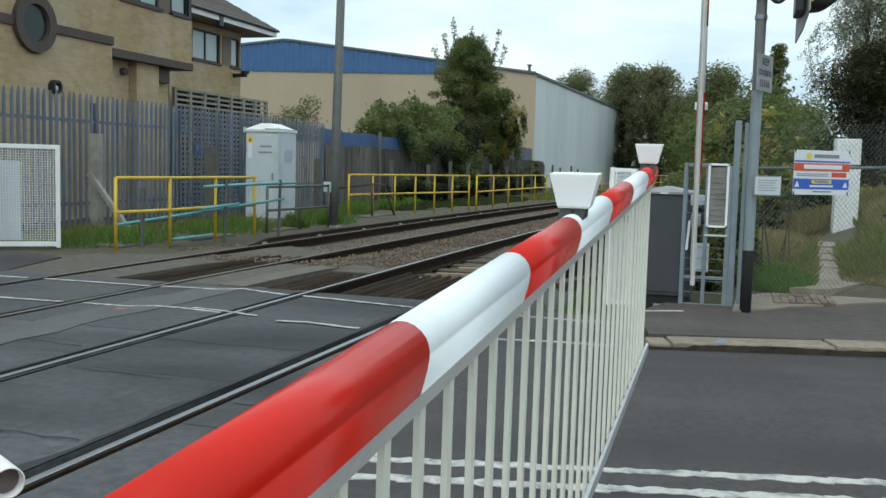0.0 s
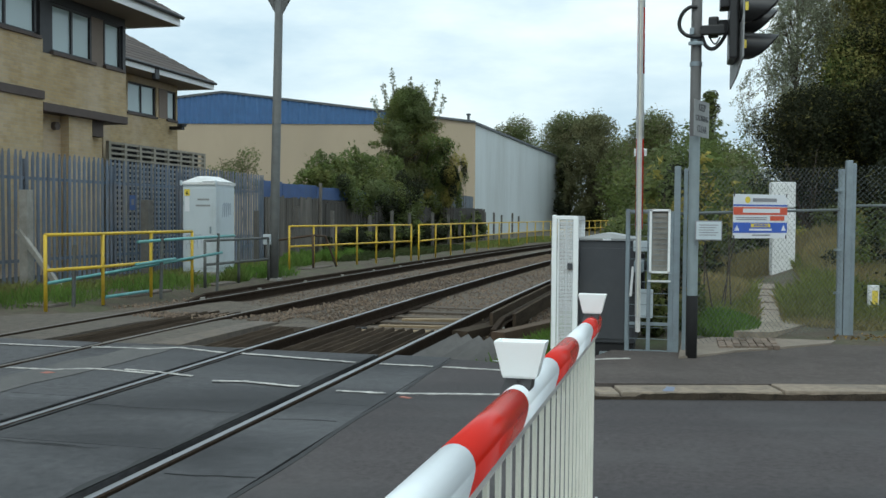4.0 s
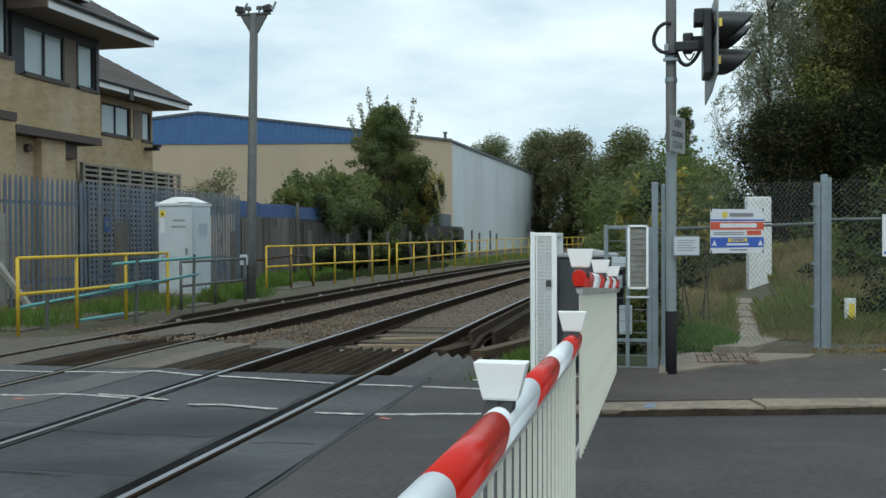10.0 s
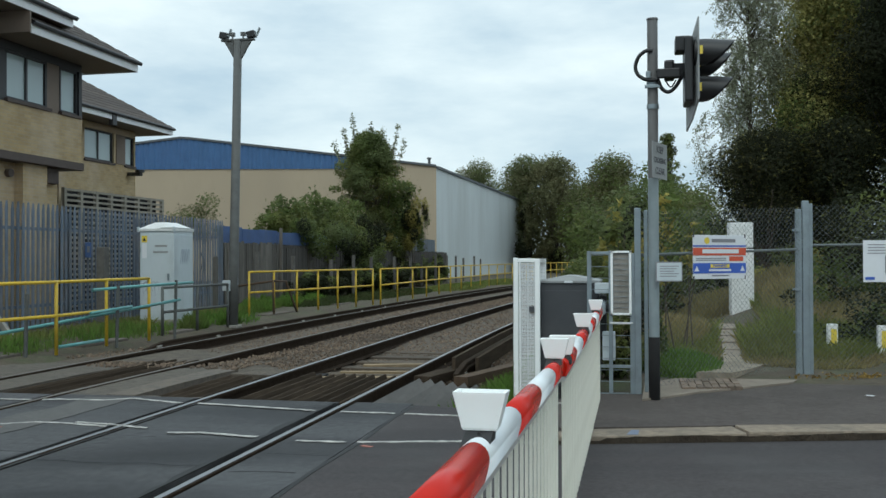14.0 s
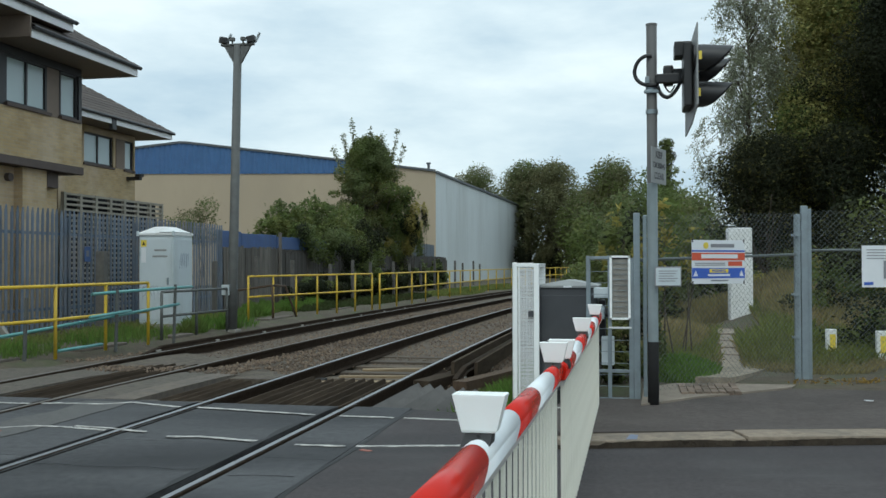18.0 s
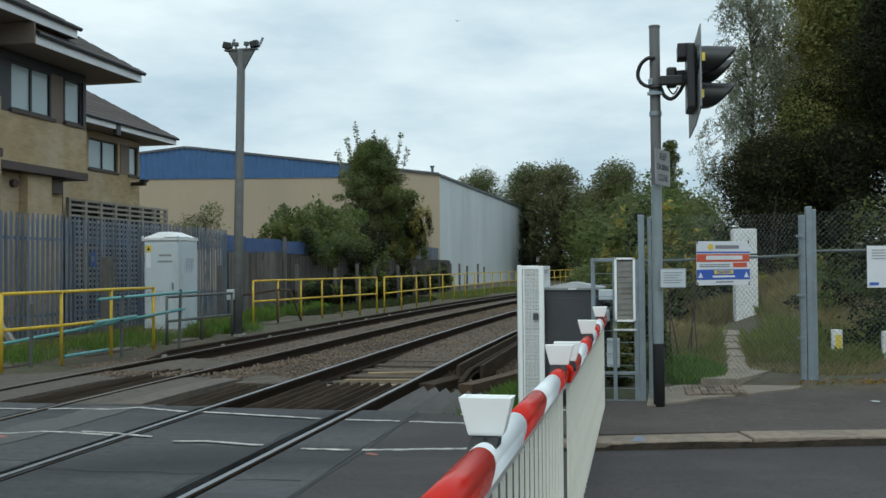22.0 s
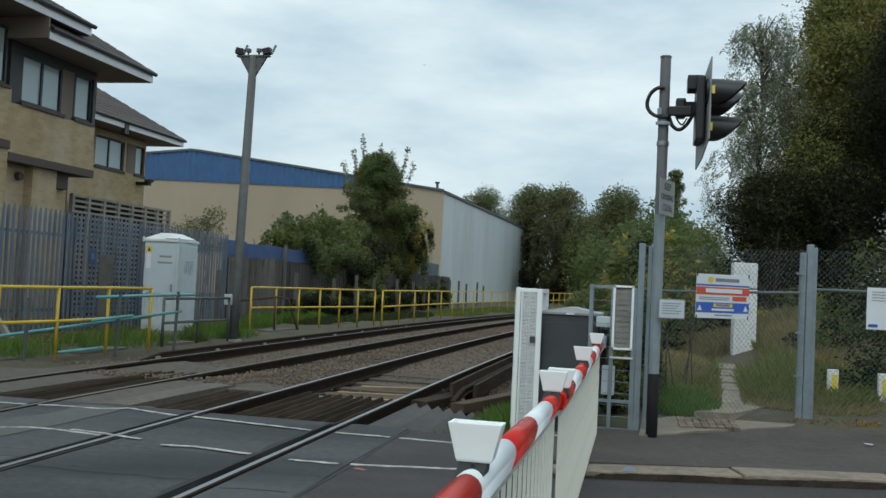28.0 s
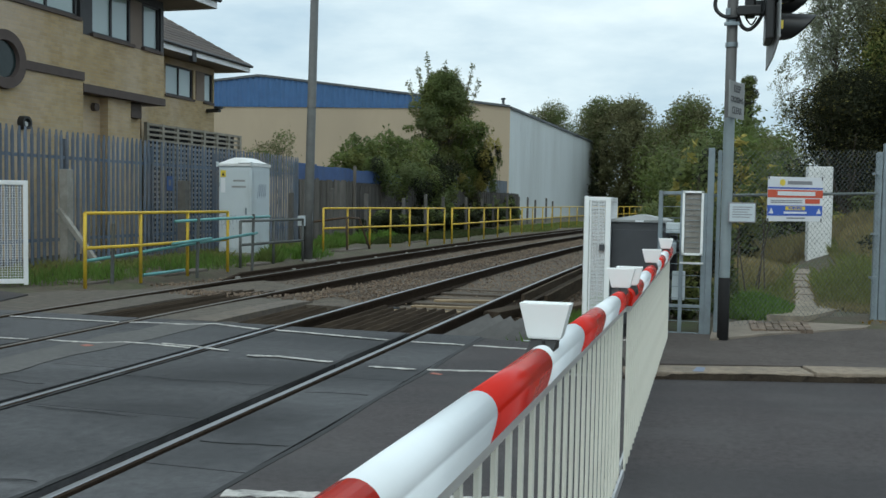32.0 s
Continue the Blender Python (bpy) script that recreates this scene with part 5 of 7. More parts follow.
# ---- chain-link fence ----
def chain_panel(b, p, q, z0a, z1a, z0b, z1b, pitch=0.046, r=0.0015):
    L = (q - p).length
    d = (q - p) / L
    nrm = Vector((-d.y, d.x, 0))
    for sgn in (1, -1):
        s = -2.2
        while s < L + 2.2:
            pts = []
            for (u, w) in ((s, 0.0), (s + sgn * 1.8, 1.0)):
                pts.append((u, w))
            (u0, w0), (u1, w1) = pts
            if u1 < u0:
                u0, w0, u1, w1 = u1, w1, u0, w0
            a, c = max(0.0, u0), min(L, u1)
            if c > a + 0.02:
                wa = w0 + (w1 - w0) * (a - u0) / (u1 - u0)
                wc = w0 + (w1 - w0) * (c - u0) / (u1 - u0)
                za = (z0a + (z0b - z0a) * a / L) + wa * ((z1a + (z1b - z1a) * a / L) - (z0a + (z0b - z0a) * a / L))
                zc = (z0a + (z0b - z0a) * c / L) + wc * ((z1a + (z1b - z1a) * c / L) - (z0a + (z0b - z0a) * c / L))
                A, C = p + d * a + Vector((0, 0, za)) + nrm * 0.002 * sgn, p + d * c + Vector((0, 0, zc)) + nrm * 0.002 * sgn
                b.tube([A, C], r, 3, caps=False)
            s += pitch * 1.35
    return b


cf = thing("chain_link_fence", "galvanised steel posts with chain-link mesh behind the footway", "fence")
FA0, FB0 = Vector((FA.x, FA.y, 0)), Vector((FB.x, FB.y, 0))
FC0 = FB0 + Vector((math.cos(radians(13)), math.sin(radians(13)), 0)) * 5.0
part("mesh", chain_panel(Build(), FA0, FB0, 0.12, 1.78, 0.17, 1.86), "wire", cf, "chain-link mesh", kind="stuff")
part("mesh", chain_panel(Build(), FB0 + Vector((0.06, 0.02, 0)), FC0, 0.17, 1.88, 0.3, 2.0), "wire", cf, "chain-link mesh", kind="stuff")
for p, top, w_ in ((FA0, 1.8, 0.03), (FA0 + Vector((0.075, 0.03, 0)), 1.78, 0.018), (FB0 + Vector((-0.075, -0.03, 0)), 1.84, 0.03), (FB0, 1.93, 0.034), (FB0 + Vector((0.055, 0.012, 0)), 1.9, 0.02), (FB0 + (FC0 - FB0) * 0.55, 1.98, 0.03), (FC0, 2.02, 0.03)):
    part("post", Build().box(p.x - w_, p.x + w_, p.y - w_, p.y + w_, -0.05, top, 0.008), "galv", cf)
for z0_, z1_, p, q in ((1.36, 1.42, FA0, FB0), (1.46, 1.5, FB0, FC0)):
    part("rail", Build().tube([p + Vector((0, 0.03, z0_)), q + Vector((0, 0.03, z1_))], 0.014, 8), "wire", cf)
for z in (0.55, 1.0, 1.62):
    part("tension_bolt", Build().box(FB0.x - 0.14, FB0.x - 0.06, FB0.y - 0.09, FB0.y - 0.06, z - 0.012, z + 0.012), "galv", cf)


# ---- relay case, mast, yellow rails on the far side ----
rc_ = thing("relay_case", "tall pale grey steel relay case with a shallow pitched roof", "relay cabinet", at=pose(-9.95, 18.8, -0.05))
part("body", Build().box(-0.38, 0.41, -0.45, 0.42, 0.12, 2.0, 0.015), "relay", rc_)
part("plinth", Build().box(-0.4, 0.43, -0.47, 0.44, -0.05, 0.12, 0.01), "concrete", rc_)
part("roof", Build().loft([[(-0.395, -0.475, 2.0), (0.425, -0.475, 2.0), (0.425, 0.44, 2.0), (-0.395, 0.44, 2.0)], [(-0.395, -0.475, 2.05), (0.425, -0.475, 2.05), (0.425, 0.44, 2.05), (-0.395, 0.44, 2.05)],
                           [(-0.12, -0.25, 2.19), (0.12, -0.25, 2.19), (0.12, 0.25, 2.19), (-0.12, 0.25, 2.19)]]), "white", rc_, "white pitched roof")
part("door", Build().box(-0.35, 0.37, -0.465, -0.452, 0.2, 1.92, 0.006), "relay", rc_)
part("side_door", Build().box(0.412, 0.424, -0.39, 0.37, 0.2, 1.92, 0.006), "relay", rc_)
part("hazard_label", Build().box(-0.33, -0.2, -0.47, -0.467, 1.76, 1.9), "signyel", rc_, "yellow hazard label")
part("hazard_text", Build().box(-0.32, -0.21, -0.474, -0.471, 1.42, 1.74), "signwhite", rc_, "white label below")
part("hazard_symbol", Build().loft([[(-0.3, -0.4712, 1.79), (-0.23, -0.4712, 1.79), (-0.265, -0.4712, 1.87)], [(-0.3, -0.473, 1.79), (-0.23, -0.473, 1.79), (-0.265, -0.473, 1.87)]]), "black", rc_)
for i, (x0, x1) in enumerate(((-0.02, 0.26), (-0.06, 0.28))):
    part("stencil_bar", Build().box(x0, x1, -0.47, -0.467, 1.66 - i * 0.13, 1.7 - i * 0.13), "cablid", rc_)
part("handle", Build().box(0.27, 0.31, -0.485, -0.465, 0.95, 1.1, 0.005), "galv", rc_)
for k, (x, z, w_) in enumerate(((-0.2, 0.85, 0.1), (-0.12, 0.75, 0.05), (-0.22, 0.68, 0.07))):
    part("scrawl", Build().tube([(x - w_, -0.468, z), (x, -0.468, z + 0.08), (x + w_, -0.468, z - 0.03)], 0.006, 5), "cablid", rc_, "grey scrawl")

for k in range(4):
    part("scrawl", Build().tube(curved([(-0.28 + 0.09 * k, -0.469, 0.62), (-0.3 + 0.09 * k, -0.469, 0.85), (-0.22 + 0.09 * k, -0.469, 0.92), (-0.2 + 0.09 * k, -0.469, 0.74)], 4), 0.005, 4), "scrawl", rc_, "faint grey-blue scrawl")
    part("scrawl", Build().tube(curved([(0.427, -0.2 + 0.1 * k, 1.3), (0.427, -0.16 + 0.1 * k, 1.55), (0.427, -0.1 + 0.1 * k, 1.6), (0.427, -0.12 + 0.1 * k, 1.35)], 4), 0.005, 4), "scrawl", rc_, "faint grey-blue scrawl")
for sx in (-1, 1):
    part("roof_lug", Build().box(0.015 + sx * 0.41 - 0.022, 0.015 + sx * 0.41 + 0.022, -0.51, -0.466, 1.98, 2.09, 0.008), "relay", rc_)
part("roof_ridge", Build().box(0.1, 0.42, -0.478, 0.442, 2.052, 2.07, 0.004), "cablid", rc_)
for z in (0.4, 1.0, 1.6):
    part("hinge", Build().tube([(-0.36, -0.468, z - 0.05), (-0.36, -0.468, z + 0.05)], 0.012, 8), "galv", rc_)
bn = thing("blue_notice", "small faded blue notice fixed to the palisade fence", "notice", at=pose(-11.33, 18.0, 1.55, 0, 0, 90))
part("plate", Build().box(-0.11, 0.11, -0.006, 0.0, -0.16, 0.16, 0.002), "bluesheet", bn)
part("print_bar", Build().box(-0.05, 0.05, -0.008, -0.0065, -0.05, 0.08), "pale", bn)
lm = thing("floodlight_mast", "tall weathered grey mast with two floodlights on a forked head", "lamp mast", at=pose(-8.31, 18.55, -0.1))
part("pole", Build().tube([(0, 0, 0), (0.03, 0, 1.2), (0.13, 0, 6.06)], [0.11, 0.1, 0.085], 16), "mast", lm, smooth=True)
part("foot_box", Build().box(-0.15, 0.15, -0.15, 0.15, 0.0, 0.06, 0.01), "concrete", lm)
part("switch_box", Build().box(-0.16, 0.0, -0.16, -0.09, 0.78, 1.0, 0.01), "relay", lm)
part("pale_strip", Build().box(0.1, 0.125, -0.02, 0.01, 0.9, 1.6, 0.003), "galv", lm)
fork = Build()
for sx in (-1, 1):
    fork.loft([[(0.13 + sx * 0.05, yy, 5.62), (0.13 + sx * 0.3, yy, 6.04), (0.13 + sx * 0.36, yy, 6.06), (0.13 + sx * 0.05, yy, 6.06)] for yy in (-0.03, 0.03)])
fork.box(-0.24, 0.5, -0.05, 0.05, 6.05, 6.09, 0.008)
part("fork_head", fork, "mast", lm)
for sx in (-1, 1):
    fl_ = part("floodlight", Build().box(-0.09, 0.09, -0.08, 0.08, 0.0, 0.14, 0.02, pose(0, 0, 0, 0, -12 * sx, 0)), "black", lm, "small black floodlight", at=pose(0.13 + sx * 0.32, 0, 6.1))
    part("glass", Build().box(-0.06, 0.06, -0.075, -0.062, 0.01, 0.09, 0.004), "glass", fl_)
    part("bracket", Build().tube([(0.13 + sx * 0.12, 0, 6.06), (0.13 + sx * 0.12, 0, 6.22)], 0.02, 8).box(0.13 + sx * 0.12 - 0.05, 0.13 + sx * 0.12 + 0.05, -0.04, 0.04, 6.15, 6.23, 0.01), "mast", lm)
    part("visor", Build().box(-0.005, 0.005, -0.05, 0.05, 0.0, 0.17, 0.0, pose(0.13 + sx * 0.32 + 0.1, 0, 6.15, 0, 25, 0)), "relay", lm)


def handrail(name, label, pts, h, mids, mat, r, group, z=-0.05, category="handrail"):
    hr = thing(name, label, category, group=group)
    for x, y in pts:
        part("post", Build().tube([(x, y, z - 0.02), (x, y, z + h)], r, 10), mat, hr, smooth=True)
    for k in [h] + mids:
        part("rail", Build().tube([(x, y, z + k) for x, y in pts], r * 0.95, 10), mat, hr, smooth=True)
    return hr


handrail("yellow_handrail", "yellow painted tubular handrail on the verge, flaking", [(-8.57, 11.4), (-8.39, 12.5), (-8.45, 13.95), (-8.3, 15.05)], 1.06, [0.56], "yellow", 0.027, "yellow handrails")
handrail("yellow_handrail", "yellow painted tubular handrail beside the track", [(-9.2 + 1.34 * i / 6, 21.5 + 6.3 * i / 6) for i in range(7)], 1.08, [0.58], "yellow", 0.027, "yellow handrails")
handrail("yellow_handrail", "long yellow painted tubular handrail beside the track", [(-7.7 + 0.006 * i * i, 28.1 + 2.1 * i) for i in range(24)], 1.08, [0.58], "yellow", 0.027, "yellow handrails")
handrail("grey_handrail", "dull grey tubular handrail by the mast", [(-8.5, 15.9), (-8.45, 17.2), (-8.35, 18.4)], 0.87, [0.42], "darkrail", 0.028, "grey handrails")
br_ = thing("brown_handrail", "broken brown rusty handrail behind the mast", "handrail", group="grey handrails")
for pts, r in (([(-8.83, 22.17, -0.1), (-8.86, 22.2, 0.82)], 0.03), ([(-8.68, 23.46, -0.1), (-8.95, 23.3, 0.78)], 0.03), ([(-9.75, 21.75, 0.66), (-8.86, 22.2, 0.8), (-8.95, 23.3, 0.76)], 0.028)):
    part("rail" if len(pts) > 2 else "post", Build().tube(pts, r, 8), "baulk", br_, smooth=True)
solid("concrete_pad", Build().box(-9.15, -8.8, 21.9, 23.5, -0.15, -0.02, 0.02), "lightcon", "low worn concrete pad beside the far rail", "concrete pad", kind="structure")
for x0, x1, y0, y1 in ((-9.3, -8.75, 11.7, 12.3), (-8.9, -8.6, 13.5, 14.9), (-8.75, -8.45, 16.3, 17.1), (-9.0, -8.75, 27.2, 28.6)):
    solid("concrete_pad", Build().box(x0, x1, y0, y1, -0.15, -0.015, 0.02), "lightcon", "low broken concrete slab in the verge grass", "concrete pad", kind="structure")
td = thing("duct_pipes", "teal plastic duct pipes slung on dark stakes", "duct pipe")
for pts in ([(-8.42, 13.5, 0.86), (-8.2, 14.4, 0.89), (-7.95, 16.0, 0.92)], [(-8.95, 11.9, 0.28), (-8.5, 13.3, 0.42), (-8.0, 15.6, 0.62)], [(-8.42, 12.6, 0.04), (-8.3, 13.6, 0.06)], [(-8.36, 13.35, 0.5), (-8.2, 14.3, 0.56)]):
    part("pipe", Build().tube(pts, 0.026, 8), "teal", td, smooth=True)
for x, y, h in ((-8.62, 12.1, 0.85), (-8.3, 14.0, 0.92), (-8.05, 15.5, 0.97)):
    part("stake", Build().tube([(x, y, -0.1), (x + 0.03, y, h)], 0.028, 8), "darkrail", td)

# concrete fence posts, one with a stay
def concrete_post(x, y, h, w=0.07, stay=False):
    cp = thing("concrete_post", "weathered concrete fence post with a slanting stay" if stay else "weathered concrete fence post on the verge", "fence post", group="concrete posts")
    part("shaft", Build().box(x - w, x + w, y - w, y + w, -0.1, h, 0.015), "concrete" if stay else "oldpost", cp)
    if stay:
        part("stay", Build().box(-0.045, 0.045, -0.045, 0.045, 0, 1.45, 0.008, pose(x + 0.85, y - 0.1, -0.1, 0, -40, 0)), "concrete", cp)


concrete_post(-11.0, 14.15, 1.72, 0.085, True)
concrete_post(-10.5, 17.2, 1.6, 0.09)
random.seed(9)
for i in range(15):
    y = 22 + i * 2.9
    concrete_post(-10.3 + 0.01 * i + random.uniform(-0.15, 0.15), y, random.uniform(1.3, 1.6), 0.055)


# ---- fences and buildings on the left ----
pf = thing("palisade_fence", "blue-grey steel palisade fence along the railway boundary", "fence")
FX = -11.4
pale_b = Build()
prof = [(-0.036, 0.0), (-0.018, 0.029), (0.018, 0.029), (0.036, 0.0)]
ring = lambda z, s=1.0: [(0.0 + p[1], p[0] * s, z) for p in prof] + [(p[1] - 0.004, p[0] * s, z) for p in reversed(prof)]
pale_b.loft([ring(0.0), ring(2.28), ring(2.42, 0.12)])
pale_me = pale_b.mesh("pale", "pale")
y = 6.0
while y < 24.8:
    part("pale", pale_me, "", pf, at=pose(FX, y, 0.02 + random.uniform(-0.012, 0.012), random.uniform(-0.4, 0.4), 0, random.uniform(-3, 3)))
    y += 0.155
for z in (0.45, 1.95):
    part("rail", Build().box(FX - 0.06, FX - 0.01, 6.0, 24.8, z - 0.03, z + 0.03, 0.006), "pale", pf)
for y in list(np.arange(6.5, 23, 2.75)) + [24.85]:
    part("post", Build().box(FX - 0.14, FX - 0.05, y - 0.05, y + 0.05, 0, 2.3, 0.006), "pale", pf)
bf = thing("board_fence", "weathered grey-brown board fence along the boundary", "fence")
bme = Build().box(-0.012, 0.012, -0.07, 0.07, 0.0, 1.75).mesh("plank", "board")
bmp = Build().box(-0.012, 0.012, -0.07, 0.07, 0.0, 1.86).mesh("plank", "paleboard")
y = 25.0
while y < 57:
    part("plank", bmp if y < 29.1 else bme, "", bf, at=pose(FX, y, random.uniform(-0.06, 0.03), 0, random.uniform(-0.6, 0.6), random.uniform(-2, 2)))
    y += 0.15
for z in (0.4, 1.4):
    part("rail", Build().box(FX - 0.06, FX - 0.015, 24.95, 57, z - 0.04, z + 0.04), "board", bf)
bh = thing("blue_hoarding", "dark boarded hoarding topped with blue sheet", "hoarding")
part("lower_boards", Build().box(-11.56, -11.51, 24.95, 36.5, 0, 1.82), "board", bh)
part("hoarding_post", Build().box(-11.38, -11.29, 29.05, 29.14, 0, 2.36, 0.01), "paleboard", bh, "pale weathered post")
for i in range(8):
    part("blue_sheet", Build().box(-11.56, -11.5 + 0.01 * (i % 2), 24.97 + 1.4 * i, 26.36 + 1.4 * i, 1.825, 2.3 - 0.03 * (i % 2) - 0.012 * i, 0.008), "bluesheet", bh)
hb = thing("grey_hoarding", "grey corrugated steel hoarding behind the board fence", "hoarding")
for i in range(50):
    y = 36.8 + i * 0.4
    part("sheet", Build().loft([[(-12.1, y, z), (-12.06, y + 0.12, z), (-12.06, y + 0.28, z), (-12.1, y + 0.39, z), (-12.14, y + 0.39, z), (-12.14, y, z)] for z in (0, 2.5)]), "greysheet", hb)


def facing_x(b, x, y0, y1, z0, z1, t=0.25):
    return b.box(x - t, x, y0, y1, z0, z1)


# brick offices: long fronts face +x, set back in steps
of = thing("brick_offices", "buff brick two-storey office building with brown tiled roofs", "building")
X1, X2 = -12.9, -17.5
def wall(y0, y1, z0, z1, x, holes=()):
    """A front in the plane x, with openings through it, as strips."""
    b = Build()
    zs = sorted({z0, z1, *[h[2] for h in holes], *[h[3] for h in holes]})
    for za, zb in zip(zs[:-1], zs[1:]):
        cuts = sorted([(h[0], h[1]) for h in holes if h[2] <= za and h[3] >= zb])
        yy = y0
        for c0, c1 in cuts:
            if c0 > yy:
                b.box(x - 0.3, x, yy, c0, za, zb)
            yy = c1
        if yy < y1:
            b.box(x - 0.3, x, yy, y1, za, zb)
    return b


def window(parent, x, y0, y1, z0, z1, cols):
    w_ = part("window", Build().box(x - 0.12, x - 0.05, y0, y1, z0, z0 + 0.06).box(x - 0.12, x - 0.05, y0, y1, z1 - 0.06, z1).box(x - 0.12, x - 0.05, y0, y0 + 0.06, z0, z1).box(x - 0.12, x - 0.05, y1 - 0.06, y1, z0, z1), "wframe", parent, "dark framed window")
    for i in range(cols):
        a, c = y0 + 0.06 + (y1 - y0 - 0.12) * i / cols, y0 + 0.06 + (y1 - y0 - 0.12) * (i + 1) / cols
        part("pane", Build().box(x - 0.1, x - 0.09, a + 0.03, c - 0.03, z0 + 0.06, z1 - 0.06), "glass", w_)
        if i:
            part("mullion", Build().box(x - 0.12, x - 0.05, a - 0.03, a + 0.03, z0 + 0.06, z1 - 0.06), "wframe", w_)
    part("sill", Build().box(x - 0.05, x + 0.05, y0 - 0.05, y1 + 0.05, z0 - 0.07, z0), "band", w_)


# near wing with the round window, then the jutting bay
def eaves(parent, x_front, y0, y1, z, over, end_over, rise, depth):
    """Roof with a white fascia; the eaves overhang the front and the far end."""
    xe, ye = x_front + over, y1 + end_over
    part("soffit", Build().box(x_front - 0.5, xe, y0, ye, z, z + 0.03), "soffit", parent, "pale brown soffit")
    part("fascia", Build().box(xe, xe + 0.03, y0, ye, z - 0.02, z + 0.17, 0.004).box(x_front - 2.0, xe, ye, ye + 0.03, z - 0.02, z + 0.17, 0.004), "fascia", parent, "white fascia board")
    part("gutter", Build().tube([(xe + 0.08, y0, z + 0.19), (xe + 0.08, ye + 0.05, z + 0.19)], 0.05, 8), "wframe", parent)
    xt, zt = x_front - depth, z + 0.2 + rise
    q = depth + over
    rf_ = Build()
    rf_.add([(xe + 0.1, y0, z + 0.2), (xe + 0.1, ye + 0.1, z + 0.2), (xt, ye - q, zt), (xt, y0, zt), (xt - q, ye + 0.1, z + 0.2), (xt - q, y0, z + 0.2)],
            [(0, 1, 2, 3), (1, 4, 2), (3, 2, 4, 5), (0, 3, 5), (0, 5, 4, 1)])
    rf = part("roof", rf_, "tile", parent, "brown tiled hipped roof")
    n = int(math.hypot(rise, q) / 0.28)
    for i in range(n):
        s = i / n
        xa, za, yb = xe + 0.1 - (q + 0.1) * s, z + 0.2 + rise * s, ye + 0.1 - (q + 0.1) * s
        if yb > y0 + 0.2:
            part("tile_course", Build().loft([[(xa + 0.01, y, za + 0.0), (xa + 0.01, y, za + 0.018), (xa - q / n, y, za + rise / n + 0.008), (xa - q / n, y, za + rise / n - 0.02)] for y in (y0, yb)]), "tile", rf)


YB0, YB1 = 17.13, 20.25
Z_BAND, Z_SILL, Z_HEAD = 3.46, 4.68, 5.8
part("bay_wall", wall(YB0, YB1, Z_BAND + 0.18, Z_SILL, X1), "brick", of)
part("bay_band", Build().box(X1 - 0.35, X1 + 0.05, YB0, YB1, Z_BAND, Z_BAND + 0.18, 0.01), "band", of, "brown band under the bay")
part("bay_floor", Build().box(X1 - 1.2, X1 - 0.35, YB0, YB1, Z_BAND, Z_BAND + 0.1), "soffit", of)
part("recessed_wall", wall(YB0 - 0.002, 19.75, 0.0, Z_BAND, X1 - 0.33), "brick", of)
part("recess_end", Build().box(X1 - 4.0, X1 - 0.63, 19.45, 19.75, 0, Z_BAND), "brick", of)
part("column", Build().box(X1 - 0.33, X1 - 0.12, 18.2, 19.06, 0, Z_BAND - 0.002), "brick", of)
part("vent_box", Build().box(X1 - 0.33, X1 - 0.2, 19.2, 19.62, 3.1, Z_BAND - 0.01, 0.01), "band", of, "dark brown vent box under the bay")
part("bay_end", Build().box(X1 - 4.5, X1 - 0.3, YB1 - 0.25, YB1, Z_BAND + 0.1, Z_SILL), "brick", of)
part("bay_back", Build().box(X1 - 3.0, X1 - 2.9, 12, YB1, Z_SILL, 6.4), "soffit", of)
part("bay_head", Build().box(X1 - 0.3, X1 - 0.02, YB0, YB1, Z_HEAD, Z_HEAD + 0.25), "wframe", of)
part("jamb", Build().box(X1 - 0.3, X1 - 0.04, 17.14, 17.5, Z_SILL, Z_HEAD), "wframe", of)
window(of, X1, 17.5, 18.95, Z_SILL + 0.07, Z_HEAD, 2)
part("brown_pier", Build().box(X1 - 0.3, X1 - 0.06, 18.96, 19.42, Z_SILL, Z_HEAD), "soffit", of)
window(of, X1, 19.42, 20.12, Z_SILL + 0.07, Z_HEAD, 1)
part("corner_post", Build().box(X1 - 0.12, X1, 20.12, 20.24, Z_SILL, Z_HEAD), "wframe", of)
part("end_glass", Build().box(X1 - 1.0, X1 - 0.12, 20.16, 20.19, Z_SILL + 0.07, Z_HEAD), "glass", of)
part("alarm", Build().tube([(X1 - 0.33, 17.95, 3.22), (X1 - 0.22, 17.95, 3.22)], 0.09, 14), "band", of, "round brown wall fitting")
part("front_wall", wall(4.0, YB0, 0.0, 4.95, X1 + 0.03), "brick", of)
window(of, X1 + 0.03, 14.2, 17.0, 5.0, 6.2, 3)
part("front_pier", wall(4.0, 14.2, 4.955, 6.4, X1 + 0.03), "brick", of)
part("front_band", Build().box(X1 + 0.03, X1 + 0.08, 4.0, 14.22, 3.69, 3.87, 0.01).box(X1 + 0.03, X1 + 0.08, 15.28, YB0, 3.69, 3.87, 0.01), "band", of, "brown band round the front")
part("front_return", Build().box(X1 - 0.95, X1 - 0.275, YB0 - 0.28, YB0 - 0.002, 0.0, 3.66), "brick", of)
rw = Build()
n = 36
rw.loft([[(X1 + d, 14.75 + r * math.cos(2 * math.pi * k / n), 3.8 + r * math.sin(2 * math.pi * k / n)) for k in range(n)] for d, r in ((0.04, 0.56), (0.13, 0.55), (0.13, 0.36), (0.045, 0.34))], caps=False)
rwin = part("round_window", rw, "band", of, "round window in a brown ring")
part("pane", Build().tube([(X1 + 0.04, 14.75, 3.8), (X1 + 0.055, 14.75, 3.8)], 0.345, 36), "pane", rwin)
vent = Build()
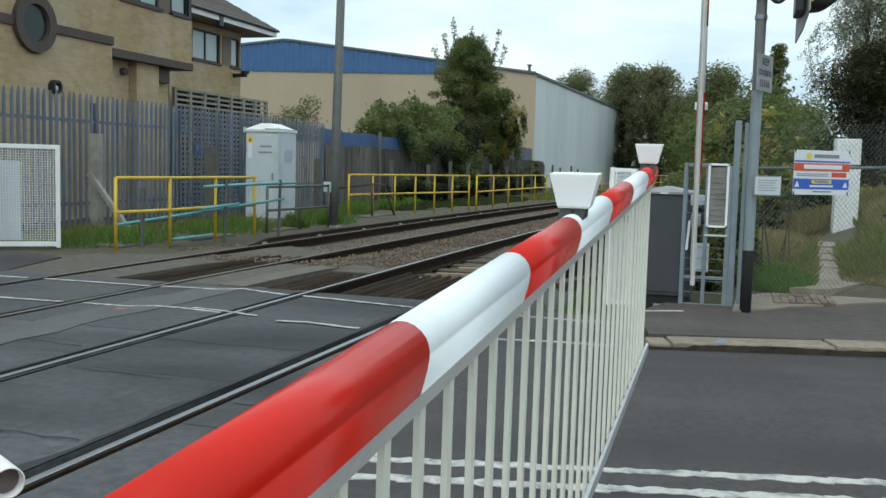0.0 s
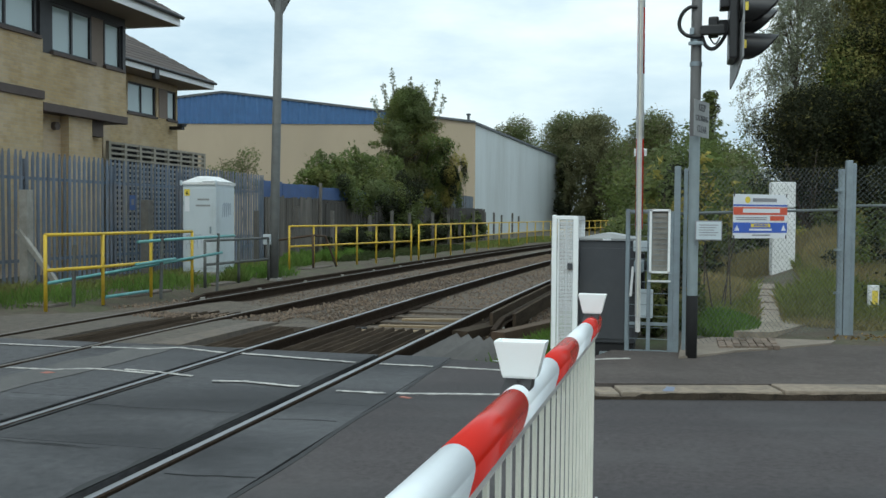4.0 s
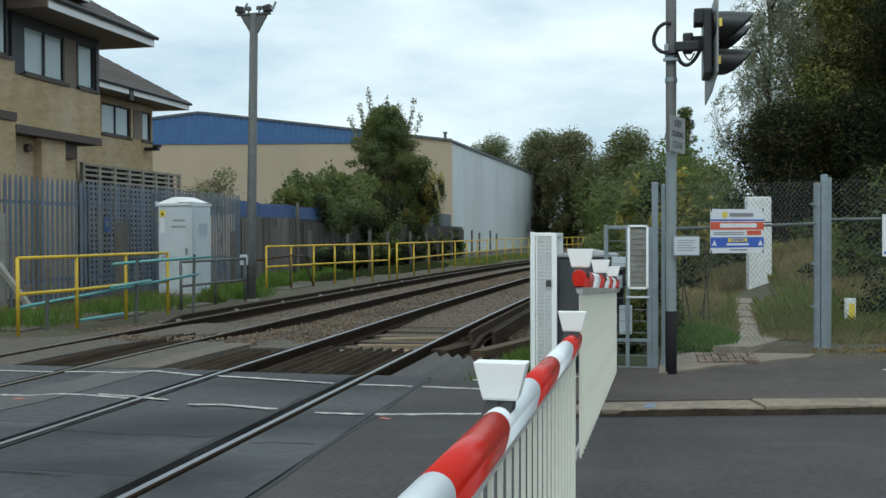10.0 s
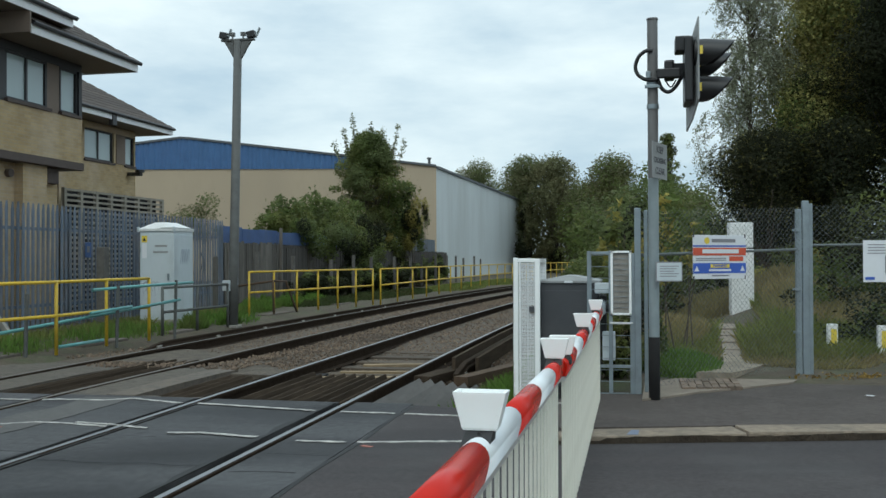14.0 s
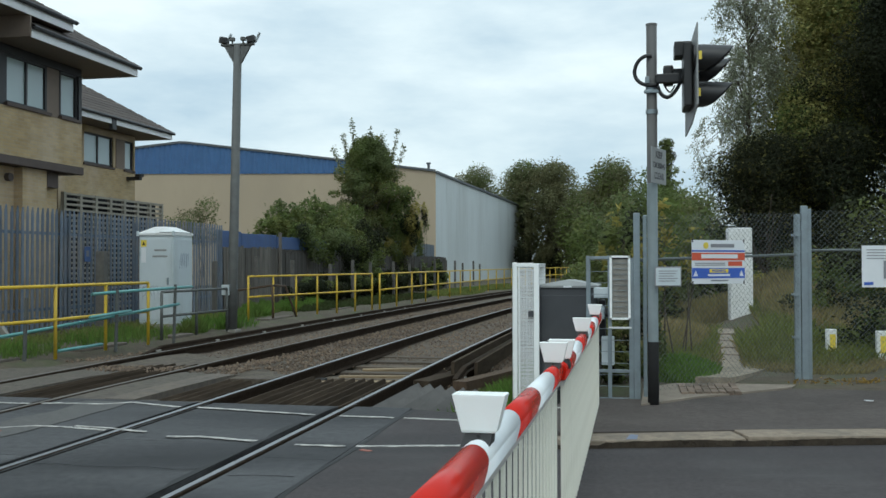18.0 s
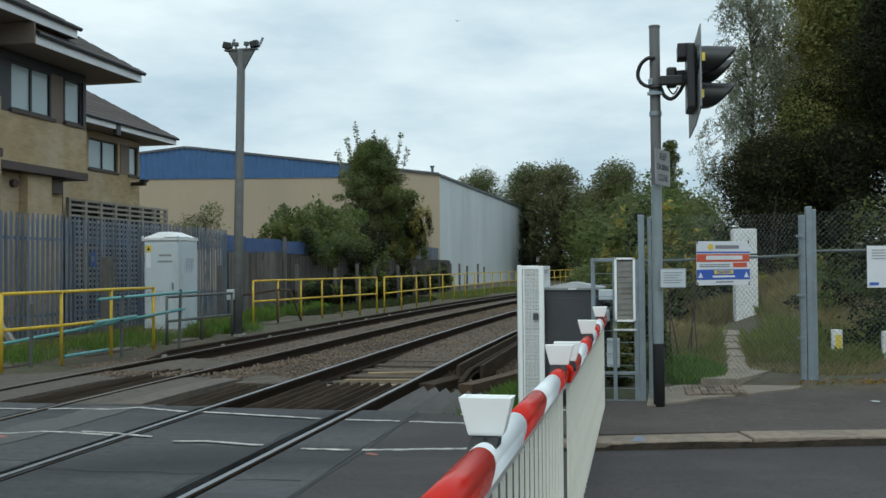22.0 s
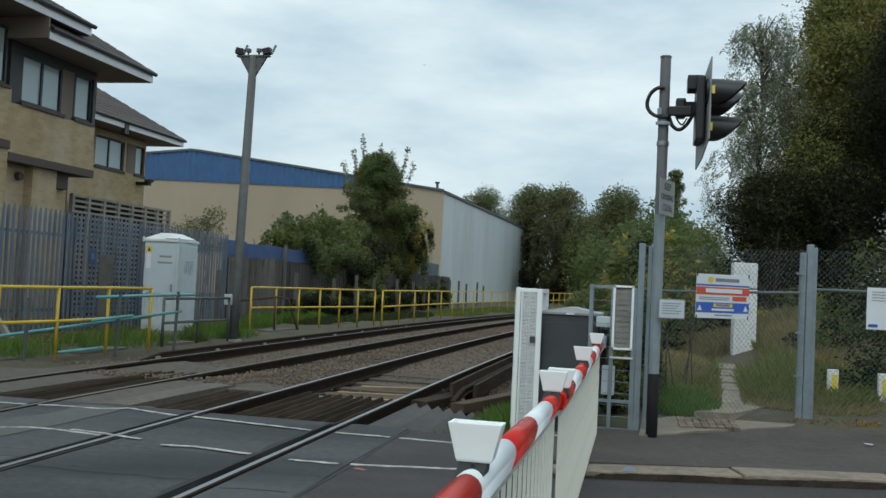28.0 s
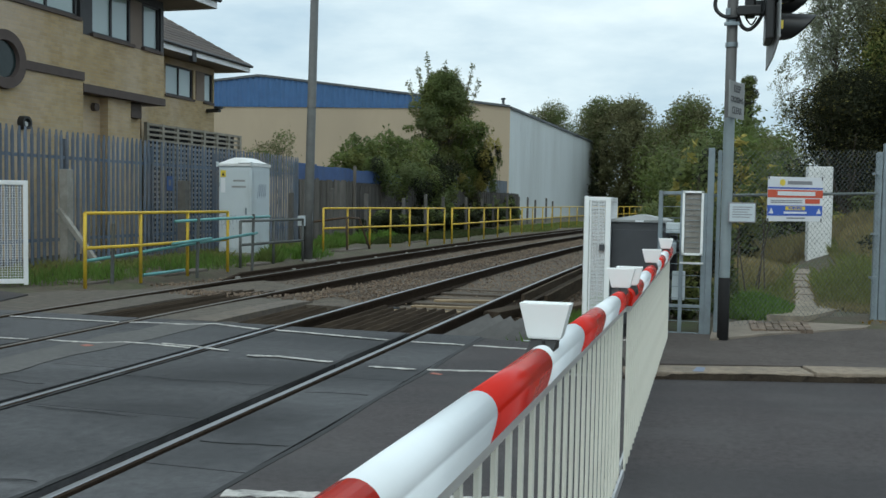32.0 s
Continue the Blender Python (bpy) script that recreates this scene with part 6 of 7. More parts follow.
vent.loft([[(X1 + d, 15.28 + r * math.cos(2 * math.pi * k / 20), 2.65 + r * math.sin(2 * math.pi * k / 20)) for k in range(20)] for d, r in ((0.03, 0.14), (0.16, 0.13), (0.16, 0.085), (0.05, 0.08))], caps=False)
vt = part("round_vent", vent, "black", of, "round black flue terminal")
part("vent_disc", Build().tube([(X1 + 0.09, 15.3, 2.62), (X1 + 0.1, 15.3, 2.62)], 0.06, 14), "white", vt)
eaves(of, X1 + 0.03, 4.0, 17.6, 6.42, 0.87, 0.85, 3.0, 4.4)
eaves(of, X1, 17.0, YB1, 5.98, 0.9, 0.92, 3.4, 4.4)
part("eaves_end", Build().box(X1 - 0.6, X1 + 0.93, 16.95, 16.99, 5.97, 6.41), "soffit", of)
# second wing, set back
W0, W1 = 22.0, 30.78
part("wing_wall", wall(W0, W1, 0.0, 5.9, X2, [(27.6, 29.35, 4.66, 5.68), (30.07, 30.7, 4.66, 5.68)]), "brick", of)
window(of, X2, 27.6, 29.35, 4.66, 5.68, 2)
part("brown_pier", Build().box(X2 - 0.2, X2 + 0.02, 29.5, 30.07, 4.66, 5.68), "soffit", of)
window(of, X2, 30.07, 30.7, 4.66, 5.68, 1)
part("wing_end", Build().box(X2 - 9, X2 - 0.3, W1 - 0.3, W1, 0, 5.9), "brick", of)
part("wall_lamp", Build().box(X2, X2 + 0.5, 30.2, 30.4, 4.3, 4.42, 0.02).tube([(X2 + 0.45, 30.3, 4.42), (X2 + 0.45, 30.3, 4.5)], 0.16, 14), "black", of, "small black wall lamp")
part("downpipe", Build().box(X2 + 0.82, X2 + 0.96, 27.7, 27.95, 5.72, 6.12, 0.02), "wframe", of)
eaves(of, X2, W0, W1, 5.92, 0.9, 1.0, 3.95, 5.2)
part("link_wall", Build().box(X2, X1 - 1.26, 21.2, 21.5, 0, 5.9), "brick", of)
# pierced screen wall of the yard; a black backing paints the shade in its slots
sw = thing("screen_wall", "pierced buff block screen wall with dark slots", "screen wall")
XS, S0, S1, ZS = -13.5, 20.5, 25.3, 3.1
part("backing", Build().box(XS - 0.22, XS - 0.2, S0 + 0.25, S1 - 0.05, 0, ZS - 0.05), "dark", sw)
for i in range(8):
    y = S0 + (S1 - S0) * i / 7
    part("pier", Build().box(XS - 0.09, XS, y - 0.05, y + 0.05, 0, ZS), "screen", sw)
for k in range(24):
    z = ZS - 0.035 - k * 0.13
    part("slat", Build().box(XS - 0.08, XS - 0.01, S0, S1, z - 0.028, z + 0.028), "screen", sw)
# plain yard ground and warehouse
def plan_pt(lat, d):
    """From distances across and along the line of the gable front."""
    a = radians(11.5)
    return lat * math.cos(a) - d * math.sin(a), lat * math.sin(a) + d * math.cos(a)


wh = thing("warehouse", "cream rendered warehouse with blue upper cladding and a white side", "warehouse")
D, L0, LC = 60.0, -25.5, -0.43
ZE = 1.33 + 162 / 1681 * D
def gable(t):
    """Height of the gable top along the front."""
    ridge = -16.6
    zr, zl, zc = 1.33 + 217 / 1681 * D, 8.0, ZE + 0.1
    return zr + (zc - zr) * (t - ridge) / (LC - ridge) if t > ridge else zr + (zl - zr) * (t - ridge) / (L0 - ridge)
front = Build()
for (a, c) in ((L0, LC),):
    P = [plan_pt(a, D), plan_pt(c, D), plan_pt(c, D + 0.3), plan_pt(a, D + 0.3)]
    front = slab(P, 0.0, ZE)
part("cream_wall", front, "cladcream", wh, "cream rendered front wall")
panels = 62
for i in range(panels):
    a, c = L0 + (LC - 3.2 - L0) * i / panels, L0 + (LC - 3.2 - L0) * (i + 1) / panels
    pa, pm, pc = plan_pt(a, D - 0.02), plan_pt((a + c) / 2, D - 0.1), plan_pt(c, D - 0.02)
    qa, qc = plan_pt(a, D + 0.2), plan_pt(c, D + 0.2)
    b = Build().loft([[(x, y, z) for (x, y) in (pa, pm, pc, qc, qa)] for z in (ZE,)] + [[(x, y, gable((a + c) / 2)) for (x, y) in (pa, pm, pc, qc, qa)]])
    part("blue_sheet", b, "cladblue", wh, "blue profiled cladding sheet" if i == 0 else "")
gp = Build()
for t0 in np.arange(LC - 3.2, LC - 0.01, 0.32):
    q_ = [plan_pt(t0, D), plan_pt(t0 + 0.32, D), plan_pt(t0 + 0.32, D + 0.3), plan_pt(t0, D + 0.3)]
    gp.loft([[(*p, ZE) for p in q_], [(*q_[0], gable(t0)), (*q_[1], gable(t0 + 0.32)), (*q_[2], gable(t0 + 0.32)), (*q_[3], gable(t0))]])
part("cream_gable", gp, "cladcream", wh)
ds = []
for i in range(41):
    t = L0 + (LC - L0) * i / 40
    x, y = plan_pt(t, D - 0.14)
    x2, y2 = plan_pt(t, D + 0.3)
    z = gable(t)
    ds.append([(x, y, z), (x, y, z + 0.14), (x2, y2, z + 0.14), (x2, y2, z)])
part("verge_trim", Build().loft(ds), "roofsheet", wh)
C0, C1 = plan_pt(LC, D), plan_pt(7.6, 94.0)
dv = Vector((C1[0] - C0[0], C1[1] - C0[1], 0))
Ls = dv.length
ns = 34
for i in range(ns):
    p = Vector((*C0, 0)) + dv * (i / ns)
    q = Vector((*C0, 0)) + dv * ((i + 0.985) / ns)
    nr = Vector((dv.y, -dv.x, 0)).normalized()
    P = [(p.x, p.y), (q.x, q.y), (q.x - nr.x * 0.2, q.y - nr.y * 0.2), (p.x - nr.x * 0.2, p.y - nr.y * 0.2)]
    part("white_sheet", slab(P, 0.0, ZE), "cladwhite", wh, "white side cladding sheet" if i == 0 else "")
e = Build()
nr = Vector((dv.y, -dv.x, 0)).normalized()
e.loft([[(p.x + nr.x * 0.12, p.y + nr.y * 0.12, ZE), (p.x + nr.x * 0.12, p.y + nr.y * 0.12, ZE + 0.16), (p.x - nr.x * 0.3, p.y - nr.y * 0.3, ZE + 0.16), (p.x - nr.x * 0.3, p.y - nr.y * 0.3, ZE)] for p in (Vector((*C0, 0)), Vector((*C1, 0)))])
part("eaves_trim", e, "roofsheet", wh)
rp = [plan_pt(L0, D + 0.1), plan_pt(LC, D + 0.1), (C1[0] - 0.2, C1[1]), (C1[0] - 26, C1[1] - 2)]
rfb = Build()
rl = plan_pt(-16.6, D + 0.1)
rfb.add([(*rp[1], ZE + 0.05), (*rl, gable(-16.6)), (rp[2][0], rp[2][1], ZE + 0.05), (rp[2][0] - 16, rp[2][1] - 1, gable(-16.6)), (*rp[0], 8.0), (*rp[3], 8.0)], [(0, 2, 3, 1), (1, 3, 5, 4)])
part("roof", rfb, "roofsheet", wh)
fx, fy = plan_pt(-0.9, D + 1.5)
part("flue", Build().tube([(fx, fy, ZE), (fx, fy, ZE + 0.75)], 0.09, 10).tube([(fx, fy, ZE + 0.75), (fx, fy, ZE + 0.85)], 0.15, 10), "roofsheet", wh)

# unseen plain fronts, added behind and beyond the viewpoint to shape reflections and bounced light
for nm, p0, p1 in (("street_front", (3.0, -15.0), (46.0, -5.0)), ("street_front", (13.0, 17.5), (46.0, 26.0)), ("street_front", (46.5, -5.5), (46.5, 26.5)), ("street_front", (-46.0, -14.0), (-9.5, -10.5))):
    d_ = Vector((p1[0] - p0[0], p1[1] - p0[1], 0))
    n_ = Vector((-d_.y, d_.x, 0)).normalized() * 0.3
    solid(nm, slab([p0, p1, (p1[0] + n_.x, p1[1] + n_.y), (p0[0] + n_.x, p0[1] + n_.y)], -0.1, 4.2), "brick", "unseen plain buff brick front added to shape reflections along the street", "building", group="house fronts", kind="structure")


# ---- plants ----
def leaves(name, mat, blobs, n, size, seed, parent=None, label="", hang=0.0, shell=0.52, kind="", stray=0.34, round_n=0.65):
    """n small folded leaves, spread through the blobs (x, y, z, rx, ry, rz), thicker towards their outside."""
    rng = np.random.default_rng(seed)
    bl_ = np.array(blobs, float)
    vol = bl_[:, 3] * bl_[:, 4] * bl_[:, 5]
    pick = rng.choice(len(bl_), n, p=vol ** 0.75 / np.sum(vol ** 0.75))
    d = rng.normal(size=(n, 3))
    d /= np.linalg.norm(d, axis=1)[:, None]
    rad_ = (shell + (1 - shell) * rng.random(n)) ** 0.6 * (1 + stray * rng.normal(size=n) * (rng.random(n) < 0.4))
    c = bl_[pick, :3] + d * rad_[:, None] * bl_[pick, 3:6]
    s = size * rng.uniform(0.55, 1.35, n)
    u = rng.normal(size=(n, 3))
    u[:, 2] = u[:, 2] * 0.6 - hang
    u /= np.linalg.norm(u, axis=1)[:, None]
    w = np.cross(u, d + 0.6 * rng.normal(size=(n, 3)))
    w /= np.linalg.norm(w, axis=1)[:, None] + 1e-9
    nn = np.cross(u, w)
    flip = np.where(np.sum(nn * d, axis=1) > 0, -1.0, 1.0)[:, None]
    w, nn = w * flip, nn * flip
    v = np.stack([c - u * s[:, None], c + w * s[:, None] * 0.5 + nn * s[:, None] * 0.18, c + u * s[:, None] * 1.1, c - w * s[:, None] * 0.5 + nn * s[:, None] * 0.18], 1)
    v[:, :, 2] = np.maximum(v[:, :, 2], -0.1)
    me = bpy.data.meshes.new(name)
    me.vertices.add(4 * n)
    me.vertices.foreach_set("co", v.reshape(-1))
    base_ = np.arange(n)[:, None] * 4
    tri = (base_ + np.array([0, 1, 2, 0, 2, 3])).reshape(-1)
    me.loops.add(6 * n)
    me.loops.foreach_set("vertex_index", tri)
    me.polygons.add(2 * n)
    me.polygons.foreach_set("loop_start", np.arange(2 * n) * 3)
    me.update(calc_edges=True)
    soft = d * round_n - nn * 0.5 + np.array([0, 0, 0.25]) + 0.15 * rng.normal(size=(n, 3))
    soft /= np.linalg.norm(soft, axis=1)[:, None]
    me.normals_split_custom_set_from_vertices(np.repeat(soft, 4, axis=0).tolist())
    me.materials.append(M[mat])
    ob = new(name, me)
    if parent:
        ob.parent = parent
    if label:
        ob["label"] = label
    if kind:
        ob["kind"] = kind
    return ob


def tree(name, label, x, y, z0, h, crown, leaf_mats, n, size, seed, trunk_r=0.12, hang=0.0, stems=1, category="tree", group="", lower=0.25, clump=0.5, limb_n=22, fill=0, stray=0.3, taper=0.0, round_n=0.65):
    """Tapered trunk with limbs that reach into a crown of leaf clumps; crown = (half width x, half width y, lowest height)."""
    rnd = random.Random(seed)
    tr = thing(name, label, category, group=group)
    cxw, cyw, zl = crown
    b = Build()
    tops = []
    for k in range(stems):
        ox, oy = (rnd.uniform(-0.3, 0.3), rnd.uniform(-0.3, 0.3)) if stems > 1 else (0, 0)
        px, py = x + ox, y + oy
        pts = [(px, py, z0 - 0.2)]
        for i in range(1, 6):
            pts.append((px + ox * i * 0.5 + rnd.uniform(-0.08, 0.08) * h / 6, py + oy * i * 0.5 + rnd.uniform(-0.08, 0.08) * h / 6, z0 + h * 0.86 * i / 5))
        b.tube(pts, [trunk_r * (1 - 0.17 * i) for i in range(6)], 8)
        tops.append(pts)
    blobs = []
    for i in range(limb_n):
        stem = tops[i % stems]
        f_ = rnd.uniform(lower, 0.95)
        j = min(4, int(f_ * 5))
        a = Vector(stem[j]).lerp(Vector(stem[j + 1]), f_ * 5 - j)
        zz = rnd.uniform(max(zl, a.z - z0), h)
        prof_ = math.sin(math.pi * min(1, max(0.08, (zz - zl) / max(0.1, h - zl) * 0.85 + 0.12))) ** 0.6
        prof_ *= 1 - taper * max(0.0, (zz - zl) / max(0.1, h - zl) - 0.35)
        an = rnd.uniform(0, 2 * math.pi)
        ro = rnd.uniform(0.35, 0.95)
        e_ = Vector((x + cxw * prof_ * ro * math.cos(an), y + cyw * prof_ * ro * math.sin(an), z0 + zz))
        mid = a.lerp(e_, 0.5) + Vector((0, 0, 0.1 * h * rnd.uniform(-0.2, 0.6)))
        b.tube([a, mid, e_], [trunk_r * 0.35, trunk_r * 0.22, trunk_r * 0.07], 5)
        r_ = clump * rnd.uniform(0.6, 1.25)
        blobs.append((e_.x, e_.y, e_.z, r_, r_, r_ * rnd.uniform(0.6, 0.95) * (1 + 1.1 * hang)))
        if rnd.random() < 0.6:
            m_ = a.lerp(e_, rnd.uniform(0.45, 0.75))
            blobs.append((m_.x, m_.y, m_.z, r_ * 0.8, r_ * 0.8, r_ * 0.6))
    part("trunk", b, "bark", tr, smooth=True)
    k = len(leaf_mats)
    for i, mt in enumerate(leaf_mats):
        leaves("crown", mt, blobs[i::k] if k > 1 else blobs, n // k, size, seed + i, tr, hang=hang, stray=stray, round_n=round_n)
    if fill:
        leaves("inner_foliage", "leafinner", [(q[0], q[1] + 0.25 * cyw, q[2], q[3] * 1.1, q[4] * 1.1, q[5] * 1.1) for q in blobs], fill, size * 1.7, seed + 9, tr, "dark inner foliage")
    return tr


def shrub(name, label, blobs, mats, n, size, seed, category="bush", group=""):
    sb = thing(name, label, category, group=group)
    rnd = random.Random(seed)
    b = Build()
    for bx, by, bz, rx, ry, rz in blobs:
        for _ in range(3):
            b.tube([(bx + rnd.uniform(-0.2, 0.2), by, height(bx, by) - 0.1), (bx + rnd.uniform(-0.6, 0.6) * rx, by + rnd.uniform(-0.4, 0.4) * ry, bz + rnd.uniform(-0.2, 0.6) * rz)], [0.011, 0.004], 5)
    part("twig_tangle", b, "bark", sb, kind="stuff")
    small = []
    for bx, by, bz, rx, ry, rz in blobs:
        for _ in range(9):
            d = Vector((rnd.gauss(0, 1), rnd.gauss(0, 1), rnd.gauss(0, 1))).normalized() * rnd.uniform(0.3, 0.95)
            q = rnd.uniform(0.28, 0.5)
            small.append((bx + d.x * rx, by + d.y * ry, bz + d.z * rz, rx * q, ry * q, rz * q))
    for i, mt in enumerate(mats):
        leaves("foliage", mt, small[i::len(mats)], n // len(mats), size, seed + 7 * i, sb)
    return sb


def grass_patch(name, mat, label, areas, n, hmin, hmax, seed, w=0.006, droop=0.55):
    """Blades over several ellipses (x, y, rx, ry)."""
    rng = np.random.default_rng(seed)
    ar = np.array(areas, float)
    wgt = ar[:, 2] * ar[:, 3]
    k = rng.choice(len(ar), n, p=wgt / wgt.sum())
    a, r = rng.uniform(0, 2 * np.pi, n), np.sqrt(rng.random(n))
    px, py = ar[k, 0] + ar[k, 2] * r * np.cos(a), ar[k, 1] + ar[k, 3] * r * np.sin(a)
    pz = np.array([height(float(p), float(q)) for p, q in zip(px, py)]) - 0.01
    off = np.abs(px - (1.07 + (py - 10.85) * 0.07 + 0.02 * np.sin(py * 2.3)))
    clear = ((off < 0.15) & (py < 15.5) & (py > 9)) | ((px > 1.25) & (px < 1.8) & (py > 13.2) & (py < 15.6))
    hh = rng.uniform(hmin, hmax, n) * (1.1 - 0.5 * r) * np.where(clear, 0.05, 1.0)
    th = rng.uniform(0, 2 * np.pi, n)
    lean = rng.uniform(0.1, 1.0, n) * droop * hh
    dx, dy = np.cos(th), np.sin(th)
    ww = w * rng.uniform(0.7, 1.5, n)
    v = np.stack([np.stack([px - dy * ww, py + dx * ww, pz], 1), np.stack([px + dy * ww, py - dx * ww, pz], 1),
                  np.stack([px + dx * lean * 0.35 - dy * ww * 0.6, py + dy * lean * 0.35 + dx * ww * 0.6, pz + hh * 0.6], 1), np.stack([px + dx * lean, py + dy * lean, pz + hh], 1)], 1)
    me = bpy.data.meshes.new(name)
    me.vertices.add(4 * n)
    me.vertices.foreach_set("co", v.reshape(-1))
    tri = (np.arange(n)[:, None] * 4 + np.array([0, 1, 2, 1, 3, 2])).reshape(-1)
    me.loops.add(6 * n)
    me.loops.foreach_set("vertex_index", tri)
    me.polygons.add(2 * n)
    me.polygons.foreach_set("loop_start", np.arange(2 * n) * 3)
    me.update(calc_edges=True)
    me.materials.append(M[mat])
    return tagged(new(name, me), label, "grass", kind="stuff")


# tree and bushes before the warehouse
tree("garden_tree", "dark green young tree before the cream warehouse", -12.6, 44.0, 0, 7.3, (2.1, 1.8, 2.5), ["leafmid", "leafmid", "leafbush", "leafbush"], 60000, 0.05, 48, 0.075, lower=0.25, clump=0.46, limb_n=100, fill=4000, stray=0.35, taper=0.4, round_n=0.4)
shrub("sapling", "pale green leafy sapling beside the taller tree", [(-10.6, 44.5, 2.3, 0.75, 0.7, 1.3), (-10.5, 44.5, 3.5, 0.6, 0.6, 0.9), (-10.9, 44.5, 4.6, 0.3, 0.3, 0.7), (-9.95, 44.5, 3.6, 0.25, 0.3, 0.8), (-11.2, 44.4, 2.0, 0.8, 0.7, 1.0)], ["leafmid", "leafyel", "leafdark"], 15000, 0.045, 47, category="sapling")
tb = thing("tree_shoots", "pale thin shoots above the tree crown", "shoots")
rs = random.Random(5)
bsh = Build()
sh_blobs = []
for dx, h0, h1 in ((-0.85, 6.6, 8.25), (-1.3, 6.2, 7.6), (-1.75, 5.6, 7.0), (1.45, 6.0, 7.75), (1.75, 5.4, 7.0), (0.1, 7.0, 7.8), (0.7, 6.8, 7.6)):
    p0, p1 = (-12.6 + dx * 0.5, 44.0, h0 - 1.6), (-12.6 + dx, 44.0, h1)
    bsh.tube([p0, p1], [0.03, 0.008], 5)
    for k in range(5):
        q = 0.55 + 0.11 * k
        sh_blobs.append((p0[0] + (p1[0] - p0[0]) * q, 44.0, p0[2] + (p1[2] - p0[2]) * q, 0.14, 0.14, 0.22))
part("twig_tangle", bsh, "bark", tb, kind="stuff")
leaves("shoot_leaves", "leafgrey", sh_blobs, 900, 0.07, 77, tb)
shrub("boundary_bush", "straggling green bush over the boundary fence", [(-13.0, 32.8, 2.3, 1.1, 1.0, 1.0), (-12.9, 34.6, 2.6, 1.2, 1.1, 1.2), (-12.8, 36.6, 2.8, 1.3, 1.3, 1.3), (-12.6, 38.6, 2.6, 1.3, 1.3, 1.3), (-12.0, 39.8, 1.6, 1.0, 1.2, 1.2), (-12.7, 37.5, 3.5, 0.8, 0.9, 0.8), (-12.9, 40.5, 3.4, 1.0, 1.0, 1.2), (-13.0, 33.8, 3.1, 0.7, 0.8, 0.6)], ["leafmid", "leafbush", "leafmid"], 15000, 0.08, 51, group="boundary bushes")
shrub("boundary_bush", "dark green bush growing through the boundary fence", [(-12.3, 43.0, 2.2, 0.8, 0.8, 0.9), (-12.4, 52.0, 2.6, 1.1, 1.6, 1.9), (-12.4, 49.0, 3.0, 1.0, 1.2, 1.8), (-11.0, 41.0, 0.5, 0.5, 2.0, 0.6), (-11.0, 46.0, 0.6, 0.5, 2.4, 0.7), (-11.0, 51.0, 0.8, 0.5, 2.4, 0.9)], ["leafmid", "leafbush", "leafdark"], 16000, 0.085, 52, group="boundary bushes")
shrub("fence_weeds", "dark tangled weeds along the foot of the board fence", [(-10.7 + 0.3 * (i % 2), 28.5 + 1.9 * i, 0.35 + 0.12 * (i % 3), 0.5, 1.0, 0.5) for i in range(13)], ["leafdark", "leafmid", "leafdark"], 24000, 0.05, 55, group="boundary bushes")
shrub("boundary_bush", "grey-green bush spilling over the board fence", [(-11.4, 31.6, 1.9, 0.7, 0.9, 0.9), (-11.3, 34.2, 1.8, 0.8, 1.1, 1.0), (-11.2, 36.6, 1.7, 0.8, 1.2, 1.1), (-11.2, 39.0, 1.8, 0.8, 1.2, 1.2)], ["leafmid", "leafdark", "leafbush"], 18000, 0.05, 56, group="boundary bushes")
# mostly near-black leaves, to paint the shadow below the bushes
shrub("fence_weeds", "brambles with leaves coloured dark for the shade under the boundary bushes", [(-10.6, 30.0 + 2.1 * i, 0.45, 0.6, 1.1, 0.55) for i in range(6)], ["leafdark", "leafdark", "leafbush"], 22000, 0.05, 57, group="boundary bushes")
shrub("bare_bush", "sparse brownish twigs behind the fence", [(-13.0, 26.4, 2.65, 0.8, 1.0, 0.7), (-13.0, 26.0, 2.3, 0.9, 1.1, 0.6), (-13.0, 26.9, 3.0, 0.5, 0.5, 0.5)], ["leaffar", "leafbush"], 3000, 0.035, 53, group="boundary bushes")
shrub("ivy_bush", "small dark bush against the white wall", [(-10.6, 88.0, 2.2, 0.7, 1.0, 2.0)], ["leafdark"], 700, 0.14, 54, group="boundary bushes")

# far trees beyond the bend
for i, (x, y, h, wd, mats_, lab) in enumerate(((-21.3, 128, 13.9, 5.0, ("leaffar", "leafbush"), "far green tree above the warehouse roof"), (-27, 131, 11.5, 4, ("leaffar", "leafbush"), "far green tree above the warehouse roof"), (-10.9, 94, 10.6, 2.4, ("leaffar", "leafbush"), "dusty green far tree beyond the bend"), (-7.7, 92, 10.6, 3.0, ("leaffar", "leaffar"), "browning far tree beyond the bend"),
                                               (-1.75, 82, 9.3, 2.6, ("leafmid", "leaffar"), "rounded dusty green far tree beyond the bend"), (-4.4, 88, 7.6, 2.4, ("leaffar", "leafmid"), "dusty green far tree beyond the bend"), (4.6, 86, 6.6, 3.4, ("leaffar", "leafbush"), "dusty green far tree beyond the bend"), (-4.5, 99, 8.0, 4, ("leafdark", "leaffar"), "dark far tree closing the view along the track"))):
    tree("far_tree", lab, x, y, 0, h, (wd, wd, 0.4), mats_, 20000, 0.115, 100 + i, 0.2, clump=1.5, limb_n=80, group="far trees", lower=0.1, stray=0.13, round_n=0.22)
tree("poplar", "dark narrow columnar tree in the distance", 2.35, 72, 0, 10.3, (0.75, 0.75, 1.0), ["leafdark", "leafmid"], 9000, 0.09, 131, 0.15, clump=0.5, limb_n=60, lower=0.1, stray=0.15)
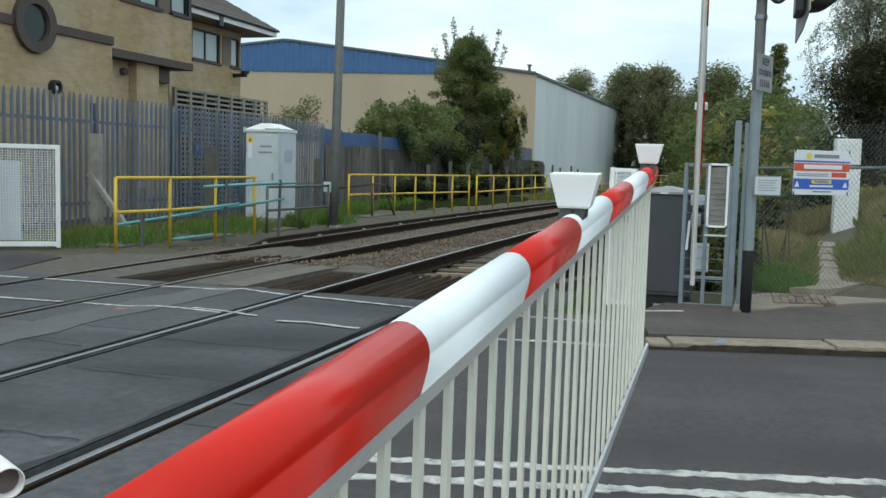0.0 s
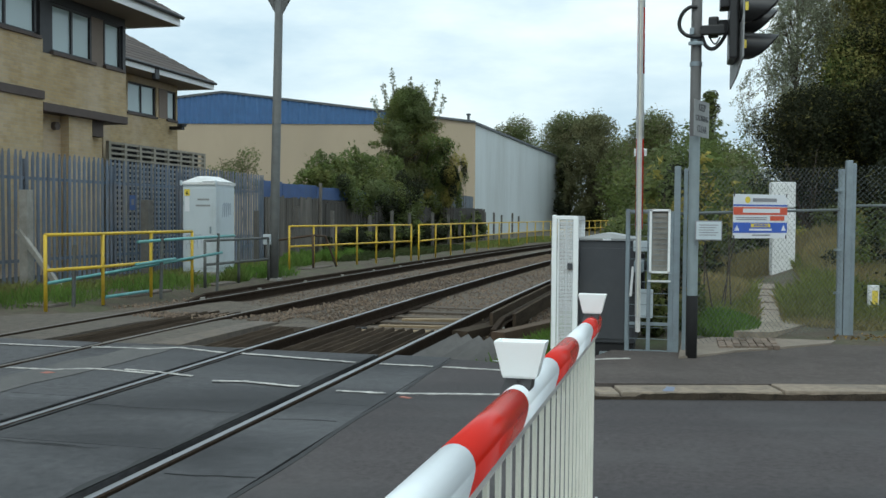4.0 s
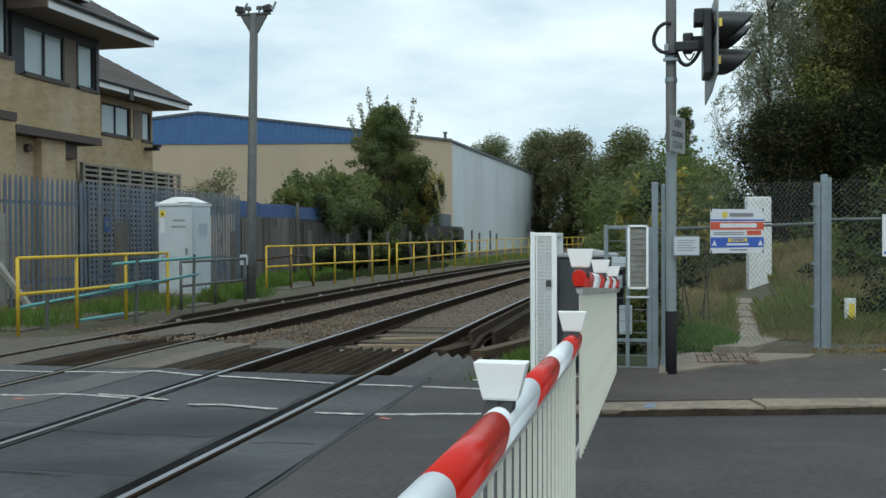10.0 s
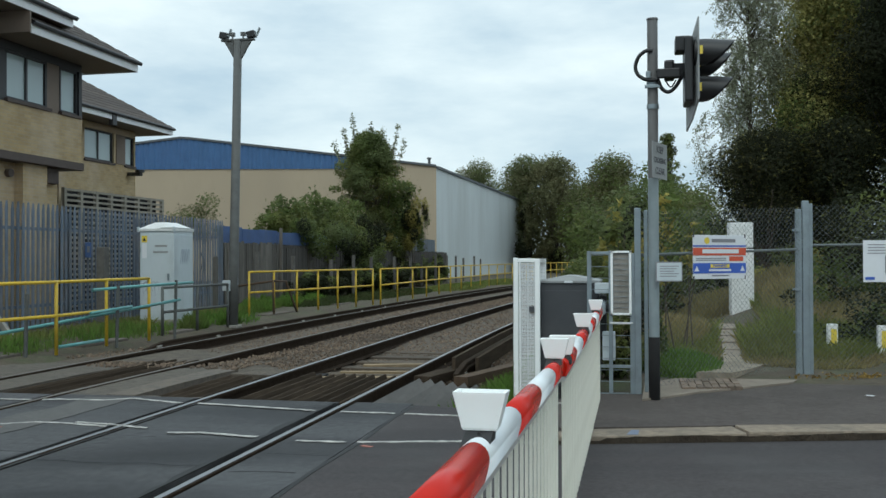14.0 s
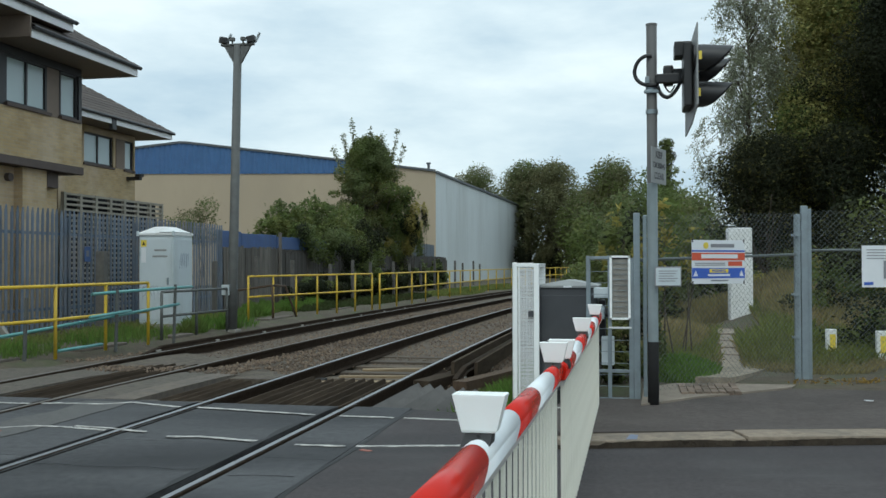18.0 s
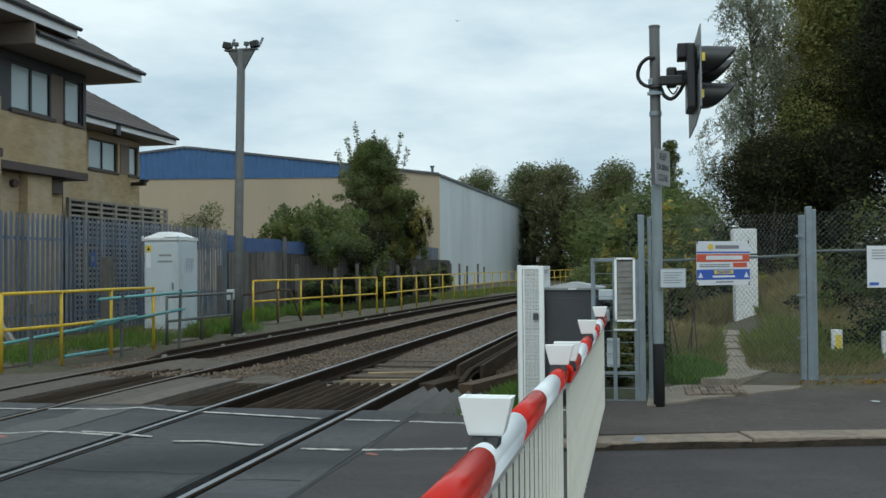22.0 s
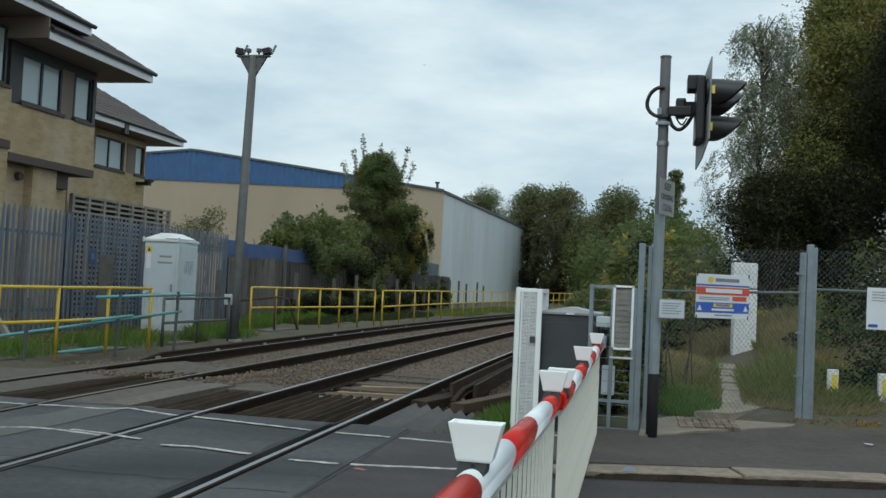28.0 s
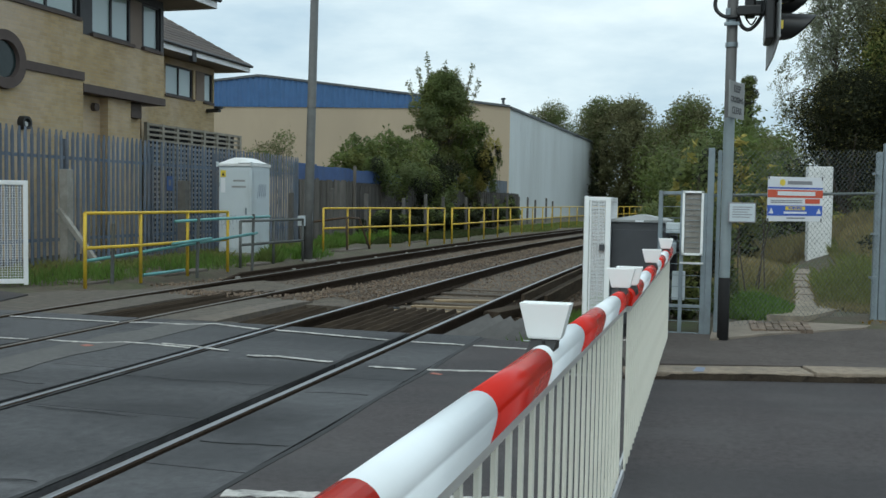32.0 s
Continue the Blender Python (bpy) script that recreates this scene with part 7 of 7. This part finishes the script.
shrub("wall_end_bush", "deep shaded bushes at the end of the white wall", [(-8.2, 90.5, 2.2, 1.6, 1.2, 2.4), (-5.6, 89.5, 2.2, 1.8, 1.2, 2.4), (-10.1, 90.5, 1.8, 0.9, 1.2, 2.0), (-9.9, 90.5, 4.2, 0.9, 1.2, 2.0)], ["leafdark", "leaffar", "leaffar"], 18000, 0.11, 141, group="boundary bushes")

fw = []
rw_ = random.Random(8)
for i in range(60):
    fw.append((-16 + i * 0.75, 104 + rw_.uniform(-4, 4), rw_.uniform(0.5, 4.5), 1.8, 1.8, 1.6))
tagged(leaves("far_woods", "leaffar", fw, 16000, 0.24, 140), "hazy green woods closing the view", "woods", kind="stuff")

# scrub along the right of the line
scrub = [(-1.0, 27.0, 1.0, 1.2, 1.6, 1.1), (-0.2, 23.5, 1.3, 1.2, 1.4, 1.3), (0.6, 25.5, 1.6, 1.4, 1.6, 1.6), (-1.0, 31.5, 1.5, 1.5, 1.8, 1.7), (0.6, 33.0, 2.2, 1.8, 2.0, 2.2), (-0.6, 38.0, 2.0, 1.8, 2.0, 2.2), (1.6, 41.0, 2.8, 2.2, 2.4, 2.8)]
shrub("scrub", "grey-green bramble scrub on the railway bank", scrub[:3], ["leafbush", "leafmid", "leafbush"], 14000, 0.055, 61, group="bank scrub")
shrub("scrub", "grey-green bramble scrub on the railway bank", scrub[3:5], ["leafbush", "leafmid"], 9000, 0.075, 62, group="bank scrub")
shrub("scrub", "dense green scrub further along the bank", scrub[5:] + [(-0.9, 46.0, 2.4, 2.2, 2.4, 2.6), (-1.2, 55, 3.0, 2.6, 3.0, 3.4), (2.8, 50, 3.2, 2.6, 3.0, 3.4)], ["leafbush", "leaffar", "leafmid"], 14000, 0.11, 63, group="bank scrub")
shrub("scrub", "tangled dark scrub behind the wire fence", [(0.1, 15.8, 1.0, 0.6, 0.9, 0.8), (1.0, 18.5, 1.6, 1.2, 1.2, 1.3), (2.4, 20.0, 1.6, 1.4, 1.2, 1.4)], ["leafbush", "leafmid", "leafdark"], 11000, 0.05, 64, group="bank scrub")
shrub("climber", "yellow-green creeper leaves climbing behind the fence post", [(0.35, 11.6, 1.75, 0.3, 0.3, 0.45), (0.25, 11.5, 1.35, 0.25, 0.25, 0.4), (-0.25, 12.2, 1.6, 0.25, 0.25, 0.35), (0.75, 12.2, 1.5, 0.25, 0.25, 0.4)], ["leafmid", "leafyel"], 700, 0.05, 65, group="bank scrub")
shrub("scrub", "dark green scrub behind the wire fence", [(4.3, 13.6, 0.9, 1.2, 0.8, 0.9), (5.6, 14.2, 1.1, 1.2, 0.9, 1.1), (3.6, 15.2, 1.4, 1.2, 0.9, 1.1), (5.2, 16.3, 1.8, 1.4, 1.0, 1.4)], ["leafdark", "leafmid", "leafbush"], 13000, 0.045, 66, group="bank scrub")
shrub("scrub", "dark tangled scrub close behind the wire fence", [(2.75, 12.3, 0.42, 0.5, 0.4, 0.42), (3.4, 12.6, 0.5, 0.55, 0.4, 0.5), (4.1, 12.8, 0.6, 0.55, 0.4, 0.6), (4.8, 13.0, 0.6, 0.6, 0.4, 0.6), (2.6, 13.9, 0.7, 0.5, 0.5, 0.5)], ["leafdark", "leafmid", "leafdark"], 12000, 0.03, 68, group="bank scrub")
shrub("scrub", "dark weeds and brambles behind the machine cage", [(-0.3, 10.3, 0.35, 0.4, 0.3, 0.4), (0.05, 10.6, 0.6, 0.3, 0.3, 0.5), (-0.5, 11.0, 0.7, 0.4, 0.4, 0.6)], ["leafmid", "leafdark", "leafbush"], 9000, 0.028, 69, group="bank scrub")
# big trees on the right
def birch(x, y, z0, h, spread, n, seed):
    """Slender trunk, arching limbs and hanging strings of small leaves."""
    rnd = random.Random(seed)
    tr = thing("birch_tree", "tall grey-green birch with long hanging twigs", "tree")
    b, strings = Build(), Build()
    b.tube([(x, y, z0 - 0.2), (x - 0.1, y, z0 + h * 0.4), (x - 0.05, y, z0 + h * 0.75), (x - 0.2, y, z0 + h)], [0.045, 0.032, 0.018, 0.006], 8)
    blobs = []
    for i in range(96):
        f_ = 0.3 + 0.68 * i / 96
        an = rnd.uniform(0, 2 * math.pi)
        reach = spread * (1.12 - 0.75 * (f_ - 0.38)) * rnd.uniform(0.35, 1.0)
        a = Vector((x - 0.08, y, z0 + h * f_))
        e_ = a + Vector((reach * math.cos(an), reach * math.sin(an), 0.14 * h * rnd.uniform(-0.2, 0.7)))
        m_ = a.lerp(e_, 0.55) + Vector((0, 0, 0.3))
        b.tube([a, m_, e_], [0.014, 0.009, 0.004], 5)
        for k in range(5):
            q = rnd.uniform(0.35, 1.05)
            p = a.lerp(m_, q * 2) if q < 0.5 else m_.lerp(e_, q * 2 - 1)
            p = p + Vector((rnd.gauss(0, 0.16), rnd.gauss(0, 0.16), rnd.gauss(0, 0.1)))
            ln = rnd.uniform(0.2, 0.75)
            sway = rnd.gauss(0, 0.16)
            pts = [p, p + Vector((sway * 0.6, 0, -ln * 0.5)), p + Vector((sway, 0, -ln))]
            strings.tube(pts, [0.003, 0.002, 0.0015], 3, caps=False)
            for j in range(5):
                c_ = p.lerp(pts[2], 0.1 + 0.2 * j)
                blobs.append((c_.x, c_.y, c_.z, 0.1, 0.1, ln * 0.16))
    part("trunk", b, "bark", tr, smooth=True)
    part("hanging_twig", strings, "bark", tr, kind="stuff")
    leaves("crown", "leafgrey", blobs, n, 0.021, seed, tr, hang=1.2, shell=0.1)
    return tr


birch(2.4, 20.0, 0.6, 6.3, 1.1, 46000, 71)
tree("bank_tree", "large olive-green tree behind the fence", 4.3, 21.2, 0.6, 7.4, (1.75, 1.4, 0.6), ["leafolive", "leafolive", "leafmid"], 150000, 0.032, 72, 0.16, clump=0.62, limb_n=170, lower=0.15, group="bank trees", fill=14000, stray=0.4, taper=0.75)
tree("bank_tree", "large olive-green tree behind the fence", 5.6, 21.6, 0.6, 9.4, (1.7, 1.4, 0.6), ["leafyel", "leafolive", "leafyel"], 110000, 0.034, 77, 0.16, clump=0.7, limb_n=150, lower=0.15, group="bank trees", fill=12000, stray=0.3)
tree("bank_tree", "olive-green young tree before the birch", 3.45, 19.5, 0.5, 4.3, (0.95, 0.8, 0.6), ["leafolive", "leafmid", "leafdark"], 60000, 0.028, 70, 0.08, clump=0.42, limb_n=90, lower=0.12, group="bank trees", fill=4000, stray=0.4, taper=0.7)
tree("bank_tree", "dark evergreen tree behind the fence", 5.15, 18.7, 0.6, 6.2, (1.25, 1.1, 0.6), ["leafdark", "leafdark", "leafdark"], 90000, 0.03, 73, 0.09, clump=0.6, limb_n=120, lower=0.1, group="bank trees")
tree("bank_tree", "dark evergreen tree behind the fence", 7.6, 18.9, 0.6, 9.0, (1.7, 1.4, 0.6), ["leafdark", "leafdark"], 40000, 0.04, 78, 0.1, clump=0.8, limb_n=70, lower=0.1, group="bank trees")
tree("bank_tree", "dark rounded evergreen bush-like tree", 2.38, 18.4, 0.5, 3.05, (0.85, 0.9, 0.9), ["leafdark"], 45000, 0.022, 74, 0.1, clump=0.4, limb_n=70, lower=0.1, group="bank trees", fill=4000, stray=0.22)
tree("bank_tree", "dark rounded evergreen bush-like tree", 3.1, 19.3, 0.5, 3.0, (0.9, 0.8, 0.5), ["leafdark"], 30000, 0.024, 79, 0.1, clump=0.4, limb_n=60, lower=0.1, group="bank trees", fill=4000, stray=0.22)
tree("bank_tree", "dark rounded evergreen bush-like tree", 3.75, 18.6, 0.5, 3.2, (0.9, 0.9, 0.6), ["leafdark"], 45000, 0.024, 75, 0.1, clump=0.4, limb_n=60, lower=0.1, group="bank trees", fill=4000, stray=0.22)

# grass
grass_patch("verge_grass", "grass", "lush green grass on the far verge", [(-9.6, 12.5, 0.9, 1.6), (-9.4, 16.0, 0.9, 1.6), (-9.3, 19.5, 1.0, 1.6), (-10.5, 25.2, 0.6, 1.0), (-10.3, 27.2, 0.5, 1.0), (-10.1, 29.2, 0.35, 0.7), (-9.9, 22.6, 0.6, 1.4), (-8.3, 46, 0.6, 6.0)], 9000, 0.05, 0.3, 81, 0.007)
grass_patch("verge_tufts", "grass", "long green grass tufts along the fence foot", [(-10.4, 25.2, 0.45, 0.7), (-10.1, 26.6, 0.35, 0.6), (-10.0, 28.4, 0.3, 0.6), (-9.8, 23.4, 0.4, 0.6), (-8.7, 17.6, 0.2, 0.5), (-8.6, 19.0, 0.2, 0.4)], 7000, 0.12, 0.42, 88, 0.006)
# these weeds hold the boundary's shade in their dark leaf colour
grass_patch("dark_weeds", "shadeweed", "low weeds coloured dark for the shade by the boundary fence", [(-9.6, 28.5, 0.8, 2.5), (-9.3, 33.0, 0.9, 3.0), (-9.0, 37.0, 0.8, 3.0)], 14000, 0.06, 0.26, 89, 0.007, 0.9)
grass_patch("bank_grass", "grass", "tuft of green grass behind the fence", [(0.5, 10.7, 0.42, 0.65), (0.5, 11.4, 0.36, 0.5)], 11000, 0.08, 0.24, 82, 0.0035)
grass_patch("trackside_grass", "grass", "weeds beside the near guard", [(-1.35, 9.9, 0.3, 0.5), (-1.25, 9.2, 0.18, 0.35), (-1.1, 12.0, 0.4, 1.2), (-1.6, 8.5, 0.2, 0.12), (-1.35, 8.75, 0.25, 0.2)], 5200, 0.06, 0.24, 83, 0.005)
grass_patch("tall_dry_grass", "drygrass", "tall dry straw-coloured grass on the bank", [(0.4, 14.0, 0.6, 1.6), (0.9, 16.6, 0.9, 1.0), (2.5, 14.6, 0.6, 1.6), (3.6, 13.9, 1.4, 0.8), (2.6, 16.6, 0.8, 0.9)], 60000, 0.12, 0.5, 84, 0.002, 0.5)
grass_patch("bank_turf", "drygrass", "low dry grass over the bank", [(1.8, 13.6, 1.5, 2.8), (3.8, 13.2, 1.8, 1.2), (0.5, 12.8, 0.6, 1.6)], 50000, 0.04, 0.18, 85, 0.0025, 1.2)
grass_patch("bank_weeds", "weedgrass", "green weeds among the dry grass", [(1.9, 13.2, 1.3, 2.0), (0.4, 13.0, 0.5, 1.6), (3.6, 12.9, 1.7, 1.0), (2.6, 15.5, 0.8, 1.6)], 44000, 0.06, 0.32, 86, 0.0022, 0.7)
shrub("scrub", "low mixed weeds at the top of the bank", [(0.3, 16.6, 0.95, 0.7, 0.6, 0.55), (2.6, 17.2, 1.15, 0.7, 0.6, 0.6), (3.2, 15.6, 0.8, 0.7, 0.6, 0.45)], ["leafbush", "leafyel", "leafmid"], 9000, 0.032, 67, group="bank scrub")
grass_patch("verge_weeds", "weedgrass", "rough weedy grass beside the far rail", [(-8.3, 44, 1.2, 5.0), (-7.6, 54, 1.2, 6.0), (-10.2, 20, 0.6, 6.0), (-10.4, 13, 0.5, 2.5)], 24000, 0.04, 0.26, 87, 0.007, 0.9)
rd = random.Random(120)
db = Build()
for i in range(46):
    x, y = rd.uniform(-6.9, -5.0), rd.uniform(10.7, 13.2)
    if abs(x + 5.62) < 0.12:
        continue
    an, ln = rd.uniform(0, 6.28), rd.uniform(0.08, 0.4)
    db.tube([(x, y, -0.13), (x + 0.5 * ln * math.cos(an), y + 0.5 * ln * math.sin(an), -0.1 + rd.uniform(0, 0.05)), (x + ln * math.cos(an), y + ln * math.sin(an), -0.12)], [0.012, 0.009, 0.004], 5)
solid("dead_twigs", db, "sleeper", "dead grey twigs and scraps strewn between the far rails", "twigs", kind="stuff")
# fallen leaves and litter by the fence
rlv = np.random.default_rng(90)
fl_b = []
for _ in range(60):
    q = rlv.random()
    fl_b.append((1.6 + 2.6 * q, 10.35 + 0.62 * q + rlv.normal() * 0.12, 0.1, 0.14, 0.1, 0.006))
tagged(leaves("fallen_leaves", "litter", fl_b, 420, 0.022, 91), "yellow-brown fallen leaves along the fence foot", "leaves", kind="stuff")
solid("paper_scrap", Build().box(-0.035, 0.035, -0.02, 0.02, 0.0, 0.004, 0.0, pose(2.07, 9.05, 0.087, 0, 4, 20)), "signwhite", "small white paper scrap on the footway", "litter", group="paper scraps")
solid("paper_scrap", Build().box(-0.03, 0.03, -0.018, 0.018, 0.0, 0.004, 0.0, pose(-1.55, 8.3, 0.004, 0, 6, 60)), "signwhite", "small white paper scrap beside the line", "litter", group="paper scraps")
solid("paper_scrap", Build().box(-0.04, 0.04, -0.02, 0.02, 0.0, 0.004, 0.0, pose(-1.45, 3.62, 0.006, 0, 0, 10)), "signwhite", "small white paper scrap on the road", "litter", group="paper scraps")
ledge = solid("stone_ledge", Build().box(-0.55, 0.55, -0.06, 0.06, -0.1, 0.07, 0.015, pose(0.62, 12.2, height(0.62, 12.2), 0, 0, 6)), "concrete", "low pale concrete ledge in the grass", "ledge")
be = thing("brick_edging", "patch of worn brown bricks set on edge beside the footway", "brick edging", kind="structure")
bk = Build().box(-0.032, 0.032, -0.102, 0.102, -0.03, 0.03, 0.006).mesh("brick", "oldbrick")
rbk = random.Random(71)
for j in range(3):
    for i in range(8):
        part("brick", bk, "", be, at=pose(0.47 + 0.072 * i, 9.33 + 0.215 * j + 0.02 * i, 0.075 + rbk.uniform(-0.005, 0.004), rbk.uniform(-1.5, 1.5), rbk.uniform(-2, 2), rbk.uniform(-3, 3)))
# path, pillar, edging on the bank
path = thing("garden_path", "worn pale concrete path up the grassy bank", "path", kind="structure")
for i in range(7):
    s = i / 8
    x, y = 1.07 + 0.31 * s, 10.85 + 4.4 * s
    part("slab", Build().box(-0.115 + 0.02 * (i % 2), 0.115, -0.272, 0.272, -0.12, 0.03, 0.012), "edging" if i > 1 else "apron", path, at=pose(x, y, height(x + 0.12, y) + 0.006, 3, 0, -4 + 2.5 * math.sin(i * 2.1)))
solid("path_edging", slab([(0.06, 8.52), (0.21, 8.64), (0.57, 9.07), (1.01, 9.45), (1.54, 9.93), (1.74, 10.42), (1.4, 10.6), (0.95, 10.3), (0.62, 10.12), (0.4, 10.05), (0.09, 9.58)], 0.0, 0.084), "edging", "worn tan concrete edge beside the footway", "concrete edging", kind="structure")
solid("path_apron", slab([(0.62, 10.06), (0.98, 10.08), (1.22, 10.5), (1.52, 11.2), (1.25, 11.3), (0.92, 10.72)], 0.0, 0.15), "apron", "broken pale concrete at the foot of the path", "concrete edging", kind="structure")
pl = thing("white_pillar", "short white painted concrete pillar on the bank", "pillar", at=pose(1.66, 15.6, 0.61, 0, 0, 5))
part("shaft", Build().box(-0.175, 0.175, -0.12, 0.12, -0.3, 0.86, 0.015), "white", pl)
part("cap_block", Build().box(-0.2, 0.17, -0.11, 0.11, 0.88, 1.28, 0.02), "white", pl)
mk = thing("marker_post", "small white marker post with a yellow label", "marker", at=pose(2.3, 11.9, height(2.3, 11.9)))
part("shaft", Build().box(-0.06, 0.06, -0.04, 0.04, 0, 0.36, 0.01), "white", mk)
part("label_patch", Build().box(-0.02, 0.045, -0.046, -0.041, 0.1, 0.3), "signyel", mk)
mk2 = copy_thing(mk, pose(2.86, 11.9, height(2.86, 11.9)))


# ---- aircraft crossing the sky ----
ap = thing("aircraft", "small distant grey airliner climbing away under cloud", "aircraft")
part("fuselage", Build().tube([(0, -6, 0), (0, -5.2, 0.1), (0, 4, 0.1), (0, 6, 0.5)], [0.15, 0.75, 0.75, 0.15], 12), "relay", ap, smooth=True)
for sx in (-1, 1):
    part("wing", Build().loft([[(0, 1.2, 0), (0, -1.6, 0), (0, -1.6, 0.3), (0, 1.2, 0.3)], [(sx * 6.5, 2.4, 1.3), (sx * 6.5, 1.4, 1.3), (sx * 6.5, 1.4, 1.4), (sx * 6.5, 2.4, 1.4)]]), "cablid", ap)
    part("engine", Build().tube([(sx * 2.2, -1.8, -0.2), (sx * 2.2, 0.4, -0.2)], 0.45, 10), "cablid", ap)
    part("tailplane", Build().loft([[(0, 5.4, 0.5), (0, 4.2, 0.5), (0, 4.2, 0.65), (0, 5.4, 0.65)], [(sx * 2.2, 5.9, 0.7), (sx * 2.2, 5.3, 0.7), (sx * 2.2, 5.3, 0.78), (sx * 2.2, 5.9, 0.78)]]), "cablid", ap)
part("fin", Build().loft([[(-0.1, 5.6, 0.5), (-0.1, 4, 0.5), (0.1, 4, 0.5), (0.1, 5.6, 0.5)], [(-0.06, 6.2, 2.6), (-0.06, 5.4, 2.6), (0.06, 5.4, 2.6), (0.06, 6.2, 2.6)]]), "cablid", ap)
AIR = ((0.0, 560, -1000, 300), (6.0, 300, -300, 310), (12.0, 20, 420, 330), (16.0, -95, 960, 355), (18.8, -206, 1431, 402), (20.4, -286, 1705, 466), (22.0, -374, 1977, 529), (23.6, -468, 2259, 585),
       (25.2, -561, 2542, 640), (27.6, -698, 2937, 707), (28.4, -744, 3078, 732), (32.0, -950, 3700, 830))
MOVERS.append((ap, [(t, pose(x, y, z, 0, 0, 198)) for t, x, y, z in AIR]))


# ---- what moves ----
def motions():
    for ob, rows in MOVERS:
        walk(ob, rows)


motions()
